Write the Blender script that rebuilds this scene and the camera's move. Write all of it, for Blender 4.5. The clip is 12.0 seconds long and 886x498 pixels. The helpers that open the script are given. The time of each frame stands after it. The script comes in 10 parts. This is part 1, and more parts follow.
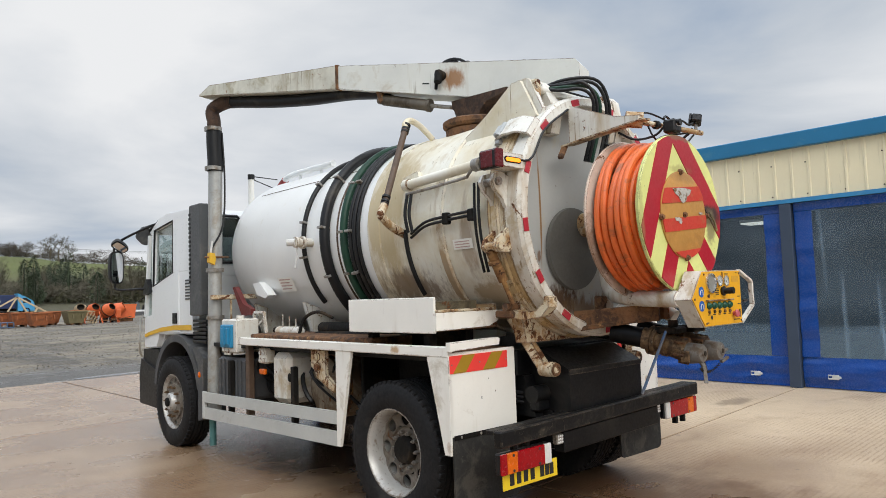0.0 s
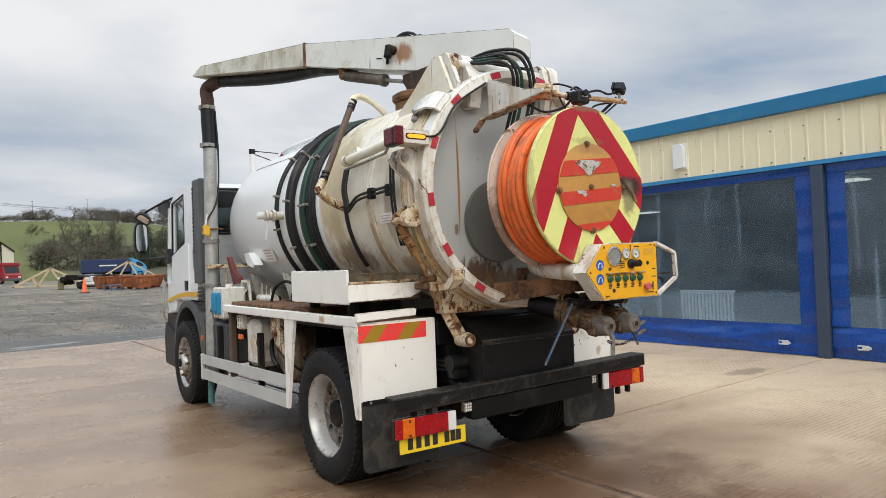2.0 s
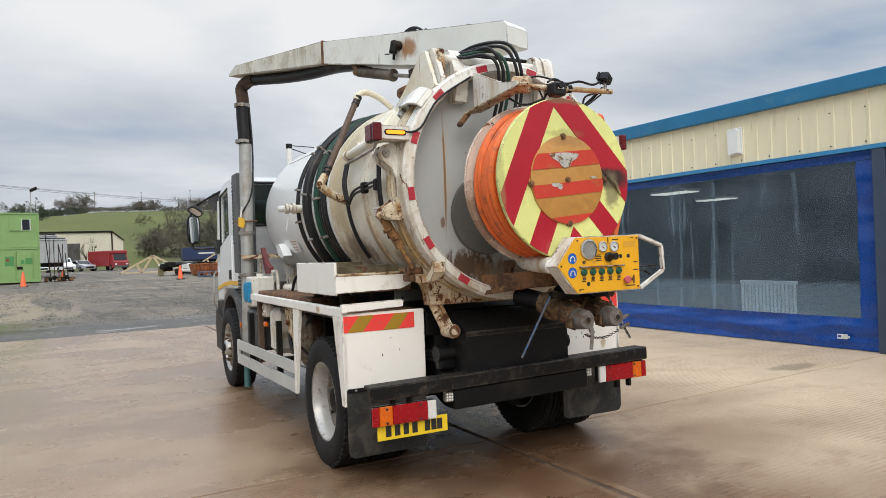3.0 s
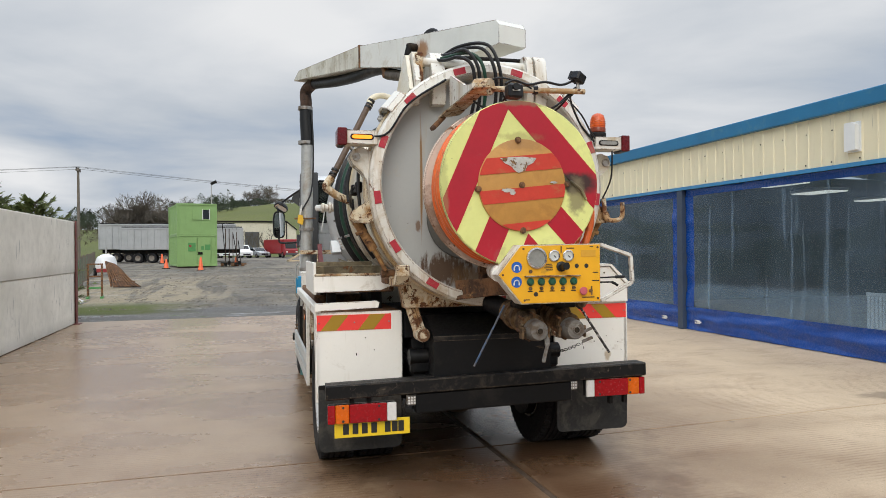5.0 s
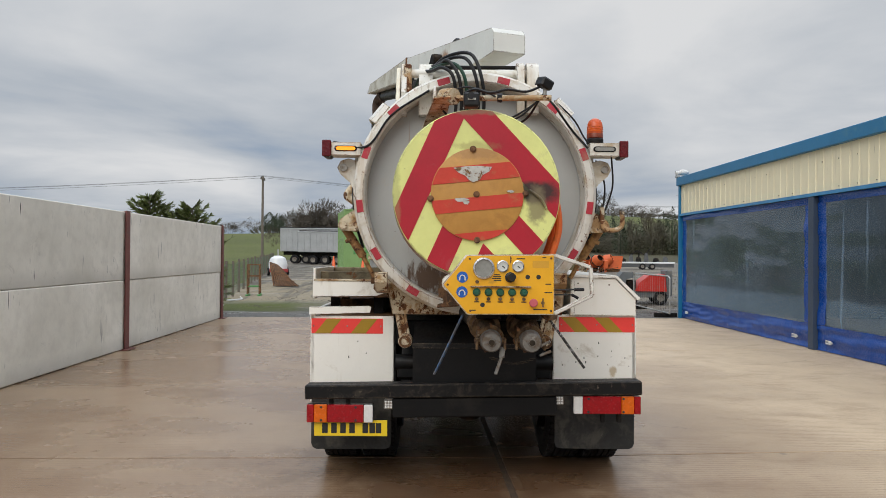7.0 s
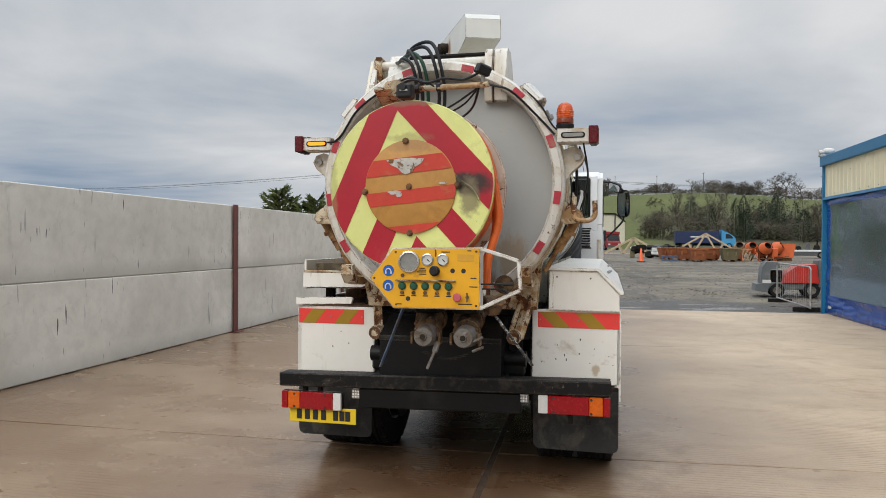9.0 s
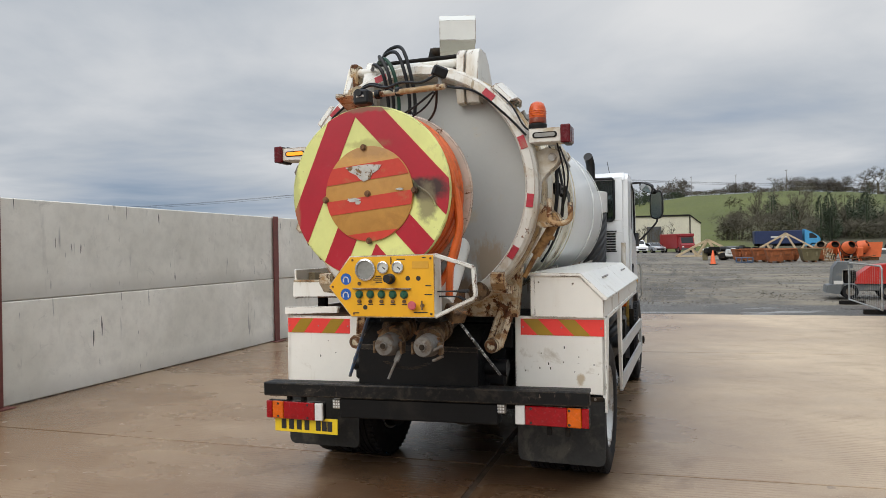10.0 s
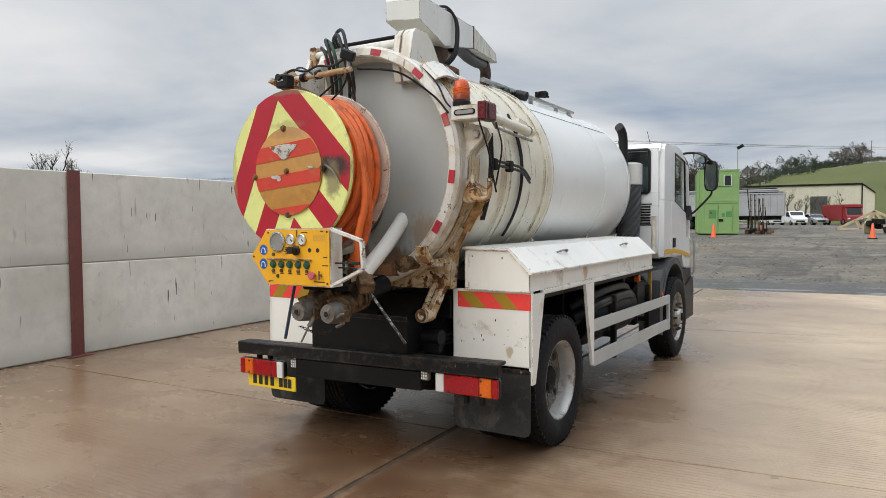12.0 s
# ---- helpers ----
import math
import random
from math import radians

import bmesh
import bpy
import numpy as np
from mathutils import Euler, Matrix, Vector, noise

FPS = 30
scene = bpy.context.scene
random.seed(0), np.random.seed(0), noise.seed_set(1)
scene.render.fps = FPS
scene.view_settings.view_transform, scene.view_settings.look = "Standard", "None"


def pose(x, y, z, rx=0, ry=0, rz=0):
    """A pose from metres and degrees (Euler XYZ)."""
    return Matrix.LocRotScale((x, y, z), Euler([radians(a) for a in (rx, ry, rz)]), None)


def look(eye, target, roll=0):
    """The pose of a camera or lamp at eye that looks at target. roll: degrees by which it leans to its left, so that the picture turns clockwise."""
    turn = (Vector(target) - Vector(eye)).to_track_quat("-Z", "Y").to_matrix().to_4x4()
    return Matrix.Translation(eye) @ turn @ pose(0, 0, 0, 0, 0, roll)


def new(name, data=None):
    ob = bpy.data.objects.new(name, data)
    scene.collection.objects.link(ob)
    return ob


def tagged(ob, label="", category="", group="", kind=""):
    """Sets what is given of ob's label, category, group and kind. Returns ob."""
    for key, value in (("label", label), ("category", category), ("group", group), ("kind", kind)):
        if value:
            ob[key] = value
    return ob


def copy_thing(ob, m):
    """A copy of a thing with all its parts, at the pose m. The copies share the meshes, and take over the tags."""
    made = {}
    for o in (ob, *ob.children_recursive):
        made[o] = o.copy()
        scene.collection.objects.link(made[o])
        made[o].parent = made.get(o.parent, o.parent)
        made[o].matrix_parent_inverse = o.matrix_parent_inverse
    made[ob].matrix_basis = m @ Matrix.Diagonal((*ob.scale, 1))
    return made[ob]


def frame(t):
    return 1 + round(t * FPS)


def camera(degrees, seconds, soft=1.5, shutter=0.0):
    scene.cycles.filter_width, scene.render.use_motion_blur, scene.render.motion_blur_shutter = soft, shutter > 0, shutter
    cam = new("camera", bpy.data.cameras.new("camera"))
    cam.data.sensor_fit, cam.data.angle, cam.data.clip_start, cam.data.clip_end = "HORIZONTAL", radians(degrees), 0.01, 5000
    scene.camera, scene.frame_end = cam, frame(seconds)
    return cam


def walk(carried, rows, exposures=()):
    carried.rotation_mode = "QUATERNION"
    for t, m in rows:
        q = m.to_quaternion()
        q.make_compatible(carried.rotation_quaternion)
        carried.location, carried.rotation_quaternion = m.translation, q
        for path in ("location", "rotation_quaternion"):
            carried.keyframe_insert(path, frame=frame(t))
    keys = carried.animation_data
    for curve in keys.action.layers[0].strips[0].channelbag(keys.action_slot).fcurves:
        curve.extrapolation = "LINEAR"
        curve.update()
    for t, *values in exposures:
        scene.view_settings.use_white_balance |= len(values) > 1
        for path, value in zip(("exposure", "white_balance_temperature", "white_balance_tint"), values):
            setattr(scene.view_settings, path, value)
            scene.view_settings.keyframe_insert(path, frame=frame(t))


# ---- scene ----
cam = camera(64.6, 12.0, 0.8)
METRES, EYE, TILT, LEAN, TURN = 8.5, 1.57, 0.0, 0.0, -44.5
ROWS = [
    (0.0, 0.0, 0.0, 0.0, 0.13, 3.79, 1.93),
    (0.5, 0.0304, -0.0033, 0.0022, 1.98, 1.83, 1.87),
    (1.0, 0.0726, -0.0195, 0.0019, 4.5, 0.33, 1.39),
    (1.5, 0.1116, -0.0195, 0.0014, 5.32, 0.66, 2.73),
    (2.0, 0.1482, -0.0082, 0.0034, 7.9, 0.99, 2.08),
    (2.5, 0.1951, -0.009, 0.0031, 12.09, 0.38, 1.83),
    (3.0, 0.2354, -0.0014, 0.0048, 15.12, 0.21, 2.11),
    (5.0, 0.384, 0.0595, 0.0091, 28.35, 0.06, 0.54),
    (5.5, 0.4211, 0.0746, 0.0081, 32.88, 0.46, 1.65),
    (6.0, 0.4594, 0.0914, 0.0116, 36.41, -0.17, 0.86),
    (6.5, 0.4857, 0.1193, 0.0114, 40.12, 0.11, -1.03),
    (7.0, 0.5182, 0.147, 0.0113, 42.31, 0.53, -0.45),
    (9.0, 0.6257, 0.2786, 0.0162, 55.86, -0.55, -0.29),
    (9.5, 0.6426, 0.3162, 0.0143, 59.78, -0.05, 0.45),
    (10.0, 0.6574, 0.3539, 0.0154, 61.79, 0.06, 0.98),
    (10.5, 0.6887, 0.3907, 0.0167, 65.42, -0.98, 0.67),
    (11.0, 0.7058, 0.43, 0.0158, 66.93, -0.52, 1.8),
    (11.5, 0.7194, 0.4699, 0.0166, 69.76, -1.68, 1.36),
    (12.0, 0.7474, 0.5083, 0.0178, 73.79, -2.36, 0.41),
]
walk(cam, [(t, pose(0, 0, EYE, TILT, LEAN, TURN) @ pose(METRES * x, METRES * y, METRES * z, 90 + pitch, roll, yaw)) for t, x, y, z, yaw, pitch, roll in ROWS],
     exposures=((0.0, -0.06), (3.0, -0.04), (5.0, -0.12), (7.0, -0.33), (9.0, -0.31), (10.5, -0.24), (12.0, -0.18)))

# ---- world and sun ----
# An overcast winter sky: cloud sheet over a thin blue, brighter towards the zenith, and a broad soft sun behind the cloud.
SUN_AZ, SUN_EL = 204.0, 40.0
world = bpy.data.worlds.new("overcast_sky")
scene.world = world
world.use_nodes = True
wn, wl = world.node_tree.nodes, world.node_tree.links
wn.clear()


def wnode(kind, **values):
    n = wn.new(kind)
    for k, v in values.items():
        n.inputs[k].default_value = v
    return n


sky = wn.new("ShaderNodeTexSky")
sky.sky_type, sky.sun_disc = "NISHITA", False
sky.sun_elevation, sky.sun_rotation = radians(SUN_EL), radians(SUN_AZ)
sky.dust_density = 2.0
skygain = wn.new("ShaderNodeVectorMath")
skygain.operation = "SCALE"
skygain.inputs["Scale"].default_value = 0.10
wl.new(sky.outputs[0], skygain.inputs[0])
wco = wn.new("ShaderNodeTexCoord")
wsep = wn.new("ShaderNodeSeparateXYZ")
wl.new(wco.outputs["Generated"], wsep.inputs[0])
# cloud bands flatten towards the horizon: divide the direction by its height
up = wn.new("ShaderNodeMath")
up.operation = "MAXIMUM"
up.inputs[1].default_value = 0.0
wl.new(wsep.outputs[2], up.inputs[0])
upo = wn.new("ShaderNodeMath")
upo.operation = "ADD"
upo.inputs[1].default_value = 0.12
wl.new(up.outputs[0], upo.inputs[0])
flat = wn.new("ShaderNodeVectorMath")
flat.operation = "DIVIDE"
wl.new(wco.outputs["Generated"], flat.inputs[0])
wcomb = wn.new("ShaderNodeCombineXYZ")
for i in range(3):
    wl.new(upo.outputs[0], wcomb.inputs[i])
wl.new(wcomb.outputs[0], flat.inputs[1])
cl1 = wnode("ShaderNodeTexNoise", Scale=0.62, Detail=7.0, Roughness=0.52, Distortion=0.35)
wl.new(flat.outputs[0], cl1.inputs["Vector"])
cl2 = wnode("ShaderNodeTexNoise", Scale=0.33, Detail=4.0, Roughness=0.5)
wl.new(flat.outputs[0], cl2.inputs["Vector"])
cmix = wn.new("ShaderNodeMath")
cmix.operation = "MULTIPLY_ADD"
cmix.inputs[1].default_value = 0.55
wl.new(cl1.outputs["Fac"], cmix.inputs[0])
chalf = wn.new("ShaderNodeMath")
chalf.operation = "MULTIPLY"
chalf.inputs[1].default_value = 0.45
wl.new(cl2.outputs["Fac"], chalf.inputs[0])
wl.new(chalf.outputs[0], cmix.inputs[2])
cramp = wn.new("ShaderNodeValToRGB")
cramp.color_ramp.elements[0].position, cramp.color_ramp.elements[0].color = 0.385, (0.32, 0.415, 0.56, 1)
cramp.color_ramp.elements[1].position, cramp.color_ramp.elements[1].color = 0.63, (0.88, 0.89, 0.905, 1)
e = cramp.color_ramp.elements.new(0.48)
e.color = (0.56, 0.61, 0.675, 1)
wl.new(cmix.outputs[0], cramp.inputs[0])
# overcast brightening towards the zenith
zen = wn.new("ShaderNodeMapRange")
zen.inputs["From Min"].default_value, zen.inputs["From Max"].default_value = 0.42, 1.0
zen.inputs["To Min"].default_value, zen.inputs["To Max"].default_value = 1.0, 3.6
wl.new(up.outputs[0], zen.inputs["Value"])
cgain = wn.new("ShaderNodeVectorMath")
cgain.operation = "SCALE"
wl.new(cramp.outputs[0], cgain.inputs[0])
wl.new(zen.outputs[0], cgain.inputs["Scale"])
thin = wn.new("ShaderNodeMapRange")
thin.inputs["From Min"].default_value, thin.inputs["From Max"].default_value = 0.34, 0.44
thin.inputs["To Min"].default_value, thin.inputs["To Max"].default_value = 0.75, 1.0
wl.new(cmix.outputs[0], thin.inputs["Value"])
blend = wn.new("ShaderNodeMix")
blend.data_type = "RGBA"
wl.new(thin.outputs[0], blend.inputs["Factor"])
wl.new(skygain.outputs[0], blend.inputs["A"])
wl.new(cgain.outputs[0], blend.inputs["B"])
wbg = wn.new("ShaderNodeBackground")
wl.new(blend.outputs["Result"], wbg.inputs[0])
wout = wn.new("ShaderNodeOutputWorld")
wl.new(wbg.outputs[0], wout.inputs[0])

sun_data = bpy.data.lights.new("sun", "SUN")
sun_data.energy, sun_data.angle, sun_data.color = 2.05, radians(48), (1.0, 0.948, 0.86)
sun = new("sun", sun_data)
sun.matrix_world = look((0, 0, 0), (-math.sin(radians(SUN_AZ)) * math.cos(radians(SUN_EL)), -math.cos(radians(SUN_AZ)) * math.cos(radians(SUN_EL)), -math.sin(radians(SUN_EL))))


# ---- mesh tools ----
class Geo:
    """Collects vertices and faces of one mesh."""

    def __init__(s):
        s.v, s.f = [], []

    def add(s, vs, fs):
        o = len(s.v)
        s.v += [tuple(v) for v in vs]
        s.f += [tuple(i + o for i in f) for f in fs]
        return s

    def box(s, x0, x1, y0, y1, z0, z1, c=0.004, m=None):
        """A box with chamfered edges; m turns it about its own frame."""
        cx, cy, cz, hx, hy, hz = (x0 + x1) / 2, (y0 + y1) / 2, (z0 + z1) / 2, abs(x1 - x0) / 2, abs(y1 - y0) / 2, abs(z1 - z0) / 2
        c = min(c, hx * 0.45, hy * 0.45, hz * 0.45)
        vs, idx = [], {}
        for sx in (-1, 1):
            for sy in (-1, 1):
                for sz in (-1, 1):
                    for k, p in enumerate(((hx, hy - c, hz - c), (hx - c, hy, hz - c), (hx - c, hy - c, hz))):
                        idx[sx, sy, sz, k] = len(vs)
                        vs.append(Vector((cx + sx * p[0], cy + sy * p[1], cz + sz * p[2])))
        fs = []
        for a in (-1, 1):
            fs.append([idx[a, p, q, 0] for p, q in ((-1, -1), (1, -1), (1, 1), (-1, 1))])
            fs.append([idx[p, a, q, 1] for p, q in ((-1, -1), (1, -1), (1, 1), (-1, 1))])
            fs.append([idx[p, q, a, 2] for p, q in ((-1, -1), (1, -1), (1, 1), (-1, 1))])
            for b in (-1, 1):
                fs.append([idx[a, b, -1, 0], idx[a, b, 1, 0], idx[a, b, 1, 1], idx[a, b, -1, 1]])
                fs.append([idx[a, -1, b, 0], idx[a, 1, b, 0], idx[a, 1, b, 2], idx[a, -1, b, 2]])
                fs.append([idx[-1, a, b, 1], idx[1, a, b, 1], idx[1, a, b, 2], idx[-1, a, b, 2]])
                for d in (-1, 1):
                    fs.append([idx[a, b, d, 0], idx[a, b, d, 1], idx[a, b, d, 2]])
        if m is not None:
            vs = [m @ v for v in vs]
        return s.add(vs, fs)

    def prism(s, pts, axis, a0, a1, m=None):
        """A polygon drawn in the plane across axis ((y,z), (x,z) or (x,y)), drawn out from a0 to a1."""
        put = {"x": lambda p, a: (a, p[0], p[1]), "y": lambda p, a: (p[0], a, p[1]), "z": lambda p, a: (p[0], p[1], a)}[axis]
        n = len(pts)
        vs = [Vector(put(p, a0)) for p in pts] + [Vector(put(p, a1)) for p in pts]
        if m is not None:
            vs = [m @ v for v in vs]
        return s.add(vs, [tuple(range(n)), tuple(range(n, 2 * n))[::-1]] + [(i, (i + 1) % n, n + (i + 1) % n, n + i) for i in range(n)])

    def tube(s, pts, r, n=10, closed=False):
        pts = [Vector(p) for p in pts]
        k = len(pts)
        rs = r if isinstance(r, (list, tuple)) else [r] * k
        ref, vs = None, []
        for i, p in enumerate(pts):
            a = pts[(i - 1) % k] if closed or i else p
            b = pts[(i + 1) % k] if closed or i < k - 1 else p
            d = (b - a).normalized()
            if ref is None:
                ref = d.orthogonal().normalized()
            ref = (ref - d * ref.dot(d)).normalized()
            w = d.cross(ref)
            vs += [p + rs[i] * (math.cos(2 * math.pi * j / n) * ref + math.sin(2 * math.pi * j / n) * w) for j in range(n)]
        fs = [(i * n + j, i * n + (j + 1) % n, (i + 1) % k * n + (j + 1) % n, (i + 1) % k * n + j) for i in range(k if closed else k - 1) for j in range(n)]
        if not closed:
            fs += [tuple(range(n))[::-1], tuple(range((k - 1) * n, k * n))]
        return s.add(vs, fs)

    def cyl(s, p0, p1, r0, r1=None, n=20):
        return s.tube([p0, p1], [r0, r0 if r1 is None else r1], n)

    def lathe(s, profile, origin, axis, n=32, ring=False):
        """Turns (radius, along) pairs about an axis through origin."""
        o, d = Vector(origin), Vector(axis).normalized()
        u = d.orthogonal().normalized()
        w = d.cross(u)
        vs, rows = [], []
        for r, h in profile:
            if r < 1e-5:
                rows.append([len(vs)] * n)
                vs.append(o + d * h)
            else:
                rows.append(list(range(len(vs), len(vs) + n)))
                vs += [o + d * h + r * (math.cos(2 * math.pi * j / n) * u + math.sin(2 * math.pi * j / n) * w) for j in range(n)]
        fs = []
        pairs = list(zip(rows, rows[1:])) + ([(rows[-1], rows[0])] if ring else [])
        for a, b in pairs:
            for j in range(n):
                q = [a[j], a[(j + 1) % n], b[(j + 1) % n], b[j]]
                q = [x for i, x in enumerate(q) if x not in q[:i]]
                if len(q) > 2:
                    fs.append(q)
        return s.add(vs, fs)

    def ball(s, c, rx, ry, rz, n=14, k=9):
        c = Vector(c)
        g = Geo().lathe([(math.sin(math.pi * i / k), -math.cos(math.pi * i / k)) for i in range(k + 1)], (0, 0, 0), (0, 0, 1), n)
        return s.add([(c.x + v[0] * rx, c.y + v[1] * ry, c.z + v[2] * rz) for v in g.v], g.f)

    def sheet(s, pts):
        return s.add(pts, [tuple(range(len(pts)))])


def spline(pts, k=6):
    """A smooth line through pts."""
    p = [Vector(q) for q in pts]
    p = [2 * p[0] - p[1]] + p + [2 * p[-1] - p[-2]]
    out = []
    for i in range(1, len(p) - 2):
        for j in range(k):
            t = j / k
            out.append(0.5 * (2 * p[i] + (p[i + 1] - p[i - 1]) * t + (2 * p[i - 1] - 5 * p[i] + 4 * p[i + 1] - p[i + 2]) * t * t + (3 * p[i] - p[i - 1] - 3 * p[i + 1] + p[i + 2]) * t ** 3))
    return out + [p[-2]]


def mesh_of(name, geo, material, smooth=35, fix=True):
    me = bpy.data.meshes.new(name)
    me.from_pydata(geo.v, [], geo.f)
    if fix:
        bm = bmesh.new()
        bm.from_mesh(me)
        bmesh.ops.remove_doubles(bm, verts=bm.verts, dist=1e-5)
        bmesh.ops.recalc_face_normals(bm, faces=bm.faces)
        bm.to_mesh(me)
        bm.free()
    if smooth:
        me.shade_smooth()
        me.set_sharp_from_angle(angle=radians(smooth))
    if material:
        me.materials.append(material)
    return me


def part(name, geo, material, parent=None, label="", smooth=35, fix=True):
    """One mesh object under a thing or a part."""
    ob = new(name, geo if isinstance(geo, bpy.types.Mesh) else mesh_of(name, geo, material, smooth, fix))
    if parent is not None:
        ob.parent = parent
    if label:
        tagged(ob, label)
    return ob


def thing(name, m, label, category, group="", kind=""):
    """An Empty at a thing's base, to carry its parts."""
    ob = new(name)
    ob.empty_display_size = 0.2
    ob.matrix_world = m
    return tagged(ob, label, category, group, kind)


# ---- materials ----
def material(name, col, rough=0.5, metal=0.0, var=0.12, scale=2.5, fine=45.0, bump=0.05, dirt=None, dirt_at=0.6, dirt_scale=3.0, dirt_soft=0.06,
             streak=None, streak_at=0.55, rust=None, rust_at=0.68, rust_scale=9.0, coat=0.0, rand=0.0, rough_var=0.12, spec=0.5, island=0.0, edge=None, edge_at=0.47, chips=None, chips_at=0.72, alpha=None, transmission=0.0):
    """A surface with broad and fine variation, and optional dirt, running streaks and rust patches, in real-world size."""
    m = bpy.data.materials.new(name)
    m.use_nodes = True
    n, l = m.node_tree.nodes, m.node_tree.links
    b = n["Principled BSDF"]
    co = n.new("ShaderNodeTexCoord").outputs["Object"]

    def noise_tex(s, detail=5.0, rough_=0.6, vec=None, dist=0.0):
        t = n.new("ShaderNodeTexNoise")
        t.inputs["Scale"].default_value, t.inputs["Detail"].default_value, t.inputs["Roughness"].default_value = s, detail, rough_
        t.inputs["Distortion"].default_value = dist
        l.new(vec if vec is not None else co, t.inputs["Vector"])
        return t.outputs["Fac"]

    def rng(v, a0, a1, b0, b1):
        t = n.new("ShaderNodeMapRange")
        for k, x in zip(("From Min", "From Max", "To Min", "To Max"), (a0, a1, b0, b1)):
            t.inputs[k].default_value = x
        l.new(v, t.inputs["Value"])
        return t.outputs[0]

    def mix(f, a, c, how="MIX"):
        t = n.new("ShaderNodeMix")
        t.data_type, t.blend_type = "RGBA", how
        for sock, val in (("Factor", f), ("A", a), ("B", c)):
            if isinstance(val, (int, float)):
                t.inputs[sock].default_value = val
            elif isinstance(val, tuple):
                t.inputs[sock].default_value = (*val, 1)
            else:
                l.new(val, t.inputs[sock])
        return t.outputs["Result"]

    def vmul(a, c):
        t = n.new("ShaderNodeMath")
        t.operation = "MULTIPLY"
        l.new(a, t.inputs[0])
        if isinstance(c, (int, float)):
            t.inputs[1].default_value = c
        else:
            l.new(c, t.inputs[1])
        return t.outputs[0]

    broad, grain = noise_tex(scale), noise_tex(fine, 6.0, 0.65)
    c = mix(rng(broad, 0.3, 0.7, 0, 1), tuple(x * (1 - var) for x in col), tuple(min(1, x * (1 + var)) for x in col))
    c = mix(rng(grain, 0.3, 0.7, 0, var * 1.2), c, tuple(x * 0.7 for x in col))
    if rand or island:
        r = n.new("ShaderNodeObjectInfo").outputs["Random"] if rand else n.new("ShaderNodeNewGeometry").outputs["Random Per Island"]
        h = n.new("ShaderNodeHueSaturation")
        l.new(c, h.inputs["Color"])
        l.new(rng(r, 0, 1, 1 - (rand or island), 1 + (rand or island)), h.inputs["Value"])
        c = h.outputs[0]
    rg = rng(grain, 0.3, 0.7, max(0, rough - rough_var), min(1, rough + rough_var))
    if dirt:
        f = rng(noise_tex(dirt_scale, 8.0, 0.68, dist=0.4), dirt_at - dirt_soft, dirt_at + dirt_soft, 0, 0.85)
        c = mix(f, c, dirt)
    if streak:
        mp = n.new("ShaderNodeMapping")
        mp.inputs["Scale"].default_value = (9.0, 9.0, 0.9)
        l.new(co, mp.inputs["Vector"])
        f = rng(noise_tex(1.0, 7.0, 0.62, mp.outputs[0]), streak_at, streak_at + 0.17, 0, 0.75)
        f = vmul(f, rng(noise_tex(1.3, 3.0), 0.4, 0.6, 0.15, 1))
        c = mix(f, c, streak)
        # thin sharp runs among the broad ones
        mp = n.new("ShaderNodeMapping")
        mp.inputs["Scale"].default_value = (34.0, 34.0, 1.3)
        l.new(co, mp.inputs["Vector"])
        f = rng(noise_tex(1.0, 4.0, 0.55, mp.outputs[0]), streak_at + 0.09, streak_at + 0.14, 0, 0.8)
        f = vmul(f, rng(noise_tex(2.1, 3.0), 0.48, 0.58, 0, 1))
        c = mix(f, c, tuple(x * 0.6 for x in streak))
    if rust:
        rn = noise_tex(rust_scale, 9.0, 0.7, dist=0.6)
        f = rng(rn, rust_at, rust_at + 0.035, 0, 1)
        tone = mix(rng(noise_tex(rust_scale * 4, 5.0), 0.35, 0.65, 0, 1), rust, tuple(x * 0.35 for x in rust))
        c = mix(f, c, tone)
        rg = mix(f, rg, (0.9, 0.9, 0.9))
    if edge:
        # paint worn and rusted along the edges
        bv = n.new("ShaderNodeBevel")
        bv.samples = 4
        bv.inputs["Radius"].default_value = 0.014
        dp = n.new("ShaderNodeVectorMath")
        dp.operation = "DOT_PRODUCT"
        l.new(bv.outputs[0], dp.inputs[0])
        l.new(n.new("ShaderNodeNewGeometry").outputs["Normal"], dp.inputs[1])
        f = vmul(rng(dp.outputs["Value"], 0.985, 0.88, 0, 1), rng(noise_tex(7.0, 8.0, 0.7), edge_at, edge_at + 0.1, 0, 1))
        tone = mix(rng(noise_tex(38.0, 5.0), 0.35, 0.65, 0, 1), edge, tuple(x * 0.3 for x in edge))
        c = mix(f, c, tone)
    if chips:
        # small scattered flakes and scuffs
        f = vmul(rng(noise_tex(26.0, 4.0, 0.55, dist=0.8), chips_at, chips_at + 0.02, 0, 0.9), rng(noise_tex(2.2, 3.0), 0.42, 0.6, 0.0, 1))
        c = mix(f, c, chips)
    l.new(c, b.inputs["Base Color"])
    l.new(rg, b.inputs["Roughness"])
    b.inputs["Metallic"].default_value = metal
    b.inputs["Specular IOR Level"].default_value = spec
    b.inputs["Coat Weight"].default_value = coat
    b.inputs["Transmission Weight"].default_value = transmission
    if alpha is not None:
        b.inputs["Alpha"].default_value = alpha
    if bump:
        bp = n.new("ShaderNodeBump")
        bp.inputs["Strength"].default_value, bp.inputs["Distance"].default_value = min(1, bump * 4), 0.004
        l.new(grain, bp.inputs["Height"])
        l.new(bp.outputs[0], b.inputs["Normal"])
    return m


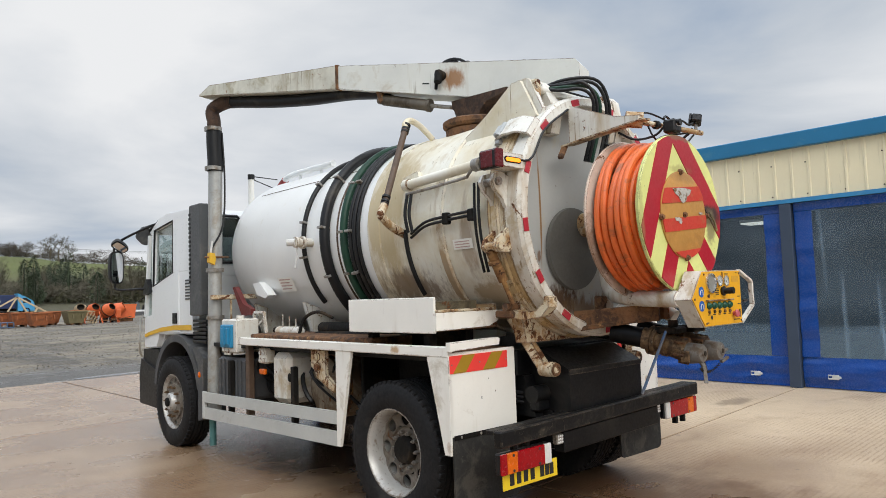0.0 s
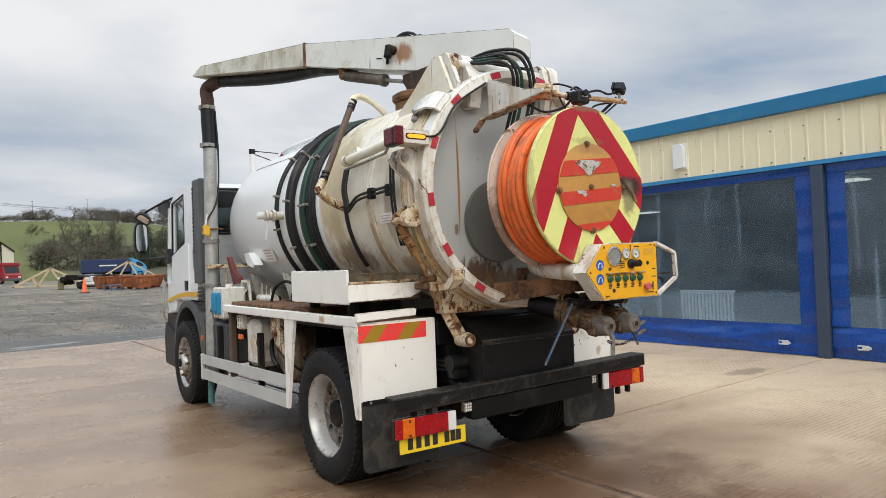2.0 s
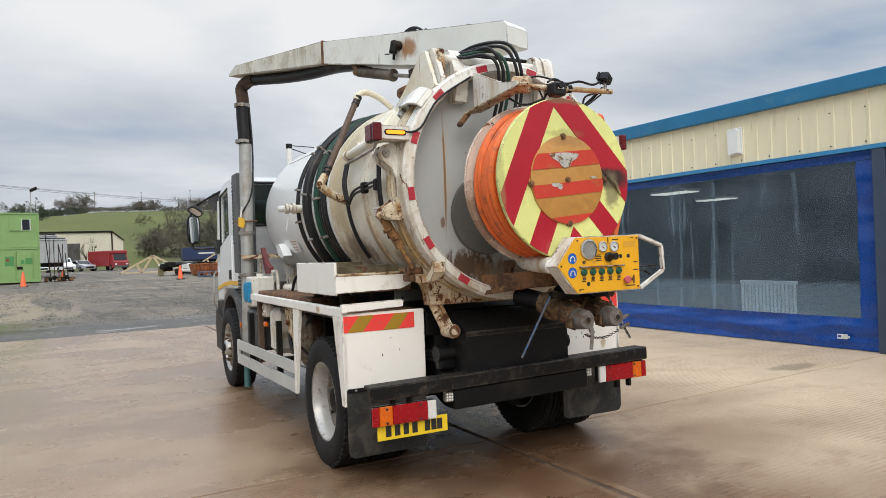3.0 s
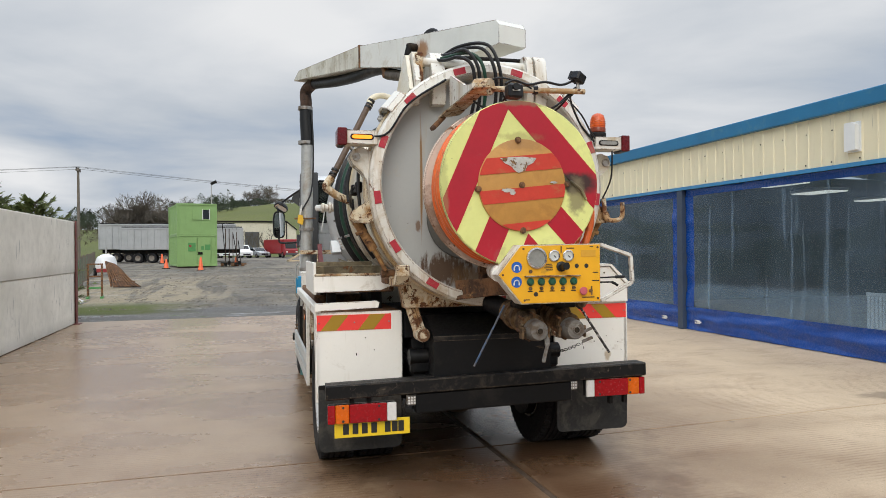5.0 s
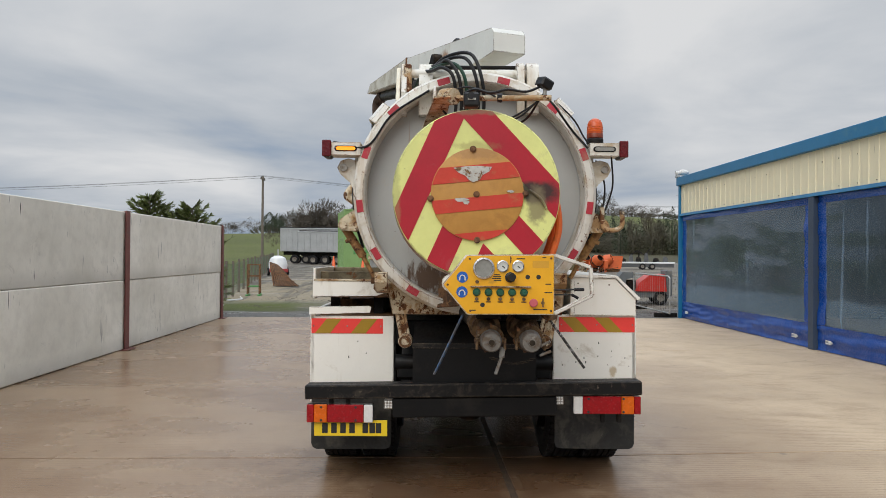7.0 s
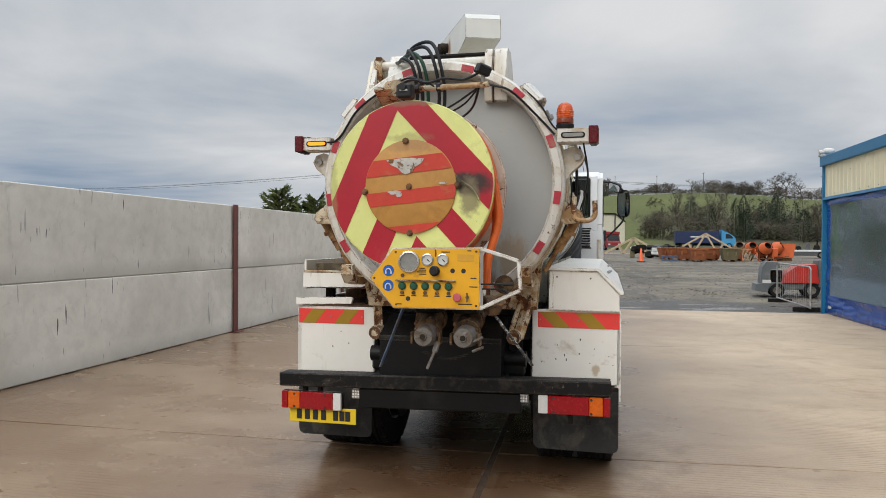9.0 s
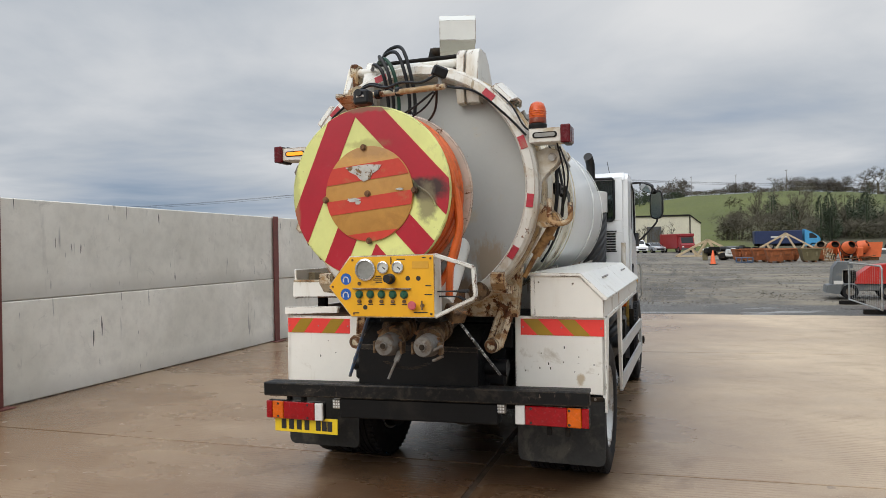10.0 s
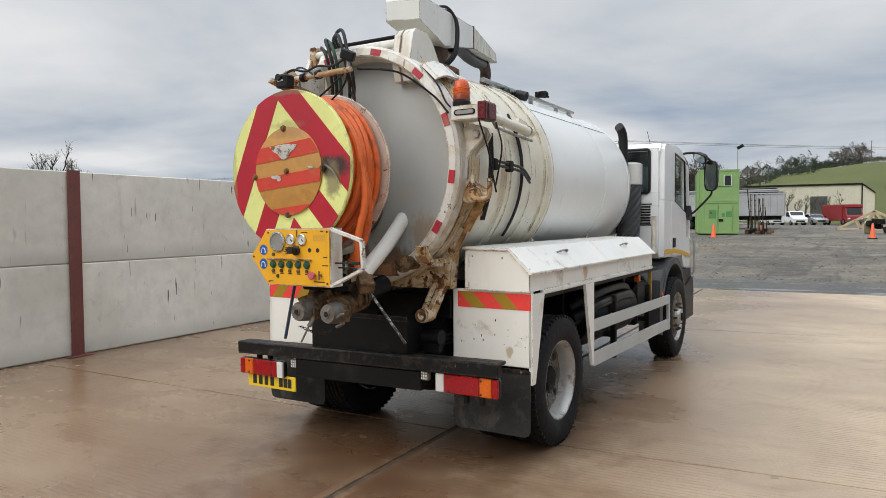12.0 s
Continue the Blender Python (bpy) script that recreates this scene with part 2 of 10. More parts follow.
def stain_or_shade(m, centre, radii, col, amount=0.8, grain=9.0, ragged=0.9, stretch=(1, 1, 1)):
    """A ragged patch of its own shape on a material, about a point of the thing: wear, or painted shade."""
    n, l = m.node_tree.nodes, m.node_tree.links
    b = n["Principled BSDF"]
    old = b.inputs["Base Color"].links[0].from_socket
    co = n.new("ShaderNodeTexCoord").outputs["Object"]
    mp = n.new("ShaderNodeMapping")
    mp.vector_type = "TEXTURE"
    mp.inputs["Location"].default_value, mp.inputs["Scale"].default_value = centre, radii
    l.new(co, mp.inputs["Vector"])
    ln = n.new("ShaderNodeVectorMath")
    ln.operation = "LENGTH"
    l.new(mp.outputs[0], ln.inputs[0])
    ms = n.new("ShaderNodeMapping")
    ms.inputs["Scale"].default_value = stretch
    l.new(co, ms.inputs["Vector"])
    t = n.new("ShaderNodeTexNoise")
    t.inputs["Scale"].default_value, t.inputs["Detail"].default_value, t.inputs["Roughness"].default_value = grain, 7.0, 0.68
    l.new(ms.outputs[0], t.inputs["Vector"])
    ad = n.new("ShaderNodeMath")
    ad.operation = "MULTIPLY_ADD"
    ad.inputs[1].default_value, ad.inputs[2].default_value = ragged * 2, -ragged
    l.new(t.outputs["Fac"], ad.inputs[0])
    sm = n.new("ShaderNodeMath")
    l.new(ad.outputs[0], sm.inputs[0])
    l.new(ln.outputs["Value"], sm.inputs[1])
    rg = n.new("ShaderNodeMapRange")
    for k, x in zip(("From Min", "From Max", "To Min", "To Max"), (1.0, 0.55, 0.0, amount)):
        rg.inputs[k].default_value = x
    l.new(sm.outputs[0], rg.inputs["Value"])
    mx = n.new("ShaderNodeMix")
    mx.data_type = "RGBA"
    mx.inputs["B"].default_value = (*col, 1)
    l.new(rg.outputs[0], mx.inputs["Factor"])
    l.new(old, mx.inputs["A"])
    l.new(mx.outputs["Result"], b.inputs["Base Color"])


RUST = (0.19, 0.075, 0.024)
white = material("white_paint", (0.87, 0.848, 0.785), 0.38, var=0.05, scale=1.6, dirt=(0.50, 0.44, 0.34), dirt_at=0.66, streak=(0.55, 0.48, 0.36), streak_at=0.60, rust=RUST, rust_at=0.745, coat=0.1, edge=(0.20, 0.10, 0.04), edge_at=0.49, chips=(0.16, 0.12, 0.09), chips_at=0.735)
white_worn = material("worn_white_paint", (0.70, 0.68, 0.62), 0.5, var=0.08, dirt=(0.44, 0.35, 0.22), dirt_at=0.57, streak=(0.40, 0.27, 0.12), streak_at=0.52, rust=RUST, rust_at=0.625, rust_scale=8, edge=(0.22, 0.095, 0.03), edge_at=0.43, chips=(0.15, 0.08, 0.04), chips_at=0.70)
cab_white = material("clean_white_cab_paint", (0.80, 0.815, 0.82), 0.3, var=0.03, bump=0.004, rough_var=0.04, scale=1.5, streak=(0.56, 0.55, 0.51), streak_at=0.64, dirt=(0.62, 0.60, 0.55), dirt_at=0.72, coat=0.25)
tank_front = material("tank_front_paint", (0.81, 0.815, 0.795), 0.32, var=0.04, bump=0.008, rough_var=0.05, scale=1.2, streak=(0.62, 0.56, 0.44), streak_at=0.61, dirt=(0.66, 0.62, 0.52), dirt_at=0.68, rust=RUST, rust_at=0.765, coat=0.15, chips=(0.22, 0.13, 0.07), chips_at=0.745)
tank_rear = material("tank_rear_paint", (0.80, 0.775, 0.68), 0.42, var=0.07, scale=1.4, streak=(0.42, 0.29, 0.12), streak_at=0.54, dirt=(0.62, 0.52, 0.33), dirt_at=0.53, dirt_scale=1.6, dirt_soft=0.14, rust=RUST, rust_at=0.735, rust_scale=7, edge=(0.20, 0.10, 0.04), edge_at=0.46, chips=(0.18, 0.10, 0.05), chips_at=0.72)
door_grey = material("tank_door_paint", (0.41, 0.415, 0.40), 0.45, var=0.06, scale=1.3, streak=(0.42, 0.31, 0.16), streak_at=0.62, dirt=(0.46, 0.40, 0.29), dirt_at=0.66, rust=(0.10, 0.042, 0.016), rust_at=0.735, rust_scale=6, chips=(0.09, 0.05, 0.03), chips_at=0.71)
boom_paint = material("boom_paint", (0.68, 0.685, 0.645), 0.5, var=0.06, streak=(0.44, 0.38, 0.28), streak_at=0.58, dirt=(0.52, 0.48, 0.40), dirt_at=0.64, rust=RUST, rust_at=0.74, rust_scale=5, edge=(0.13, 0.065, 0.03), edge_at=0.42, chips=(0.10, 0.05, 0.03), chips_at=0.71)
boom_old = material("weathered_boom_paint", (0.60, 0.585, 0.51), 0.6, var=0.15, scale=5, streak=(0.26, 0.20, 0.12), streak_at=0.52, dirt=(0.36, 0.32, 0.23), dirt_at=0.58, dirt_scale=6, rust=(0.26, 0.10, 0.035), rust_at=0.64, rust_scale=9, edge=(0.15, 0.065, 0.028), edge_at=0.38, chips=(0.20, 0.08, 0.03), chips_at=0.66)
rusty = material("rusted_steel", (0.20, 0.095, 0.040), 0.85, var=0.4, scale=9, dirt=(0.045, 0.024, 0.015), dirt_at=0.52, dirt_scale=13, rust=(0.44, 0.25, 0.09), rust_at=0.60, rust_scale=12, bump=0.2)
rusty_white = material("rust_eaten_white_paint", (0.62, 0.54, 0.39), 0.65, var=0.22, scale=8, dirt=(0.36, 0.19, 0.06), dirt_at=0.50, dirt_scale=9, rust=(0.17, 0.062, 0.020), rust_at=0.53, rust_scale=11, bump=0.15, edge=(0.14, 0.055, 0.02), edge_at=0.40, chips=(0.06, 0.03, 0.02), chips_at=0.64)
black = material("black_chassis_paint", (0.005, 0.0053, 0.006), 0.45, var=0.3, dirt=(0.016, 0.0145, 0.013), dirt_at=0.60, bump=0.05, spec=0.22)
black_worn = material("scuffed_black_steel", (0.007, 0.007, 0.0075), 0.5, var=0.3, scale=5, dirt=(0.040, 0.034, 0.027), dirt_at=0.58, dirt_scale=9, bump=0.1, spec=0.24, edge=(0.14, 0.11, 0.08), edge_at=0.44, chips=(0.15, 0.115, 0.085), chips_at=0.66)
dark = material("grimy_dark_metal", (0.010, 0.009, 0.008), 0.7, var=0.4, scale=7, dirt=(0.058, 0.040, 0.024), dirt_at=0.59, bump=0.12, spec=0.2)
rubber = material("tyre_rubber", (0.011, 0.011, 0.012), 0.75, var=0.25, scale=6, dirt=(0.040, 0.036, 0.031), dirt_at=0.65, bump=0.06, spec=0.3)
hose_black = material("black_rubber_hose", (0.010, 0.010, 0.011), 0.45, var=0.3, scale=8, dirt=(0.05, 0.044, 0.036), dirt_at=0.64, bump=0.02, spec=0.35)
hose_green = material("green_hose", (0.012, 0.050, 0.030), 0.45, var=0.25, scale=8, dirt=(0.05, 0.06, 0.04), dirt_at=0.62, bump=0.02, spec=0.35)
hose_orange = material("orange_jetting_hose", (0.74, 0.145, 0.028), 0.42, var=0.14, scale=6, dirt=(0.30, 0.085, 0.03), dirt_at=0.60, dirt_scale=9, bump=0.02)
hose_rust = material("grimy_brown_hose", (0.10, 0.062, 0.040), 0.6, var=0.3, scale=10, bump=0.05)
galv = material("galvanised_pipe", (0.42, 0.425, 0.41), 0.5, 0.4, var=0.18, scale=5, dirt=(0.30, 0.265, 0.21), dirt_at=0.58, streak=(0.24, 0.20, 0.15), streak_at=0.52, chips=(0.18, 0.11, 0.07), chips_at=0.70)
steel = material("dull_steel", (0.34, 0.325, 0.30), 0.45, 0.6, var=0.25, scale=9, dirt=(0.15, 0.105, 0.065), dirt_at=0.55, dirt_scale=14)
cast_grey = material("grey_coupling_cap", (0.175, 0.165, 0.15), 0.6, 0.2, var=0.2, scale=9, dirt=(0.10, 0.065, 0.038), dirt_at=0.54, dirt_scale=12, chips=(0.32, 0.30, 0.27), chips_at=0.66, edge=(0.30, 0.28, 0.25), edge_at=0.48)
brassy = material("corroded_brass_valve", (0.20, 0.125, 0.062), 0.7, 0.3, var=0.4, scale=14, dirt=(0.05, 0.028, 0.016), dirt_at=0.50, dirt_scale=17, rust=(0.40, 0.32, 0.21), rust_at=0.62, rust_scale=14, bump=0.22, chips=(0.30, 0.13, 0.04), chips_at=0.62)
flap_rubber = material("dusty_mudflap_rubber", (0.030, 0.030, 0.029), 0.75, var=0.2, scale=4, dirt=(0.075, 0.068, 0.058), dirt_at=0.56, dirt_scale=5, bump=0.08, spec=0.3, chips=(0.10, 0.09, 0.075), chips_at=0.70)
grey_plastic = material("grey_moulded_plastic", (0.070, 0.073, 0.077), 0.6, var=0.15, dirt=(0.13, 0.125, 0.115), dirt_at=0.6)
grey_panel = material("dark_grey_panel", (0.075, 0.078, 0.08), 0.55, var=0.12, dirt=(0.13, 0.125, 0.12), dirt_at=0.62)
rail_grey = material("grey_side_rail", (0.50, 0.51, 0.49), 0.45, var=0.08, dirt=(0.30, 0.28, 0.24), dirt_at=0.66, rust=RUST, rust_at=0.82)
rim_dark = material("grimy_wheel_disc", (0.20, 0.178, 0.15), 0.55, 0.1, var=0.25, scale=8, dirt=(0.09, 0.065, 0.045), dirt_at=0.55, dirt_scale=9, rust=RUST, rust_at=0.62, chips=(0.05, 0.03, 0.02), chips_at=0.66)
rim_grey = material("painted_wheel_steel", (0.50, 0.49, 0.465), 0.36, 0.3, var=0.15, scale=6, dirt=(0.20, 0.14, 0.09), dirt_at=0.60, dirt_scale=11, rust=(0.10, 0.045, 0.02), rust_at=0.63, edge=(0.05, 0.028, 0.018), edge_at=0.40)
yellow_panel = material("yellow_control_panel_paint", (0.80, 0.40, 0.012), 0.42, var=0.07, scale=4, dirt=(0.42, 0.22, 0.03), dirt_at=0.68, dirt_scale=7)
yellow_paint = material("yellow_paint", (0.72, 0.42, 0.03), 0.5, var=0.1)
reflect_red = material("red_reflective_sheet", (0.40, 0.006, 0.020), 0.40, var=0.10, scale=4, dirt=(0.34, 0.06, 0.06), dirt_at=0.66, dirt_scale=4, chips=(0.16, 0.02, 0.02), chips_at=0.74)
reflect_yellow = material("fluorescent_yellow_sheet", (0.71, 0.73, 0.26), 0.42, var=0.08, scale=4, dirt=(0.52, 0.50, 0.22), dirt_at=0.64, dirt_scale=4, rust=(0.22, 0.17, 0.08), rust_at=0.76, rust_scale=5, edge=(0.12, 0.11, 0.05), edge_at=0.45, chips=(0.20, 0.17, 0.08), chips_at=0.73)
strip_red = material("red_marker_sheet", (0.85, 0.055, 0.045), 0.4, var=0.06, dirt=(0.5, 0.1, 0.05), dirt_at=0.72)
strip_gold = material("gold_marker_sheet", (0.36, 0.215, 0.015), 0.38, var=0.08, dirt=(0.22, 0.15, 0.03), dirt_at=0.7)
disc_red = material("faded_red_stripe", (0.54, 0.040, 0.020), 0.5, var=0.14, scale=5, dirt=(0.42, 0.14, 0.05), dirt_at=0.62, dirt_scale=6)
disc_orange = material("rust_stained_orange_stripe", (0.50, 0.25, 0.056), 0.55, var=0.12, scale=5, dirt=(0.42, 0.20, 0.045), dirt_at=0.58, dirt_scale=5, rust=(0.20, 0.085, 0.03), rust_at=0.72, chips=(0.14, 0.07, 0.03), chips_at=0.72)
stain_or_shade(disc_orange, (-0.03, -1.04, 2.32), (0.30, 0.3, 0.06), (0.30, 0.15, 0.045), 0.65, 12, 0.9)
disc_bare = material("bare_flaked_metal", (0.50, 0.49, 0.45), 0.6, 0.2, var=0.2, scale=20, rust=(0.30, 0.17, 0.08), rust_at=0.54, rust_scale=26)
lens_red = material("red_lamp_lens", (0.33, 0.003, 0.008), 0.22, var=0.25, scale=40, spec=0.4, bump=0.0, dirt=(0.20, 0.004, 0.008), dirt_at=0.60, dirt_scale=20)
lens_amber = material("amber_lamp_lens", (0.68, 0.125, 0.006), 0.22, var=0.15, scale=30, spec=0.4, bump=0.0)
lens_dark = material("dark_red_outline_lens", (0.11, 0.003, 0.006), 0.25, var=0.25, scale=40, spec=0.4, bump=0.0)
ram_dark = material("grimy_ram_steel", (0.17, 0.145, 0.115), 0.5, 0.35, var=0.3, scale=8, dirt=(0.06, 0.045, 0.03), dirt_at=0.54, streak=(0.30, 0.27, 0.23), streak_at=0.55)
lens_clear = material("clear_lamp_lens", (0.72, 0.71, 0.69), 0.12, var=0.08, scale=40, coat=0.5, bump=0.0)
plate_yellow = material("yellow_plate", (0.82, 0.58, 0.02), 0.4, var=0.06, dirt=(0.45, 0.33, 0.06), dirt_at=0.68)
ink = material("black_marking", (0.018, 0.018, 0.018), 0.5, var=0.1, bump=0)
blue_mark = material("blue_sign_sheet", (0.012, 0.10, 0.42), 0.4, var=0.1, bump=0)
blue_paint = material("worn_blue_paint", (0.045, 0.115, 0.24), 0.5, var=0.2, scale=12, dirt=(0.10, 0.105, 0.115), dirt_at=0.50, dirt_scale=14, edge=(0.14, 0.13, 0.13), edge_at=0.42)
green_button = material("green_button", (0.012, 0.085, 0.05), 0.35, bump=0)
pink_button = material("faded_red_button", (0.50, 0.10, 0.12), 0.4, bump=0)
chrome = material("bright_metal", (0.62, 0.62, 0.62), 0.22, 1.0, var=0.08, bump=0)
dial_face = material("dial_face", (0.62, 0.63, 0.60), 0.35, var=0.06, bump=0)
dial_dark = material("clouded_dial_face", (0.25, 0.25, 0.23), 0.35, var=0.2, scale=20, bump=0)
label_paper = material("printed_label", (0.62, 0.61, 0.58), 0.55, var=0.06)
mirror_glass = material("mirror_glass", (0.82, 0.84, 0.85), 0.03, 1.0, var=0.0, bump=0, rough_var=0.0)
red_paint = material("red_paint", (0.30, 0.03, 0.03), 0.45, var=0.12, scale=3)


def glass_material(name, tint, rough, alpha):
    """A thin pane: mostly see-through, with the gloss of glass."""
    m = bpy.data.materials.new(name)
    m.use_nodes = True
    n, l = m.node_tree.nodes, m.node_tree.links
    n.remove(n["Principled BSDF"])
    tr, gl, mx, fr = n.new("ShaderNodeBsdfTransparent"), n.new("ShaderNodeBsdfGlossy"), n.new("ShaderNodeMixShader"), n.new("ShaderNodeLayerWeight")
    pw, ma = n.new("ShaderNodeMath"), n.new("ShaderNodeMath")
    pw.operation, ma.operation = "POWER", "MULTIPLY_ADD"
    pw.inputs[1].default_value, ma.inputs[1].default_value, ma.inputs[2].default_value = 4.0, 0.85, 0.025
    tr.inputs[0].default_value = (*tint, 1)
    gl.inputs["Roughness"].default_value = rough
    fr.inputs["Blend"].default_value = alpha
    l.new(fr.outputs["Facing"], pw.inputs[0])
    l.new(pw.outputs[0], ma.inputs[0])
    l.new(ma.outputs[0], mx.inputs[0])
    l.new(tr.outputs[0], mx.inputs[1])
    l.new(gl.outputs[0], mx.inputs[2])
    l.new(mx.outputs[0], n["Material Output"].inputs[0])
    return m


cab_glass = glass_material("cab_glass", (0.82, 0.86, 0.85), 0.02, 0.5)
tinted_glass = glass_material("tinted_cab_glass", (0.30, 0.33, 0.33), 0.02, 0.5)
# soot and algae on the reflective board round one bolt and at its rim
for board_sheet in (reflect_red, reflect_yellow):
    stain_or_shade(board_sheet, (0.345, -1.03, 2.065), (0.165, 0.5, 0.08), (0.026, 0.020, 0.016), 0.95, 9, 0.6)
    stain_or_shade(board_sheet, (0.34, -1.03, 1.98), (0.07, 0.5, 0.15), (0.20, 0.16, 0.09), 0.8, 14, 0.7)
    stain_or_shade(board_sheet, (-0.55, -1.03, 2.00), (0.04, 0.5, 0.40), (0.26, 0.26, 0.10), 0.4, 16, 0.7)
    stain_or_shade(board_sheet, (-0.04, -1.03, 2.58), (0.30, 0.5, 0.035), (0.18, 0.15, 0.08), 0.65, 16, 0.8)
    stain_or_shade(board_sheet, (-0.03, -1.03, 2.35), (0.15, 0.5, 0.04), (0.24, 0.17, 0.06), 0.4, 16, 0.8)
# rust run under the davit stay and eaten paint above the beam on the tank door
stain_or_shade(door_grey, (-0.50, -0.2, 2.16), (0.012, 0.5, 0.50), (0.26, 0.13, 0.035), 0.95, 14, 0.35, (2, 1, 0.5))
stain_or_shade(door_grey, (-0.53, -0.2, 1.82), (0.022, 0.5, 0.05), (0.16, 0.075, 0.03), 0.8, 20, 0.9, (2, 1, 0.8))
stain_or_shade(door_grey, (-0.33, -0.2, 1.50), (0.24, 0.5, 0.12), (0.085, 0.040, 0.016), 0.95, 15, 1.5, (1.5, 1, 0.45))
stain_or_shade(door_grey, (0.10, -0.2, 1.42), (0.42, 0.5, 0.13), (0.20, 0.11, 0.045), 0.8, 9, 1.3, (1.5, 1, 0.5))
stain_or_shade(door_grey, (0.48, -0.2, 1.60), (0.16, 0.5, 0.18), (0.34, 0.22, 0.10), 0.6, 9, 1.2, (1.5, 1, 0.5))
# beige weeping on the jacket beside the hoses, and streaks under the ram anchor
stain_or_shade(tank_rear, (-0.80, 1.15, 2.25), (0.55, 0.34, 0.75), (0.46, 0.35, 0.17), 0.8, 4.5, 1.0, (1, 1.6, 0.6))
stain_or_shade(tank_rear, (-0.80, 0.46, 1.75), (0.40, 0.05, 0.45), (0.30, 0.17, 0.06), 0.75, 8, 1.0)
stain_or_shade(tank_rear, (-0.86, 0.95, 1.62), (0.40, 0.42, 0.20), (0.15, 0.085, 0.04), 0.75, 10, 1.2, (1, 1.3, 0.22))
stain_or_shade(tank_rear, (-0.88, 0.20, 1.95), (0.30, 0.10, 0.30), (0.24, 0.13, 0.05), 0.6, 12, 1.0, (1, 1.3, 0.2))
stain_or_shade(tank_rear, (-0.70, 0.1, 1.55), (0.30, 0.25, 0.14), (0.32, 0.20, 0.08), 0.7, 8, 1.2)
stain_or_shade(white, (-1.25, 0.55, 1.20), (0.05, 0.06, 0.035), (0.42, 0.24, 0.08), 0.8, 20, 0.8)
stain_or_shade(white, (1.26, 1.1, 1.28), (0.06, 0.08, 0.07), (0.45, 0.25, 0.08), 0.75, 14, 0.9)
stain_or_shade(white, (1.08, 0.0, 0.78), (0.035, 0.1, 0.05), (0.42, 0.30, 0.14), 0.7, 24, 0.8)
stain_or_shade(white, (-1.25, 0.02, 0.58), (0.012, 0.03, 0.06), (0.30, 0.16, 0.06), 0.5, 24, 0.8)
stain_or_shade(boom_paint, (-0.235, 0.925, 3.43), (0.10, 0.12, 0.12), (0.30, 0.135, 0.04), 0.9, 11, 0.9, (1, 1, 0.5))


# ---- ground ----
def nodes_of(name):
    m = bpy.data.materials.new(name)
    m.use_nodes = True
    n, l = m.node_tree.nodes, m.node_tree.links
    return m, n, l, n["Principled BSDF"], n.new("ShaderNodeTexCoord").outputs["Object"]


def tex(n, l, vec, scale, detail=6.0, rough=0.6, dist=0.0, stretch=None):
    if stretch:
        mp = n.new("ShaderNodeMapping")
        mp.inputs["Scale"].default_value = stretch
        l.new(vec, mp.inputs["Vector"])
        vec = mp.outputs[0]
    t = n.new("ShaderNodeTexNoise")
    for k, v in zip(("Scale", "Detail", "Roughness", "Distortion"), (scale, detail, rough, dist)):
        t.inputs[k].default_value = v
    l.new(vec, t.inputs["Vector"])
    return t.outputs["Fac"]


def remap(n, l, v, a0, a1, b0=0.0, b1=1.0):
    t = n.new("ShaderNodeMapRange")
    for k, x in zip(("From Min", "From Max", "To Min", "To Max"), (a0, a1, b0, b1)):
        t.inputs[k].default_value = x
    l.new(v, t.inputs["Value"])
    return t.outputs[0]


def arith(n, l, op, a, b):
    t = n.new("ShaderNodeMath")
    t.operation = op
    for i, x in enumerate((a, b)):
        if isinstance(x, (int, float)):
            t.inputs[i].default_value = x
        else:
            l.new(x, t.inputs[i])
    return t.outputs[0]


def tint(n, l, f, a, b):
    t = n.new("ShaderNodeMix")
    t.data_type = "RGBA"
    for sock, val in (("Factor", f), ("A", a), ("B", b)):
        if isinstance(val, (int, float)):
            t.inputs[sock].default_value = val
        elif isinstance(val, tuple):
            t.inputs[sock].default_value = (*val, 1)
        else:
            l.new(val, t.inputs[sock])
    return t.outputs["Result"]


def relief(n, l, b, height, strength, distance):
    t = n.new("ShaderNodeBump")
    t.inputs["Strength"].default_value, t.inputs["Distance"].default_value = strength, distance
    l.new(height, t.inputs["Height"])
    l.new(t.outputs[0], b.inputs["Normal"])


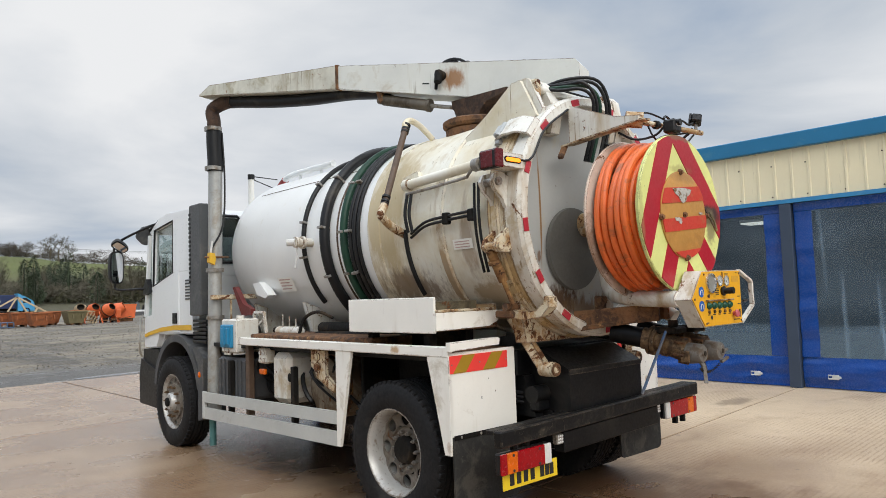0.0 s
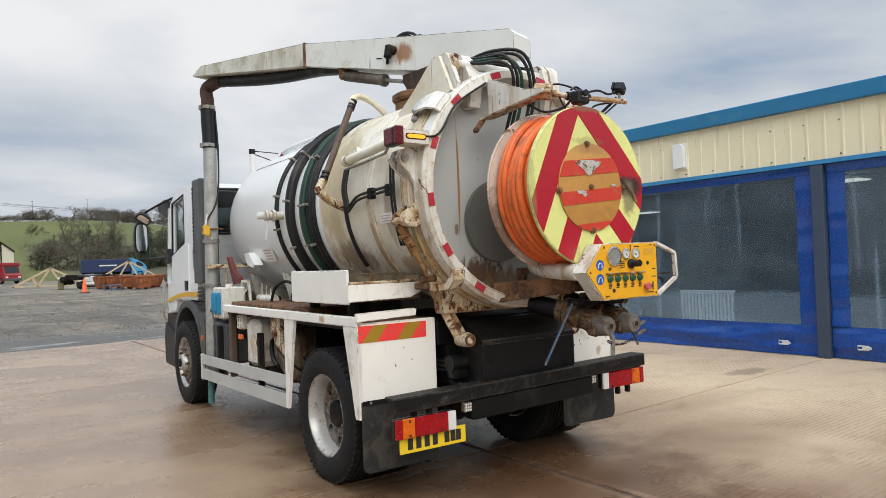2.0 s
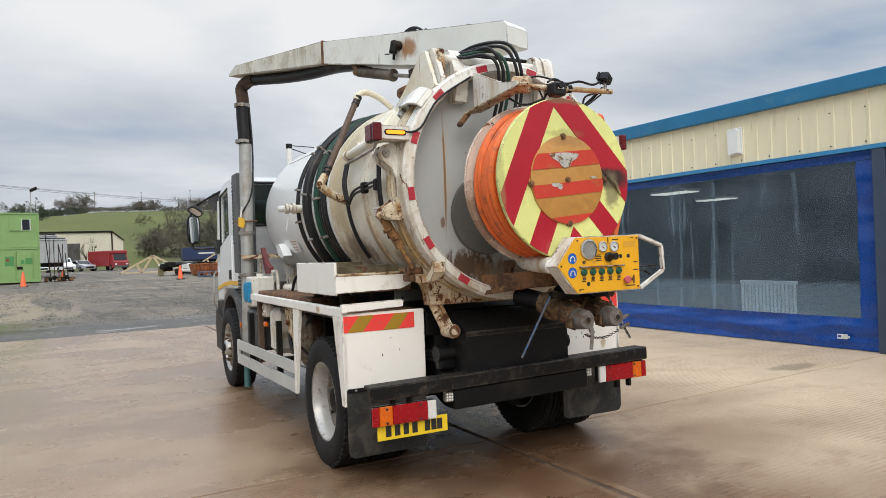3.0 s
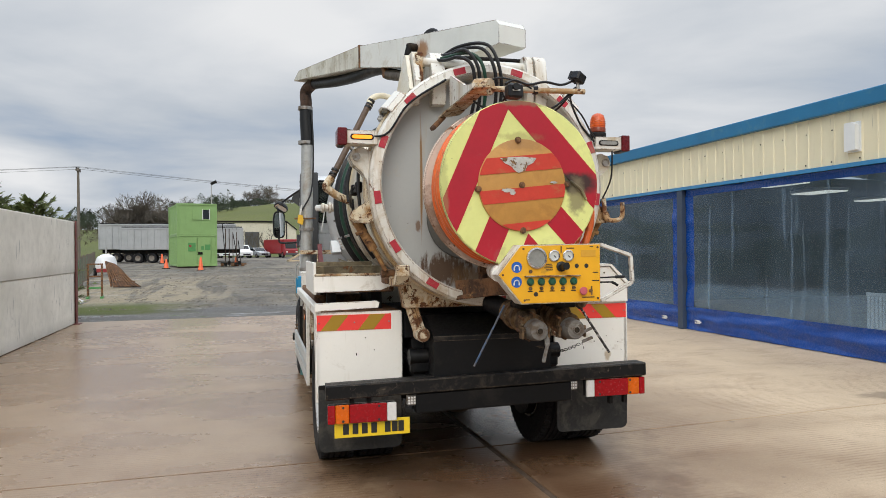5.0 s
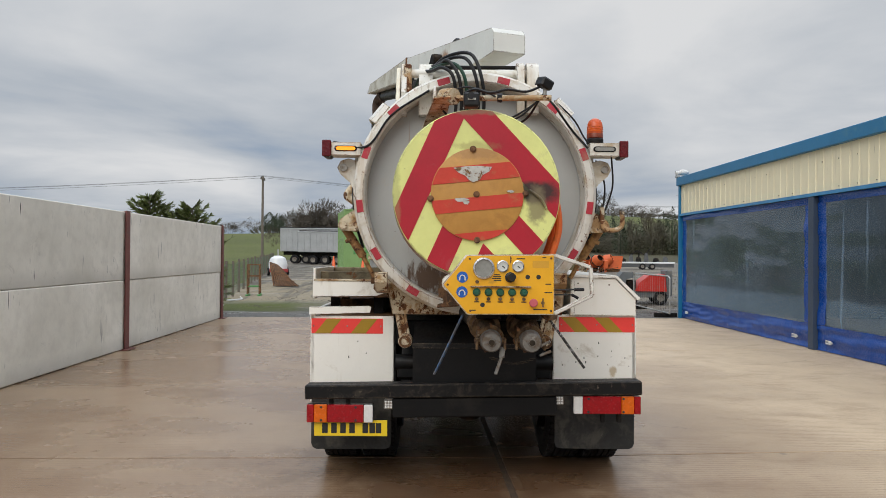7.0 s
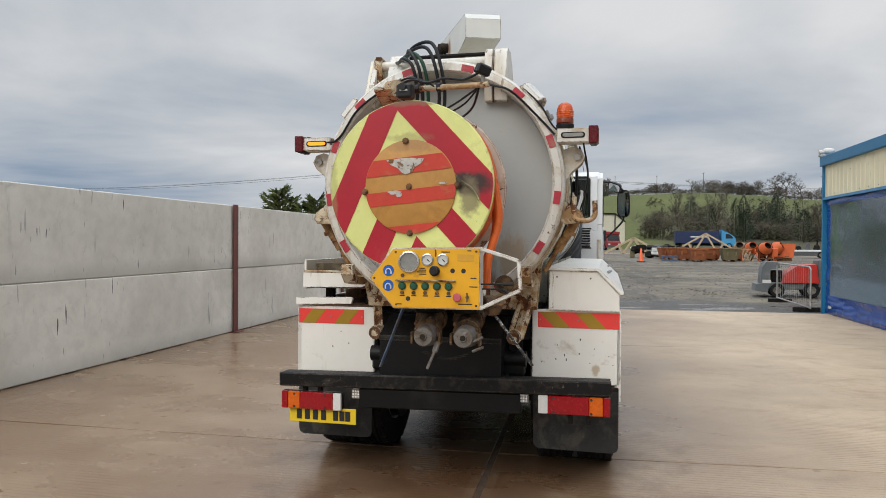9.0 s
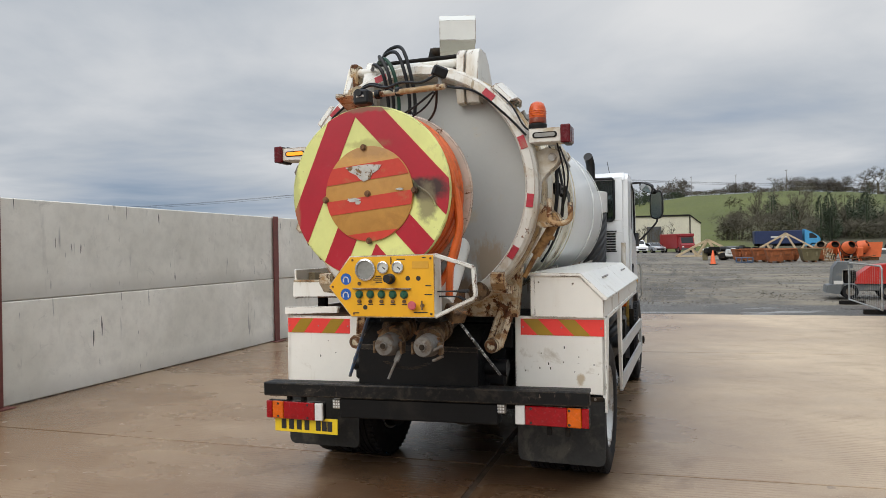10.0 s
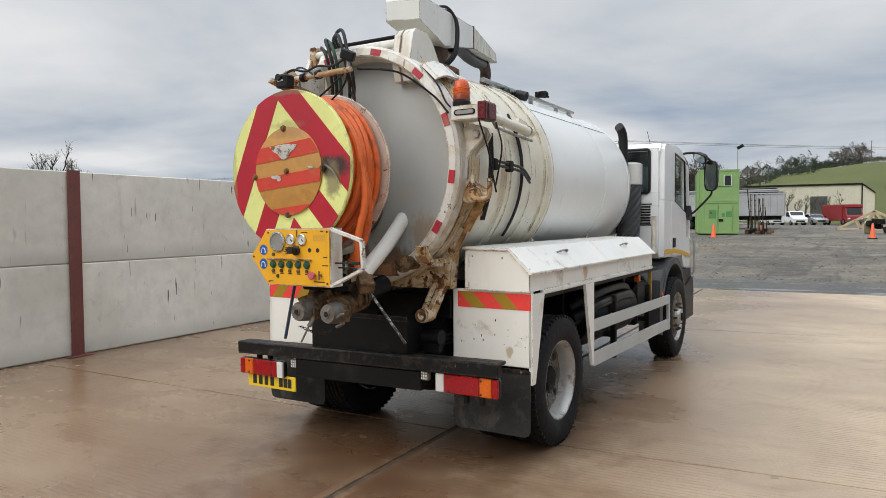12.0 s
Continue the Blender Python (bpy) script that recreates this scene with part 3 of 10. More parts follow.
def concrete_material():
    """Brushed, rain-wet yard concrete: buff and drier by the shed, darker and glossy towards the wall."""
    m, n, l, b, co = nodes_of("wet_concrete")
    sep = n.new("ShaderNodeSeparateXYZ")
    l.new(co, sep.inputs[0])
    broad, mid, fine = tex(n, l, co, 0.35, 5, 0.55, 0.3), tex(n, l, co, 2.2, 7, 0.62), tex(n, l, co, 60, 5, 0.7)
    streaks = tex(n, l, co, 1.0, 6, 0.6, 0.2, (0.45, 0.9, 1.0))
    side = remap(n, l, arith(n, l, "SUBTRACT", sep.outputs[0], arith(n, l, "MULTIPLY", sep.outputs[1], 0.02)), 5.3, 9.0, 0.21, -0.26)
    wet = remap(n, l, arith(n, l, "ADD", arith(n, l, "ADD", arith(n, l, "MULTIPLY", broad, 0.5), arith(n, l, "MULTIPLY", streaks, 0.5)), side), 0.30, 0.74)
    c = tint(n, l, remap(n, l, mid, 0.3, 0.7), (0.575, 0.432, 0.285), (0.67, 0.52, 0.355))
    c = tint(n, l, remap(n, l, broad, 0.35, 0.65, 0, 0.6), c, (0.545, 0.415, 0.28))
    c = tint(n, l, remap(n, l, fine, 0.35, 0.7, 0, 0.35), c, (0.22, 0.175, 0.13))
    c = tint(n, l, arith(n, l, "MULTIPLY", wet, 0.8), c, (0.155, 0.078, 0.035))
    grime = tex(n, l, co, 1.0, 8, 0.66, 0.5, (1.1, 2.2, 1.0))
    c = tint(n, l, remap(n, l, grime, 0.52, 0.74, 0, 0.42), c, (0.19, 0.098, 0.045))
    pale = tex(n, l, co, 1.4, 7, 0.66, 1.0, (1.0, 0.5, 1.0))
    c = tint(n, l, remap(n, l, pale, 0.58, 0.76, 0, 0.12), c, (0.56, 0.47, 0.36))
    spots = tex(n, l, co, 7.0, 3, 0.5)
    c = tint(n, l, remap(n, l, spots, 0.73, 0.76, 0, 0.5), c, (0.12, 0.09, 0.07))
    flecks = tex(n, l, co, 34.0, 3, 0.5)
    c = tint(n, l, arith(n, l, "MULTIPLY", remap(n, l, flecks, 0.70, 0.73, 0, 0.8), remap(n, l, mid, 0.42, 0.58)), c, (0.10, 0.055, 0.03))
    # broom marks across the bay, clear where the surface film has worn away
    ribs = n.new("ShaderNodeTexWave")
    ribs.bands_direction = "Y"
    for k, v in zip(("Scale", "Distortion", "Detail", "Detail Scale"), (6.0, 1.5, 3.0, 2.2)):
        ribs.inputs[k].default_value = v
    l.new(co, ribs.inputs["Vector"])
    broom = arith(n, l, "MULTIPLY", remap(n, l, ribs.outputs["Fac"], 0.45, 0.95), remap(n, l, tex(n, l, co, 1.0, 6, 0.65, 0.6, (1.1, 0.7, 1.0)), 0.44, 0.58))
    broom = arith(n, l, "MULTIPLY", broom, remap(n, l, tex(n, l, co, 1.0, 5, 0.7, 0, (9.0, 40.0, 1.0)), 0.35, 0.6))
    c = tint(n, l, arith(n, l, "MULTIPLY", broom, 0.55), c, (0.17, 0.085, 0.040))
    # smooth trowelled margin along the long joint
    margin = remap(n, l, arith(n, l, "ABSOLUTE", arith(n, l, "SUBTRACT", sep.outputs[0], 4.735), 0.0), 0.10, 0.08, 0, 0.75)
    margin = arith(n, l, "MULTIPLY", margin, remap(n, l, sep.outputs[1], 9.0, 7.0))
    c = tint(n, l, margin, c, (0.56, 0.41, 0.27))
    grit = tex(n, l, co, 130.0, 3, 0.6)
    c = tint(n, l, remap(n, l, grit, 0.60, 0.72, 0, 0.45), c, (0.20, 0.15, 0.11))
    c = tint(n, l, remap(n, l, grit, 0.40, 0.28, 0, 0.35), c, (0.74, 0.63, 0.49))
    crack = n.new("ShaderNodeTexVoronoi")
    crack.feature = "DISTANCE_TO_EDGE"
    crack.inputs["Scale"].default_value = 0.32
    bent = n.new("ShaderNodeVectorMath")
    bent.operation = "MULTIPLY_ADD"
    wob = n.new("ShaderNodeTexNoise")
    wob.inputs["Scale"].default_value, wob.inputs["Detail"].default_value = 1.2, 6.0
    l.new(co, wob.inputs["Vector"])
    l.new(wob.outputs["Color"], bent.inputs[0])
    bent.inputs[1].default_value = (0.9, 0.9, 0.0)
    l.new(co, bent.inputs[2])
    l.new(bent.outputs[0], crack.inputs["Vector"])
    hair = arith(n, l, "MULTIPLY", remap(n, l, crack.outputs["Distance"], 0.0, 0.0025, 0.5, 0), remap(n, l, broad, 0.55, 0.60))
    c = tint(n, l, hair, c, (0.07, 0.045, 0.03))
    l.new(c, b.inputs["Base Color"])
    b.inputs["Specular IOR Level"].default_value = 0.55
    l.new(remap(n, l, arith(n, l, "ADD", wet, arith(n, l, "MULTIPLY", mid, 0.35)), 0.15, 1.15, 0.57, 0.24), b.inputs["Roughness"])
    h = arith(n, l, "ADD", arith(n, l, "MULTIPLY", fine, 0.6), arith(n, l, "MULTIPLY", arith(n, l, "SUBTRACT", 1.0, broom), 0.7))
    relief(n, l, b, h, 0.30, 0.004)
    return m


def ground_material():
    """Trampled wet gravel in the yard; rough grass on the verge and pasture on the hill."""
    m, n, l, b, co = nodes_of("gravel_and_grass")
    sep = n.new("ShaderNodeSeparateXYZ")
    l.new(co, sep.inputs[0])
    n1, n2, n3 = tex(n, l, co, 0.12, 6, 0.6), tex(n, l, co, 1.1, 7, 0.65, 0.5), tex(n, l, co, 22, 5, 0.7)
    ruts = tex(n, l, co, 1.0, 6, 0.62, 0.6, (0.16, 0.8, 1))
    g = tint(n, l, remap(n, l, n2, 0.3, 0.7), (0.120, 0.096, 0.062), (0.290, 0.240, 0.165))
    g = tint(n, l, remap(n, l, ruts, 0.42, 0.60, 0, 0.85), g, (0.050, 0.045, 0.038))
    g = tint(n, l, remap(n, l, n3, 0.4, 0.75, 0, 0.5), g, (0.30, 0.28, 0.25))
    mud = tex(n, l, co, 0.22, 7, 0.66, 1.2, (0.6, 1.0, 1.0))
    g = tint(n, l, remap(n, l, mud, 0.46, 0.62, 0, 0.75), g, (0.060, 0.052, 0.042))
    g = tint(n, l, remap(n, l, mud, 0.44, 0.34, 0, 0.5), g, (0.30, 0.255, 0.175))
    # drier pale shingle by the end of the wall
    dry = arith(n, l, "MULTIPLY", remap(n, l, arith(n, l, "ADD", sep.outputs[0], arith(n, l, "MULTIPLY", n2, 3.0)), 4.6, 2.2, 0, 0.75), arith(n, l, "MULTIPLY", remap(n, l, sep.outputs[1], 20.5, 23.0), remap(n, l, sep.outputs[1], 46, 34)))
    g = tint(n, l, dry, g, tint(n, l, remap(n, l, n3, 0.35, 0.65), (0.20, 0.155, 0.085), (0.40, 0.33, 0.215)))
    # wheel tracks worn dark and wet along the yard
    track = tex(n, l, co, 1.0, 6, 0.65, 0.8, (1.1, 0.10, 1.0))
    g = tint(n, l, arith(n, l, "MULTIPLY", remap(n, l, track, 0.50, 0.60, 0, 0.8), remap(n, l, sep.outputs[0], 11.0, 7.0)), g, (0.060, 0.052, 0.043))
    stones = n.new("ShaderNodeTexVoronoi")
    stones.inputs["Scale"].default_value = 14.0
    l.new(co, stones.inputs["Vector"])
    g = tint(n, l, remap(n, l, stones.outputs["Distance"], 0.1, 0.6, 0.35, 0), g, (0.36, 0.34, 0.31))
    f1, f2 = tex(n, l, co, 0.02, 5, 0.55), tex(n, l, co, 0.4, 7, 0.65)
    grass = tint(n, l, remap(n, l, f1, 0.35, 0.65), (0.074, 0.090, 0.014), (0.108, 0.122, 0.022))
    grass = tint(n, l, remap(n, l, f2, 0.42, 0.75, 0, 0.7), grass, (0.080, 0.078, 0.030))
    far = remap(n, l, arith(n, l, "ADD", sep.outputs[1], arith(n, l, "MULTIPLY", n1, 14.0)), 111, 114)
    left = remap(n, l, arith(n, l, "ADD", arith(n, l, "ADD", sep.outputs[0], arith(n, l, "MULTIPLY", sep.outputs[1], 0.16)), arith(n, l, "MULTIPLY", n2, 2.2)), 1.9, 1.1)
    patch = arith(n, l, "MULTIPLY", remap(n, l, arith(n, l, "ADD", sep.outputs[0], arith(n, l, "MULTIPLY", n2, 3.5)), 3.3, 1.7),
                  arith(n, l, "MULTIPLY", remap(n, l, sep.outputs[1], 18.0, 18.8), remap(n, l, sep.outputs[1], 22.6, 20.8)))
    field = arith(n, l, "MAXIMUM", arith(n, l, "MAXIMUM", far, left), patch)
    # leaf litter and bramble under the wooded part of the slope
    lean = arith(n, l, "SUBTRACT", sep.outputs[0], arith(n, l, "MULTIPLY", sep.outputs[1], 0.075))
    wood = remap(n, l, arith(n, l, "ADD", lean, arith(n, l, "MULTIPLY", tex(n, l, co, 0.03, 5, 0.6), 34.0)), 24.0, 29.0, 0, 0.85)
    grass = tint(n, l, arith(n, l, "MULTIPLY", wood, remap(n, l, arith(n, l, "ADD", sep.outputs[1], arith(n, l, "MULTIPLY", lean, -0.9)), 215, 150)), grass, (0.060, 0.050, 0.030))
    # a strip of old wet asphalt beside the concrete, with puddles
    strip = remap(n, l, arith(n, l, "ADD", sep.outputs[1], arith(n, l, "MULTIPLY", n2, 2.5)), 21.2, 20.4)
    pud = remap(n, l, tex(n, l, co, 1.0, 4, 0.5, 0.3, (0.5, 1.6, 1)), 0.56, 0.60)
    g = tint(n, l, arith(n, l, "MULTIPLY", strip, 0.8), g, (0.062, 0.058, 0.052))
    g = tint(n, l, arith(n, l, "MULTIPLY", arith(n, l, "MULTIPLY", strip, pud), 0.5), g, (0.16, 0.145, 0.125))
    c = tint(n, l, field, g, grass)
    l.new(c, b.inputs["Base Color"])
    wet = remap(n, l, arith(n, l, "ADD", ruts, remap(n, l, sep.outputs[1], 17, 24, 0.12, 0)), 0.50, 0.68, 0.92, 0.45)
    wet = tint(n, l, arith(n, l, "MULTIPLY", strip, pud), tint(n, l, strip, wet, (0.5, 0.5, 0.5)), (0.10, 0.10, 0.10))
    l.new(tint(n, l, field, wet, (0.95, 0.95, 0.95)), b.inputs["Roughness"])
    still = arith(n, l, "SUBTRACT", 1.0, arith(n, l, "MULTIPLY", strip, pud))
    relief(n, l, b, arith(n, l, "MULTIPLY", arith(n, l, "ADD", n3, arith(n, l, "MULTIPLY", n2, 2.0)), still), 0.9, 0.05)
    return m


concrete = concrete_material()
# shade under the truck, painted into the slab colour as ragged dark patches
stain_or_shade(concrete, (4.62, 6.0, 0.0), (1.15, 3.9, 1.0), (0.055, 0.032, 0.019), 0.75, 1.8, 1.0)
stain_or_shade(concrete, (4.55, 3.7, 0.0), (1.75, 1.7, 1.0), (0.085, 0.042, 0.021), 0.62, 2.2, 0.9)
# damp and shade behind the tail, painted together as one brown patch
stain_or_shade(concrete, (4.75, 2.5, 0.0), (1.1, 1.2, 1.0), (0.13, 0.062, 0.029), 0.6, 3.2, 1.2)
# brown patches elsewhere on the slab
stain_or_shade(concrete, (9.6, 4.2, 0.0), (0.45, 0.22, 1.0), (0.17, 0.12, 0.08), 0.6, 3.0, 1.2)
stain_or_shade(concrete, (6.4, -0.4, 0.0), (1.5, 0.8, 1.0), (0.20, 0.105, 0.05), 0.45, 2.2, 1.3)
stain_or_shade(concrete, (7.9, -0.3, 0.0), (2.7, 2.0, 1.0), (0.22, 0.112, 0.055), 0.5, 1.5, 1.1)
RISE = 0.0095
RIDGE = ((-60, 1.0), (-20, 1.4), (-14, 1.55), (-11, 1.7), (-7, 2.0), (-4.5, 2.6), (-2.5, 3.15), (0, 3.5), (3, 3.75), (9, 3.85), (12.5, 3.6), (16, 3.2), (25, 2.6), (60, 2.0))


def ridge(az):
    for (a0, e0), (a1, e1) in zip(RIDGE, RIDGE[1:]):
        if a0 <= az <= a1:
            t = (az - a0) / (a1 - a0)
            return e0 + (e1 - e0) * t * t * (3 - 2 * t)
    return 1.0


def terrain(x, y):
    """Height of the land: level under the concrete, a gently rising yard, then the hill."""
    if y < 16.45:
        return -0.25
    base = -0.012 + RISE * max(0.0, min(y, 120) - 17.0)
    if y < 60 and y > 16.9:
        base += 0.055 * noise.noise((x * 0.9, y * 1.1, 7)) * min(1, max(0, y - 19.5) / 3) + 0.035 * noise.noise((x * 0.5, y * 0.35, 0)) * min(1, (y - 16.9) / 3)
    r, az = math.hypot(x - 4.5, y + 2), math.degrees(math.atan2(x - 4.5, y + 2))
    if y > 0 and r > 125:
        top = 1.6 + 360 * math.tan(radians(ridge(az)))
        t = min(1.0, (r - 125) / 235)
        s = t * t * (3 - 2 * t) * 0.55 + t * 0.45
        base += (top - base) * s - 0.02 * max(0, r - 360)
        base += 0.7 * noise.noise((x * 0.02, y * 0.02, 3)) * s
    return base


def spread(a, b, step, far, grow=1.16):
    """Lines from a to b at a step, then ever wider out to far on both sides."""
    mid = [a + i * step for i in range(int((b - a) / step) + 1)]
    lo, hi, s = [mid[0]], [mid[-1]], step
    while hi[-1] < far:
        s *= grow
        hi.append(hi[-1] + s)
        lo.append(lo[-1] - s)
    return lo[:0:-1] + mid + hi[1:]


gx = spread(-14, 40, 1.0, 1500)
gy = [-1500, -600, -200, -60, -10, 8, 16.4, 16.5, 16.9] + [17.4 + 0.6 * i for i in range(60)] + [54 + 3 * i for i in range(34)] + [158 + 8 * i for i in range(40)] + [500, 560, 650, 800, 1000, 1300, 1800]
g = Geo()
g.v = [(x, y, terrain(x, y)) for y in gy for x in gx]
w = len(gx)
g.f = [(j * w + i, j * w + i + 1, (j + 1) * w + i + 1, (j + 1) * w + i) for j in range(len(gy) - 1) for i in range(w - 1)]
ground = tagged(part("ground", g, ground_material(), smooth=180, fix=False), "wet trampled gravel yard running into rough grass and a green hill", "ground", kind="structure")


def fall(x, y):
    """The yard dips a little towards the long joint where the truck stands."""
    across = min((x + 1.16) / 5.85, (11.5 - x) / 6.81)
    return -0.055 * max(0.0, across) * max(0.0, min(1.0, (16.6 - y) / 6.5))


def slab(x0, x1, ya, yb):
    """A cast bay of concrete; ya and yb give its skewed ends as functions of x."""
    g, c, d = Geo(), 0.004, 0.012
    # the long joint under the truck is broad and filled with dirt
    da, db = (0.026 if abs(x0 - 4.735) < 0.01 else d), (0.026 if abs(x1 - 4.735) < 0.01 else d)
    lo = [(x0 + da, ya(x0) + d), (x1 - db, ya(x1) + d), (x1 - db, yb(x1) - d), (x0 + da, yb(x0) - d)]
    hi = [(x0 + da + c, ya(x0) + d + c), (x1 - db - c, ya(x1) + d + c), (x1 - db - c, yb(x1) - d - c), (x0 + da + c, yb(x0) - d - c)]
    v = [(*p, -0.22) for p in lo] + [(*p, fall(*p) - c) for p in lo] + [(*p, fall(*p)) for p in hi]
    f = [(3, 2, 1, 0), (8, 9, 10, 11)]
    for i in range(4):
        k = (i + 1) % 4
        f += [(i, k, 4 + k, 4 + i), (4 + i, 4 + k, 8 + k, 8 + i)]
    return g.add(v, f)


pavement = tagged(new("pavement"), "rain-wet buff concrete yard cast in large jointed bays", "pavement", kind="structure")
SKEW = 0.025
CUTS = [lambda x, k=k: k + SKEW * x for k in (-22.0, -15.4, -9.0, -2.70, 3.66, 10.15)] + [lambda x: 16.55 + 0.012 * x]
for ya, yb in zip(CUTS, CUTS[1:]):
    for x0, x1 in ((-6.0, -1.16), (-1.16, 4.735), (4.735, 11.5), (11.5, 18.0), (18.0, 24.5)):
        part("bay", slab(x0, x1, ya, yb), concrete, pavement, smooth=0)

filler = material("brown_joint_filler", (0.115, 0.075, 0.048), 0.7, var=0.35, scale=6, dirt=(0.05, 0.034, 0.024), dirt_at=0.52, dirt_scale=9)
g, xs = Geo(), (-6.0, -1.16, 4.735, 11.5, 18.0, 24.5)


def strip(p, q, w, d):
    """A filled joint from p to q."""
    (xa, ya), (xb, yb) = p, q
    along = Vector((xb - xa, yb - ya)).normalized()
    o = Vector((-along.y, along.x)) * w
    g.add([(xa - o.x, ya - o.y, fall(xa, ya) - d), (xb - o.x, yb - o.y, fall(xb, yb) - d), (xb + o.x, yb + o.y, fall(xb, yb) - d), (xa + o.x, ya + o.y, fall(xa, ya) - d)], [(0, 1, 2, 3)])


for x in xs:
    for ya, yb in zip(CUTS, CUTS[1:]):
        strip((x, ya(x)), (x, yb(x)), 0.035, 0.009)
for cut in CUTS:
    for x0, x1 in zip(xs, xs[1:]):
        strip((x0, cut(x0)), (x1, cut(x1)), 0.035, 0.0094)
part("joint_filler", g, filler, pavement, fix=False)

# ---- precast wall ----
def precast_material():
    m, n, l, b, co = nodes_of("precast_concrete")
    # every panel takes its own stretch of the pattern
    off, own = n.new("ShaderNodeVectorMath"), n.new("ShaderNodeCombineXYZ")
    l.new(arith(n, l, "MULTIPLY", n.new("ShaderNodeObjectInfo").outputs["Random"], 93.0), own.inputs[1])
    l.new(co, off.inputs[0])
    l.new(own.outputs[0], off.inputs[1])
    plain, co = co, off.outputs[0]
    n1, n2, n3 = tex(n, l, co, 0.7, 6, 0.6, 0.3), tex(n, l, co, 5, 7, 0.65), tex(n, l, co, 70, 4, 0.7)
    c = tint(n, l, remap(n, l, n1, 0.35, 0.65), (0.655, 0.625, 0.54), (0.82, 0.785, 0.70))
    c = tint(n, l, remap(n, l, n2, 0.45, 0.8, 0, 0.45), c, (0.48, 0.45, 0.39))
    runs = tex(n, l, co, 1.0, 6, 0.65, 0.0, (3.0, 3.4, 0.55))
    c = tint(n, l, remap(n, l, runs, 0.63, 0.78, 0, 0.40), c, (0.30, 0.28, 0.24))
    marks = tex(n, l, co, 1.0, 3, 0.5, 0.0, (2.0, 7.0, 1.0))
    c = tint(n, l, remap(n, l, marks, 0.672, 0.715, 0, 0.55), c, (0.16, 0.15, 0.14))
    # narrow black drips
    drips = tex(n, l, co, 1.0, 2, 0.45, 0.0, (2.0, 21.0, 2.2))
    c = tint(n, l, arith(n, l, "MULTIPLY", remap(n, l, drips, 0.70, 0.725, 0, 0.9), remap(n, l, n1, 0.45, 0.55)), c, (0.06, 0.055, 0.05))
    sep = n.new("ShaderNodeSeparateXYZ")
    l.new(plain, sep.inputs[0])
    blots = tex(n, l, co, 2.6, 8, 0.72, 1.2)
    c = tint(n, l, remap(n, l, blots, 0.60, 0.70, 0, 0.35), c, (0.34, 0.32, 0.28))
    c = tint(n, l, remap(n, l, arith(n, l, "ADD", sep.outputs[2], arith(n, l, "MULTIPLY", n2, 0.3)), 0.05, 0.38, 0.5, 0), c, (0.22, 0.205, 0.18))
    rnd = n.new("ShaderNodeObjectInfo").outputs["Random"]
    h = n.new("ShaderNodeHueSaturation")
    l.new(c, h.inputs["Color"])
    l.new(remap(n, l, rnd, 0, 1, 0.94, 1.06), h.inputs["Value"])
    l.new(h.outputs[0], b.inputs["Base Color"])
    b.inputs["Roughness"].default_value = 0.85
    relief(n, l, b, arith(n, l, "ADD", n3, n2), 0.25, 0.004)
    return m


precast = precast_material()
post_red = material("red_oxide_steel", (0.17, 0.052, 0.042), 0.6, var=0.15, scale=4, dirt=(0.10, 0.05, 0.04), dirt_at=0.6)
wall_west = tagged(new("wall_west"), "pale precast concrete panel wall between red oxide steel posts", "wall", kind="structure")
POSTS = [4.17 + 5.965 * k for k in range(-4, 3)]
panel_mesh = mesh_of("panel", Geo().box(-0.14, 0.0, 0.012, 5.953, 0.0, 1.182, 0.012), precast)
for k, y in enumerate(POSTS[:-1]):
    for z in (0.01, 1.198):
        p = part("panel", panel_mesh, None, wall_west)
        p.location = (-1.0 - 0.006 * ((k * 7 + int(z > 1)) % 3), y, z)
for y in POSTS:
    g = Geo()
    g.box(-0.985, -0.965, y - 0.085, y + 0.085, 0.0, 2.395, 0.003).box(-1.20, -0.985, y - 0.008, y + 0.008, 0.0, 2.39, 0.002).box(-1.22, -1.20, y - 0.085, y + 0.085, 0.0, 2.395, 0.003)
    g.box(-1.30, -0.88, y - 0.17, y + 0.17, 0.0, 0.012, 0.002)
    part("steel_post", g, post_red, wall_west)

# ---- shed ----
shed_blue = material("blue_coated_trim", (0.010, 0.155, 0.32), 0.42, var=0.08, scale=2, dirt=(0.05, 0.19, 0.30), dirt_at=0.64)
cream = material("cream_box_profile_sheet", (0.79, 0.715, 0.50), 0.45, var=0.05, scale=0.8, streak=(0.56, 0.49, 0.34), streak_at=0.58, dirt=(0.40, 0.33, 0.22), dirt_at=0.76, dirt_scale=10)
curtain_blue = material("blue_pvc_curtain", (0.004, 0.056, 0.285), 0.26, var=0.07, scale=1.5, dirt=(0.02, 0.06, 0.26), dirt_at=0.6, bump=0.04)
post_slate = material("slate_painted_steel", (0.038, 0.058, 0.095), 0.5, var=0.1)
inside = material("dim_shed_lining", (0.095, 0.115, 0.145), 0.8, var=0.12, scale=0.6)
pvc = glass_material("clear_pvc", (0.80, 0.86, 0.90), 0.12, 0.5)
# the sheet is scuffed and slightly milky
pn, pk = pvc.node_tree.nodes, pvc.node_tree.links
haze, hmix = pn.new("ShaderNodeBsdfDiffuse"), pn.new("ShaderNodeMixShader")
haze.inputs[0].default_value = (0.31, 0.425, 0.53, 1)
pco = pn.new("ShaderNodeTexCoord").outputs["Object"]
hz = remap(pn, pk, tex(pn, pk, pco, 1.0, 6, 0.62, 0.5, (1.0, 0.7, 0.5)), 0.38, 0.72, 0.05, 0.14)
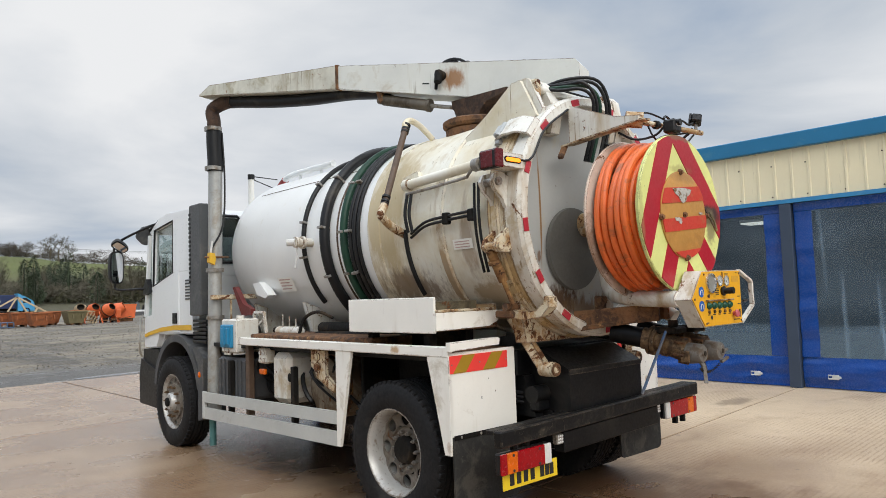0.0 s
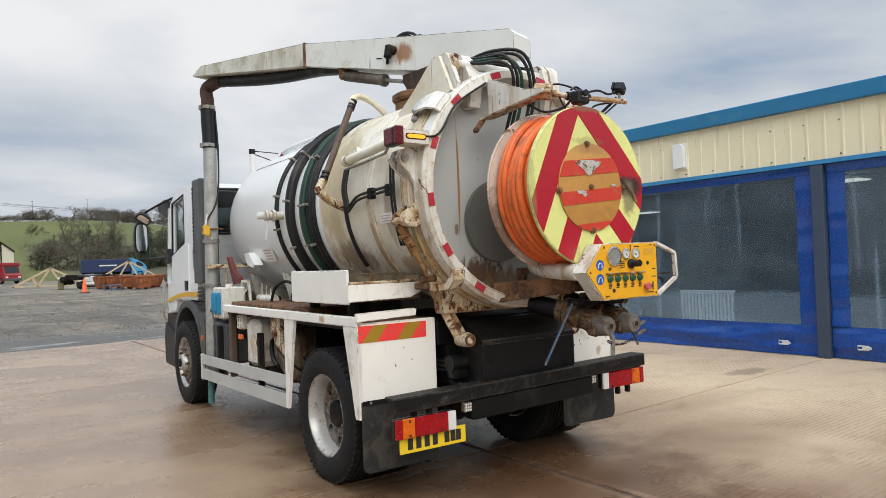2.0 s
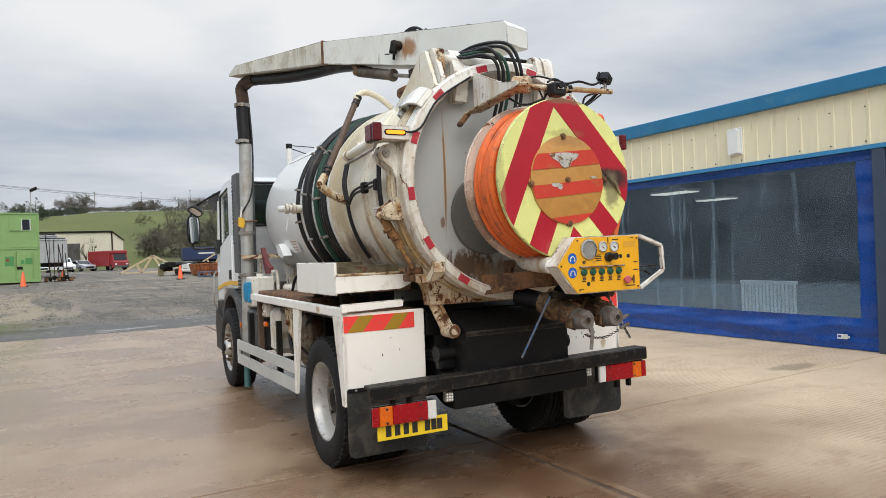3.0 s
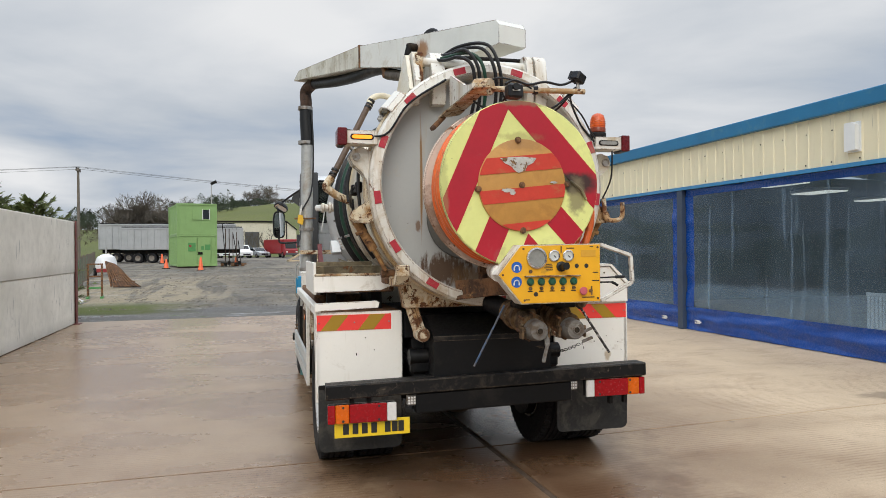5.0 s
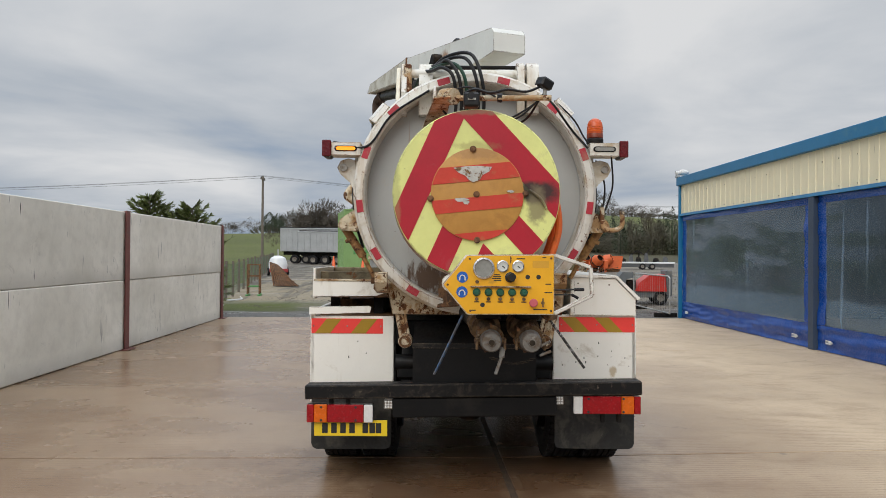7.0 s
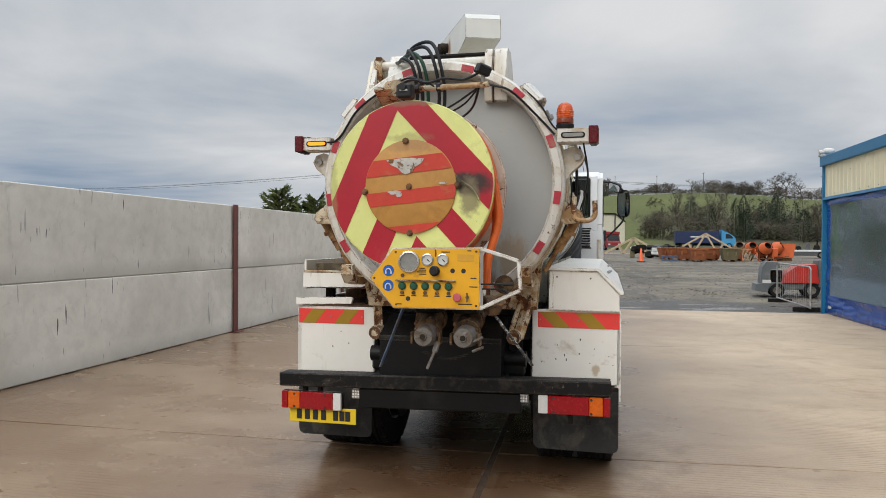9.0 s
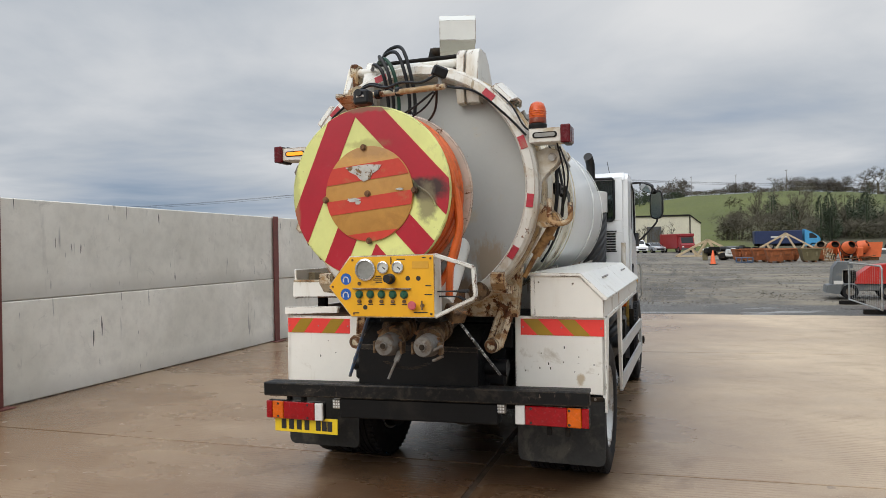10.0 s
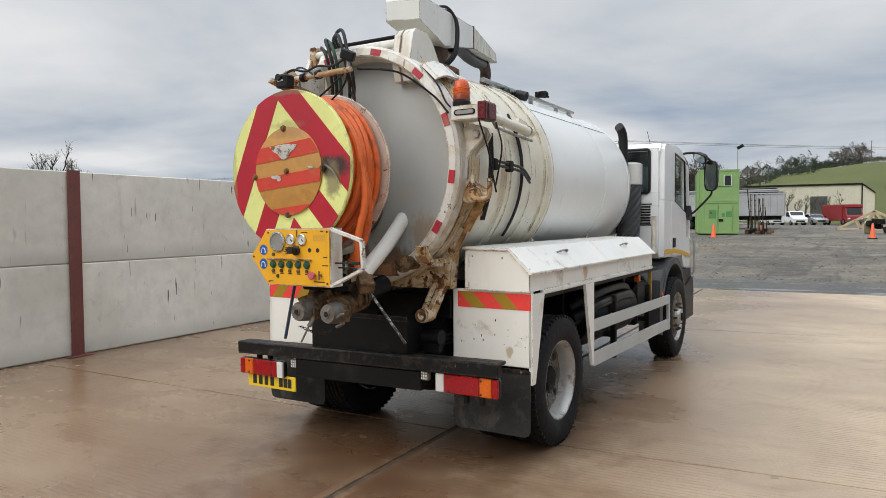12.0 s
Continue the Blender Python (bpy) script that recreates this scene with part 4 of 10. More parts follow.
creases = remap(pn, pk, tex(pn, pk, pco, 1.0, 3, 0.5, 0.25, (1.0, 5.0, 0.25)), 0.62, 0.76, 0.0, 0.26)
# splashed and misted along the foot of the sheet
psep = pn.new("ShaderNodeSeparateXYZ")
pk.new(pco, psep.inputs[0])
mist = remap(pn, pk, arith(pn, pk, "ADD", psep.outputs[2], arith(pn, pk, "MULTIPLY", tex(pn, pk, pco, 1.4, 5, 0.6), 0.16)), 1.06, 0.96, 0.0, 0.13)
pk.new(arith(pn, pk, "ADD", arith(pn, pk, "ADD", hz, creases), mist), hmix.inputs[0])
old = pn["Material Output"].inputs[0].links[0].from_socket
pk.new(old, hmix.inputs[1])
pk.new(haze.outputs[0], hmix.inputs[2])
pk.new(hmix.outputs[0], pn["Material Output"].inputs[0])
SX, EAVE, HEAD = 11.3, 3.87, 2.80
bays = [16.85 - 6.45 * k for k in range(6)]
Y0, Y1 = bays[-1], bays[0]

shed = tagged(new("shed_structure"), "long low shed with cream cladding, blue trim and blue roller curtains", "shed", kind="structure")
# cladding with narrow upright ribs
prof, y = [], Y0
while y < Y1 - 0.25:
    prof += [(SX, y), (SX, y + 0.205), (SX - 0.013, y + 0.214), (SX - 0.013, y + 0.240), (SX, y + 0.249)]
    y += 0.25
prof.append((SX, Y1))
g = Geo()
k = len(prof)
g.add([(x, y, z) for z in (HEAD + 0.05, EAVE - 0.22) for x, y in prof], [(i, i + 1, k + i + 1, k + i) for i in range(k - 1)])
part("cladding", g, cream, shed, smooth=0)
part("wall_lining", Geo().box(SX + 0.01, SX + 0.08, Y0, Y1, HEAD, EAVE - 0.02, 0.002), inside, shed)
part("fascia", Geo().box(SX - 0.10, SX + 0.10, Y0, Y1 + 0.10, EAVE - 0.235, EAVE, 0.012), shed_blue, shed)
part("head_trim", Geo().prism([(SX - 0.055, HEAD), (SX + 0.02, HEAD), (SX + 0.02, HEAD + 0.065), (SX - 0.03, HEAD + 0.065)], "y", Y0, Y1), shed_blue, shed)
part("corner_trim", Geo().box(SX - 0.05, SX + 0.05, Y1 - 0.02, Y1 + 0.07, 0.0, EAVE - 0.235, 0.006), shed_blue, shed)
# bolts that hold the sheets
g = Geo()
for i in range(66):
    for z in (HEAD + 0.12, HEAD + 0.60):
        yy = Y0 + 0.5 * i + random.uniform(-0.03, 0.03)
        g.cyl((SX - 0.010, yy, z), (SX + 0.001, yy, z), 0.011, n=6)
tagged(part("sheet_bolts", g, dark, shed), kind="stuff")
g = Geo()
g.prism([(SX - 0.06, EAVE + 0.002), (SX + 6.2, EAVE + 0.75), (SX + 12.6, EAVE + 0.002), (SX + 12.6, EAVE - 0.06), (SX + 6.2, EAVE + 0.69), (SX - 0.06, EAVE - 0.06)], "y", Y0, Y1 + 0.08)
tagged(part("roof", g, shed_blue), "low pitched blue sheet roof of the shed", "roof", kind="structure")
g = Geo()
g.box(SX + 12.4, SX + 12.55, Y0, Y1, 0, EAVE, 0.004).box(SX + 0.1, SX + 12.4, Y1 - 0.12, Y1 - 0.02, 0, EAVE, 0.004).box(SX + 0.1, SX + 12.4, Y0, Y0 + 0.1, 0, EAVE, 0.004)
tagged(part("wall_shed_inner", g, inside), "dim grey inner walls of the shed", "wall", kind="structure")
for y in bays:
    g = Geo()
    if y < 16:
        g.box(SX - 0.05, SX + 0.10, y - 0.085, y + 0.085, 0.0, HEAD - 0.005, 0.006)
        part("door_post", g, post_slate, shed)


def ripple(y0, y1, z0, z1, x, amp, ny, nz, seed, thick=0.006):
    """A hanging sheet with folds."""
    g = Geo()
    for side in (0, 1):
        for j in range(nz + 1):
            for i in range(ny + 1):
                yy, zz = y0 + (y1 - y0) * i / ny, z0 + (z1 - z0) * j / nz
                d = amp * noise.noise((yy * 0.6 + seed, zz * 5.0, seed)) + amp * 0.35 * noise.noise((yy * 2.5 + seed, zz * 14.0, seed)) + amp * 0.3 * noise.noise((yy * 6 + seed, zz * 2.0, seed))
                g.v.append((x + d + side * thick, yy, zz))
    w, h = ny + 1, (ny + 1) * (nz + 1)
    for j in range(nz):
        for i in range(ny):
            a = j * w + i
            g.f += [(a, a + w, a + w + 1, a + 1), (h + a, h + a + 1, h + a + w + 1, h + a + w)]
    for j in range(nz):
        for i in (0, ny):
            a = j * w + i
            g.f.append((a, a + w, h + a + w, h + a))
    for i in range(ny):
        for a in (i, nz * w + i):
            g.f.append((a, a + 1, h + a + 1, h + a))
    return g


tie_white = material("white_webbing_tie", (0.62, 0.62, 0.60), 0.6)
barrier_white = material("white_barrier_plastic", (0.86, 0.86, 0.84), 0.5, var=0.06)
for k, (ya, yb) in enumerate(zip(bays[1:], bays)):
    a, b = ya + 0.10, yb - (0.10 if yb < 16 else 0.06)
    door = tagged(new("door_%d" % (k + 1)), "closed blue roller curtain with a large clear window", "curtain door", kind="structure")
    part("curtain_bottom", ripple(a, b, 0.01, 0.46, SX + 0.025, 0.06, 90, 18, k * 3.1), curtain_blue, door)
    part("curtain_top", ripple(a, b, HEAD - 0.13, HEAD - 0.004, SX + 0.03, 0.03, 70, 4, k * 5.7), curtain_blue, door)
    part("curtain_edge", ripple(a, a + 0.25, 0.465, HEAD - 0.135, SX + 0.035, 0.032, 10, 40, k * 7.3), curtain_blue, door)
    part("curtain_edge", ripple(b - 0.25, b, 0.465, HEAD - 0.135, SX + 0.035, 0.032, 10, 40, k * 2.3), curtain_blue, door)
    pane = part("pane", ripple(a + 0.25, b - 0.25, 0.46, HEAD - 0.13, SX + 0.034, 0.02, 40, 16, k * 4.1, 0.002), pvc, door)
    pane.visible_shadow = False
    for yy in (a + 0.5, b - 0.42):
        g = Geo().tube([(SX - 0.02, yy - 0.07, 0.21), (SX - 0.025, yy + 0.07, 0.21), (SX - 0.025, yy + 0.07, 0.16), (SX - 0.02, yy - 0.07, 0.16)], 0.011, 6, closed=True)
        g.box(SX - 0.03, SX - 0.005, yy - 0.10, yy + 0.02, 0.165, 0.2, 0.005)
        part("tie_handle", g, tie_white, door)
# a white pallet barrier and racking stand behind the curtain
barrier = thing("folding_barrier", pose(12.6, 6.65, 0), "white slatted plastic barrier standing inside the shed", "barrier")
for i in range(15):
    part("slat", Geo().box(-0.015, 0.015, -0.52 + i * 0.074, -0.47 + i * 0.074, 0.12, 0.86, 0.004), barrier_white, barrier)
for z in (0.12, 0.82):
    part("rail", Geo().box(-0.022, 0.022, -0.55, 0.58, z, z + 0.06, 0.006), barrier_white, barrier)
for yy in (-0.5, 0.52):
    part("foot", Geo().box(-0.22, 0.22, yy - 0.03, yy + 0.03, 0.002, 0.12, 0.01), tie_white, barrier)
lamp_glow = bpy.data.materials.new("strip_light_tube")
lamp_glow.use_nodes = True
lamp_glow.node_tree.nodes["Principled BSDF"].inputs["Emission Color"].default_value = (1, 0.94, 0.80, 1)
lamp_glow.node_tree.nodes["Principled BSDF"].inputs["Emission Strength"].default_value = 0.85
for xx, yy in ((14.3, 11.1), (17.1, 12.8), (21.3, 14.8), (14.3, 4.6), (17.1, 6.3), (14.3, -1.9)):
    light = thing("strip_light", pose(xx, yy, 3.02), "white fluorescent strip light hung from the shed roof", "strip light", "strip lights in the shed")
    part("housing", Geo().box(-0.32, 0.32, -0.65, 0.65, 0.03, 0.10, 0.01), tie_white, light)
    part("diffuser", Geo().box(-0.30, 0.30, -0.62, 0.62, 0.0, 0.028, 0.008), lamp_glow, light)
    for hy in (-0.4, 0.4):
        part("hanger", Geo().cyl((0, hy, 0.1), (0, hy, 0.9), 0.006, n=6), steel, light)
box_white = material("white_plastic_housing", (0.74, 0.75, 0.74), 0.4, var=0.04)
alarm = thing("alarm_box", pose(SX - 0.03, 6.20, 3.02), "white plastic alarm box fixed to the cream cladding", "alarm box")
part("case", Geo().prism([(-0.10, 0.02), (0.0, 0.0), (0.0, 0.42), (-0.07, 0.42), (-0.10, 0.38)], "x", -0.07, 0.025, Matrix.Rotation(0, 4, "Z") @ Matrix(((1, 0, 0, 0), (0, 1.9, 0, 0.10), (0, 0, 1, 0), (0, 0, 0, 1)))), box_white, alarm)
part("backplate", Geo().box(0.0, 0.03, -0.12, 0.12, -0.01, 0.43, 0.008), box_white, alarm)
flood = thing("security_lamp", pose(SX + 0.02, 16.88, EAVE), "small grey security lamp on the shed corner", "lamp")
part("bracket", Geo().cyl((-0.10, 0, 0), (-0.10, 0, 0.10), 0.02, n=8).box(-0.16, -0.04, -0.05, 0.05, 0.0, 0.06, 0.01), galv, flood)
part("head", Geo().ball((0.06, 0, 0.14), 0.15, 0.11, 0.085).cyl((-0.16, 0, 0.12), (0.0, 0, 0.13), 0.055, n=14), label_paper, flood, "pale rounded lamp head")


# ---- the tanker truck: x across, y forward, z up from the ground under its rear panels ----
truck = thing("tanker_truck", pose(4.465, 3.21, 0, 0, 0, -1.85), "white vacuum tanker truck with rusty fittings and a folded suction boom", "tanker truck")
AXIS, RT = 2.12, 0.845


def arm(p0, p1, w, h, c=0.006):
    """A square bar from p0 to p1."""
    p0, p1 = Vector(p0), Vector(p1)
    d = p1 - p0
    m = Matrix.Translation(p0) @ d.to_track_quat("Y", "Z").to_matrix().to_4x4()
    return Geo().box(-w / 2, w / 2, 0, d.length, -h / 2, h / 2, c, m)


def join(*geos):
    g = Geo()
    for o in geos:
        g.add(o.v, o.f)
    return g


def arc_y(y, r, a0, a1, n=24, drift=0.0):
    """Points round the tank at radius r; 0 degrees is up, negative is the near side with the boom pipe."""
    return [(r * math.sin(radians(a0 + (a1 - a0) * i / n)), y + drift * i / n, AXIS + r * math.cos(radians(a0 + (a1 - a0) * i / n))) for i in range(n + 1)]


# tank: dished front, plain front barrel, jacketed rear barrel with bands, hinged rear door
flange_paint = material("tan_stained_flange", (0.62, 0.54, 0.40), 0.55, var=0.12, scale=4, streak=(0.40, 0.25, 0.09), streak_at=0.48, dirt=(0.46, 0.31, 0.13), dirt_at=0.54, dirt_scale=4, rust=RUST, rust_at=0.62, rust_scale=8, edge=(0.20, 0.09, 0.03), edge_at=0.42)
tank = part("tank", Geo().lathe([(0, 4.24), (0.25, 4.23), (0.5, 4.19), (0.66, 4.125), (0.76, 4.04), (0.815, 3.93), (0.835, 3.79), (0.835, 1.36)], (-0.015, 0, AXIS), (0, 1, 0), 72), tank_front, truck, "white front barrel of the tank")
part("tank_jacket", Geo().lathe([(0.80, 1.36), (0.862, 1.35), (0.862, 1.20), (0.853, 1.19), (0.853, 0.50), (0.872, 0.49), (0.872, 0.43), (0.853, 0.42), (0.853, 0.02), (0.84, -0.06), (0.84, -0.10)], (-0.015, 0, AXIS), (0, 1, 0), 72), tank_rear, truck, "stained cream rear barrel of the tank")
part("tank_flange", Geo().lathe([(0.84, -0.09), (0.885, -0.085), (0.90, -0.07), (0.90, -0.15), (0.885, -0.165), (0.885, -0.20), (0.86, -0.205)], (-0.015, 0, AXIS), (0, 1, 0), 72), flange_paint, truck, "stained flange round the rear of the tank")
door = part("tank_door", Geo().lathe([(0, -0.20), (0.30, -0.205), (0.79, -0.175), (0.80, -0.20)], (-0.015, 0, AXIS), (0, 1, 0), 72), door_grey, truck, "grey rear door of the tank with rust runs")
part("door_rim", Geo().lathe([(0.795, -0.18), (0.80, -0.34), (0.812, -0.355), (0.865, -0.345), (0.885, -0.32), (0.885, -0.215), (0.80, -0.21)], (-0.015, 0, AXIS), (0, 1, 0), 72), white_worn, door, "deep white rim of the tank door")
part("dark_plate", Geo().lathe([(0, -0.232), (0.30, -0.23), (0.305, -0.20)], (-0.16, 0, 1.88), (0, 1, 0), 40), material("dark_grey_patch", (0.115, 0.112, 0.10), 0.6, var=0.12), door, "dark grey round plate")
# red and white reflective squares round the rim
refl = material("red_reflector", (0.43, 0.025, 0.042), 0.4, var=0.15, scale=30, dirt=(0.36, 0.14, 0.10), dirt_at=0.6, dirt_scale=9)
for i, a in enumerate((-148, -122, -97, -70, -45, -16, 14, 42, 70, 97, 122, 148, 176)):
    q = Matrix.Translation((-0.015, -0.352, AXIS)) @ Matrix.Rotation(radians(a), 4, "Y")
    part("reflector", Geo().box(-0.045, 0.045, -0.004, 0.004, 0.815, 0.862, 0.004, q), refl, door)
# stiffening bands and weld seams on the front barrel
for y in (3.72, 2.9):
    part("weld_seam", Geo().tube(arc_y(y, 0.837, -178, 178, 60), 0.004, 6), tank_front, tank)
part("seam_line", Geo().tube([(-0.015 + 0.836 * math.sin(radians(-42)), y, AXIS + 0.836 * math.cos(radians(-42))) for y in (1.5, 3.7)], 0.003, 6), hose_rust, tank)
part("seam_line", Geo().tube([(-0.015 + 0.836 * math.sin(radians(42)), y, AXIS + 0.836 * math.cos(radians(42))) for y in (1.5, 3.7)], 0.003, 6), hose_rust, tank)
for y, r in ((1.356, 0.8625), (1.195, 0.8555), (0.495, 0.8625), (0.90, 0.8535)):
    part("weld_seam", Geo().tube(arc_y(y, r, -178, 178, 60), 0.005, 6), tank_rear, tank)
# saddle under the tank
part("tank_saddle", Geo().prism([(-0.62, 1.22), (0.66, 1.22), (0.70, 1.62), (0.5, 1.45), (0, 1.33), (-0.5, 1.45), (-0.70, 1.62)], "y", -0.12, -0.02), rusty_white, truck, "rust-streaked saddle plate under the tank")
for y in (1.2, 2.6, 3.6):
    part("tank_saddle", Geo().prism([(-0.55, 0.95), (0.55, 0.95), (0.72, 1.55), (0.5, 1.47), (0, 1.35), (-0.5, 1.47), (-0.72, 1.55)], "y", y, y + 0.06), white_worn, truck)

# hoses and pipes strapped over the tank
for name, y, r, th, mat_, a0, a1, dr in (("hose", 2.37, 0.862, 0.024, hose_black, -132, -2, 0.02), ("hose", 1.97, 0.885, 0.048, hose_black, -140, 20, 0.05), ("green_hose", 1.69, 0.872, 0.036, hose_green, -138, 16, 0.04),
                                         ("hose", 1.61, 0.862, 0.022, hose_black, -136, 10, 0.02), ("hose", 1.55, 0.862, 0.022, hose_black, -136, 10, 0.02), ("hose", 1.83, 0.850, 0.010, hose_rust, -136, -20, 0.01), ("hose", 1.49, 0.862, 0.016, hose_black, -136, 4, 0.03),
                                         ("hose", 0.86, 0.872, 0.020, hose_black, -128, -92, 0.0), ("hose", 0.70, 0.862, 0.010, hose_black, 58, 128, 0.0), ("hose", 0.67, 0.862, 0.008, hose_black, 62, 128, 0.02)):
    part(name, Geo().tube(arc_y(y, r, a0, a1, 40, dr), th, 12), mat_, truck)
for y, a in ((2.37, -100), (2.37, -78), (2.37, -50), (1.97, -112), (1.97, -84), (1.97, -52), (1.705, -112), (1.705, -88), (1.705, -58), (1.595, -112), (1.595, -88), (1.595, -58)):
    q = Matrix.Translation((-0.015, y + 0.01, AXIS)) @ Matrix.Rotation(radians(a), 4, "Y")
    part("hose_clip", Geo().box(-0.011, 0.011, -0.036, 0.036, 0.838, 0.900 if y < 1.9 else (0.938 if y < 2.2 else 0.890), 0.003, q), steel, truck)

# walkway pipe rail along the top, hatch stub and the turret
rail = part("top_rail", Geo().tube(spline([(-0.05, 4.15, 3.00), (-0.05, 3.95, 3.06), (-0.05, 3.2, 3.06), (-0.05, 3.06, 3.06)], 4), 0.035, 12), tank_front, truck)
for y in (3.75, 3.3):
    part("rail_post", Geo().cyl((-0.05, y, 2.94), (-0.05, y, 3.05), 0.02, n=10), tank_front, rail)
part("red_hose_end", Geo().tube([(-0.05, 4.10, 3.02), (-0.05, 4.3, 2.90), (-0.05, 4.34, 2.84)], [0.045, 0.05, 0.045], 12), red_paint, truck, "short faded red hose")
rail2 = part("walkway_rail", arm((0.18, 1.3, 3.02), (0.18, 3.62, 3.0), 0.05, 0.03), galv, truck, "galvanised rail along the top of the tank")
for y in (1.5, 2.4, 3.1, 3.5):
    part("rail_bracket", Geo().box(0.16, 0.20, y - 0.02, y + 0.02, 2.90, 3.02, 0.003), galv, rail2)
part("rail_fitting", join(Geo().box(0.17, 0.27, 2.52, 2.60, 3.03, 3.09, 0.01), Geo().ball((0.22, 2.68, 3.08), 0.04, 0.05, 0.04), Geo().cyl((0.22, 2.45, 3.06), (0.22, 2.78, 3.07), 0.014, n=8)), dark, rail2)
rust_dark = material("dark_scaled_rust", (0.075, 0.040, 0.024), 0.85, var=0.35, scale=9, dirt=(0.028, 0.017, 0.012), dirt_at=0.52, dirt_scale=11, rust=(0.20, 0.10, 0.045), rust_at=0.64, rust_scale=12, bump=0.15)
turret = part("turret", Geo().lathe([(0, 2.86), (0.26, 2.86), (0.26, 2.965), (0.23, 2.97), (0.27, 2.985), (0.285, 3.00), (0.285, 3.035), (0.26, 3.05), (0.0, 3.05)], (-0.10, 0.80, 0), (0, 0, 1), 36), rusty, truck, "rusty slewing ring of the boom")
part("turret_column", Geo().prism([(0.66, 3.04), (0.94, 3.04), (0.92, 3.12), (0.97, 3.18), (0.98, 3.25), (0.34, 3.225), (0.36, 3.19), (0.56, 3.16), (0.64, 3.10)], "x", -0.21, 0.01), rust_dark, turret, "dark rusted boom pedestal")

# boom: runs forward and over towards the pipe side
BO = Vector((0.2345, -0.040, 0))
BD = Vector((-0.324, 0.946, 0))
BW = Vector((0.946, 0.324, 0))


def boom_piece(stations, half):
    """A welded box from (along, low, high) stations."""
    g = Geo()
    for s, lo, hi in stations:
        c = BO + BD * s
        g.v += [tuple(c - BW * half + Vector((0, 0, lo))), tuple(c + BW * half + Vector((0, 0, lo))), tuple(c + BW * half + Vector((0, 0, hi))), tuple(c - BW * half + Vector((0, 0, hi)))]
    for i in range(len(stations) - 1):
        for j in range(4):
            g.f.append((i * 4 + j, i * 4 + (j + 1) % 4, i * 4 + 4 + (j + 1) % 4, i * 4 + 4 + j))
    g.f += [(0, 1, 2, 3), tuple(len(stations) * 4 - 4 + j for j in range(4))]
    return g


boom = part("boom", boom_piece([(-0.055, 3.218, 3.36), (-0.02, 3.214, 3.405), (0.85, 3.235, 3.544), (1.6, 3.40, 3.665), (2.295, 3.555, 3.778)], 0.132), boom_paint, truck, "long pale grey box-section boom")
part("boom_nose", boom_piece([(2.305, 3.556, 3.782), (3.98, 3.775, 3.885), (4.13, 3.79, 3.805)], 0.136), boom_old, boom, "weathered tapering nose of the boom")
part("boom_seam", boom_piece([(2.285, 3.550, 3.786), (2.315, 3.552, 3.789)], 0.140), rusty, boom)
part("boom_label_bar", boom_piece([(1.30, 3.425, 3.437), (1.37, 3.437, 3.449)], 0.1335), ink, boom)
bs = BO + BD * 1.17
part("boom_swivel", Geo().cyl(bs - BW * 0.12 + Vector((0, 0, 3.475)), bs - BW * 0.20 + Vector((0, 0, 3.475)), 0.042, n=16).cyl(bs - BW * 0.19 + Vector((0, 0, 3.50)), bs - BW * 0.215 + Vector((0, 0, 3.40)), 0.034, n=12).cyl(bs + BD * 0.04 - BW * 0.15 + Vector((0, 0, 3.52)), bs + BD * 0.05 - BW * 0.16 + Vector((0, 0, 3.36)), 0.014, n=8), dark, boom, "grimy swivel fitting")
for s0, s1 in ((0.98, 1.26), (1.04, 1.22)):
    a, b = BO + BD * s0, BO + BD * s1
    part("boom_hose_loop", Geo().tube(spline([a + Vector((0, 0, 3.54)), a + BD * 0.04 + Vector((0, 0, 3.615)), (a + b) / 2 + Vector((0, 0, 3.655 - 0.025 * (s0 > 1.0))), b - BD * 0.04 + Vector((0, 0, 3.64)), b + Vector((0, 0, 3.58))], 6), 0.013, 8), hose_black, boom)
for k, (s0, s1, dz) in enumerate(((0.98, 1.16, 0.10), (1.02, 1.24, 0.08))):
    a, b = BO + BD * s0, BO + BD * s1
    up = Vector((0, 0, 1))
    part("boom_hose_loop", Geo().tube(spline([a + up * 3.50, a + BW * 0.03 + up * (3.50 + dz), (a + b) / 2 + BW * 0.10 + up * (3.53 + dz), b + BW * 0.155 + up * 3.56, b + BW * 0.17 + up * 3.40, b - BD * 0.05 + BW * 0.15 + up * 3.22, b - BD * 0.14 + BW * 0.04 + up * 3.08], 6), 0.014, 8), hose_black, boom)
part("lifting_eye", Geo().tube([(BO + BD * 0.46 + Vector((0, 0, 3.49)) + BD * 0.03 * math.cos(a) + Vector((0, 0, 0.03 * math.sin(a)))) for a in [2 * math.pi * i / 12 for i in range(12)]], 0.007, 6, closed=True), steel, boom)
r0, r1, r2 = BO + BD * 0.93 - BW * 0.06 + Vector((0, 0, 3.16)), BO + BD * 1.36 - BW * 0.06 + Vector((0, 0, 3.262)), BO + BD * 1.82 - BW * 0.06 + Vector((0, 0, 3.385))
part("ram_lug", Geo().box(-0.20, -0.06, 0.80, 0.90, 3.10, 3.21, 0.008), rusty, boom)
rc = BO + BD * 1.82 - BW * 0.06
part("ram_lug", arm(rc + Vector((0, 0, 3.36)), rc + BD * 0.05 + Vector((0, 0, 3.50)), 0.10, 0.05), rusty, boom)
part("lift_ram", Geo().cyl(r1, r2, 0.05, n=18).cyl(r1 - (r2 - r1) * 0.06, r1, 0.058, n=18).cyl(r2, r2 + (r2 - r1) * 0.12, 0.042, n=14), ram_dark, boom, "grimy grey hydraulic ram")
part("ram_rod", Geo().cyl(r0, r1, 0.018, n=12).cyl(r0 - BW * 0.05, r0 + BW * 0.05, 0.035, n=12), steel, boom)

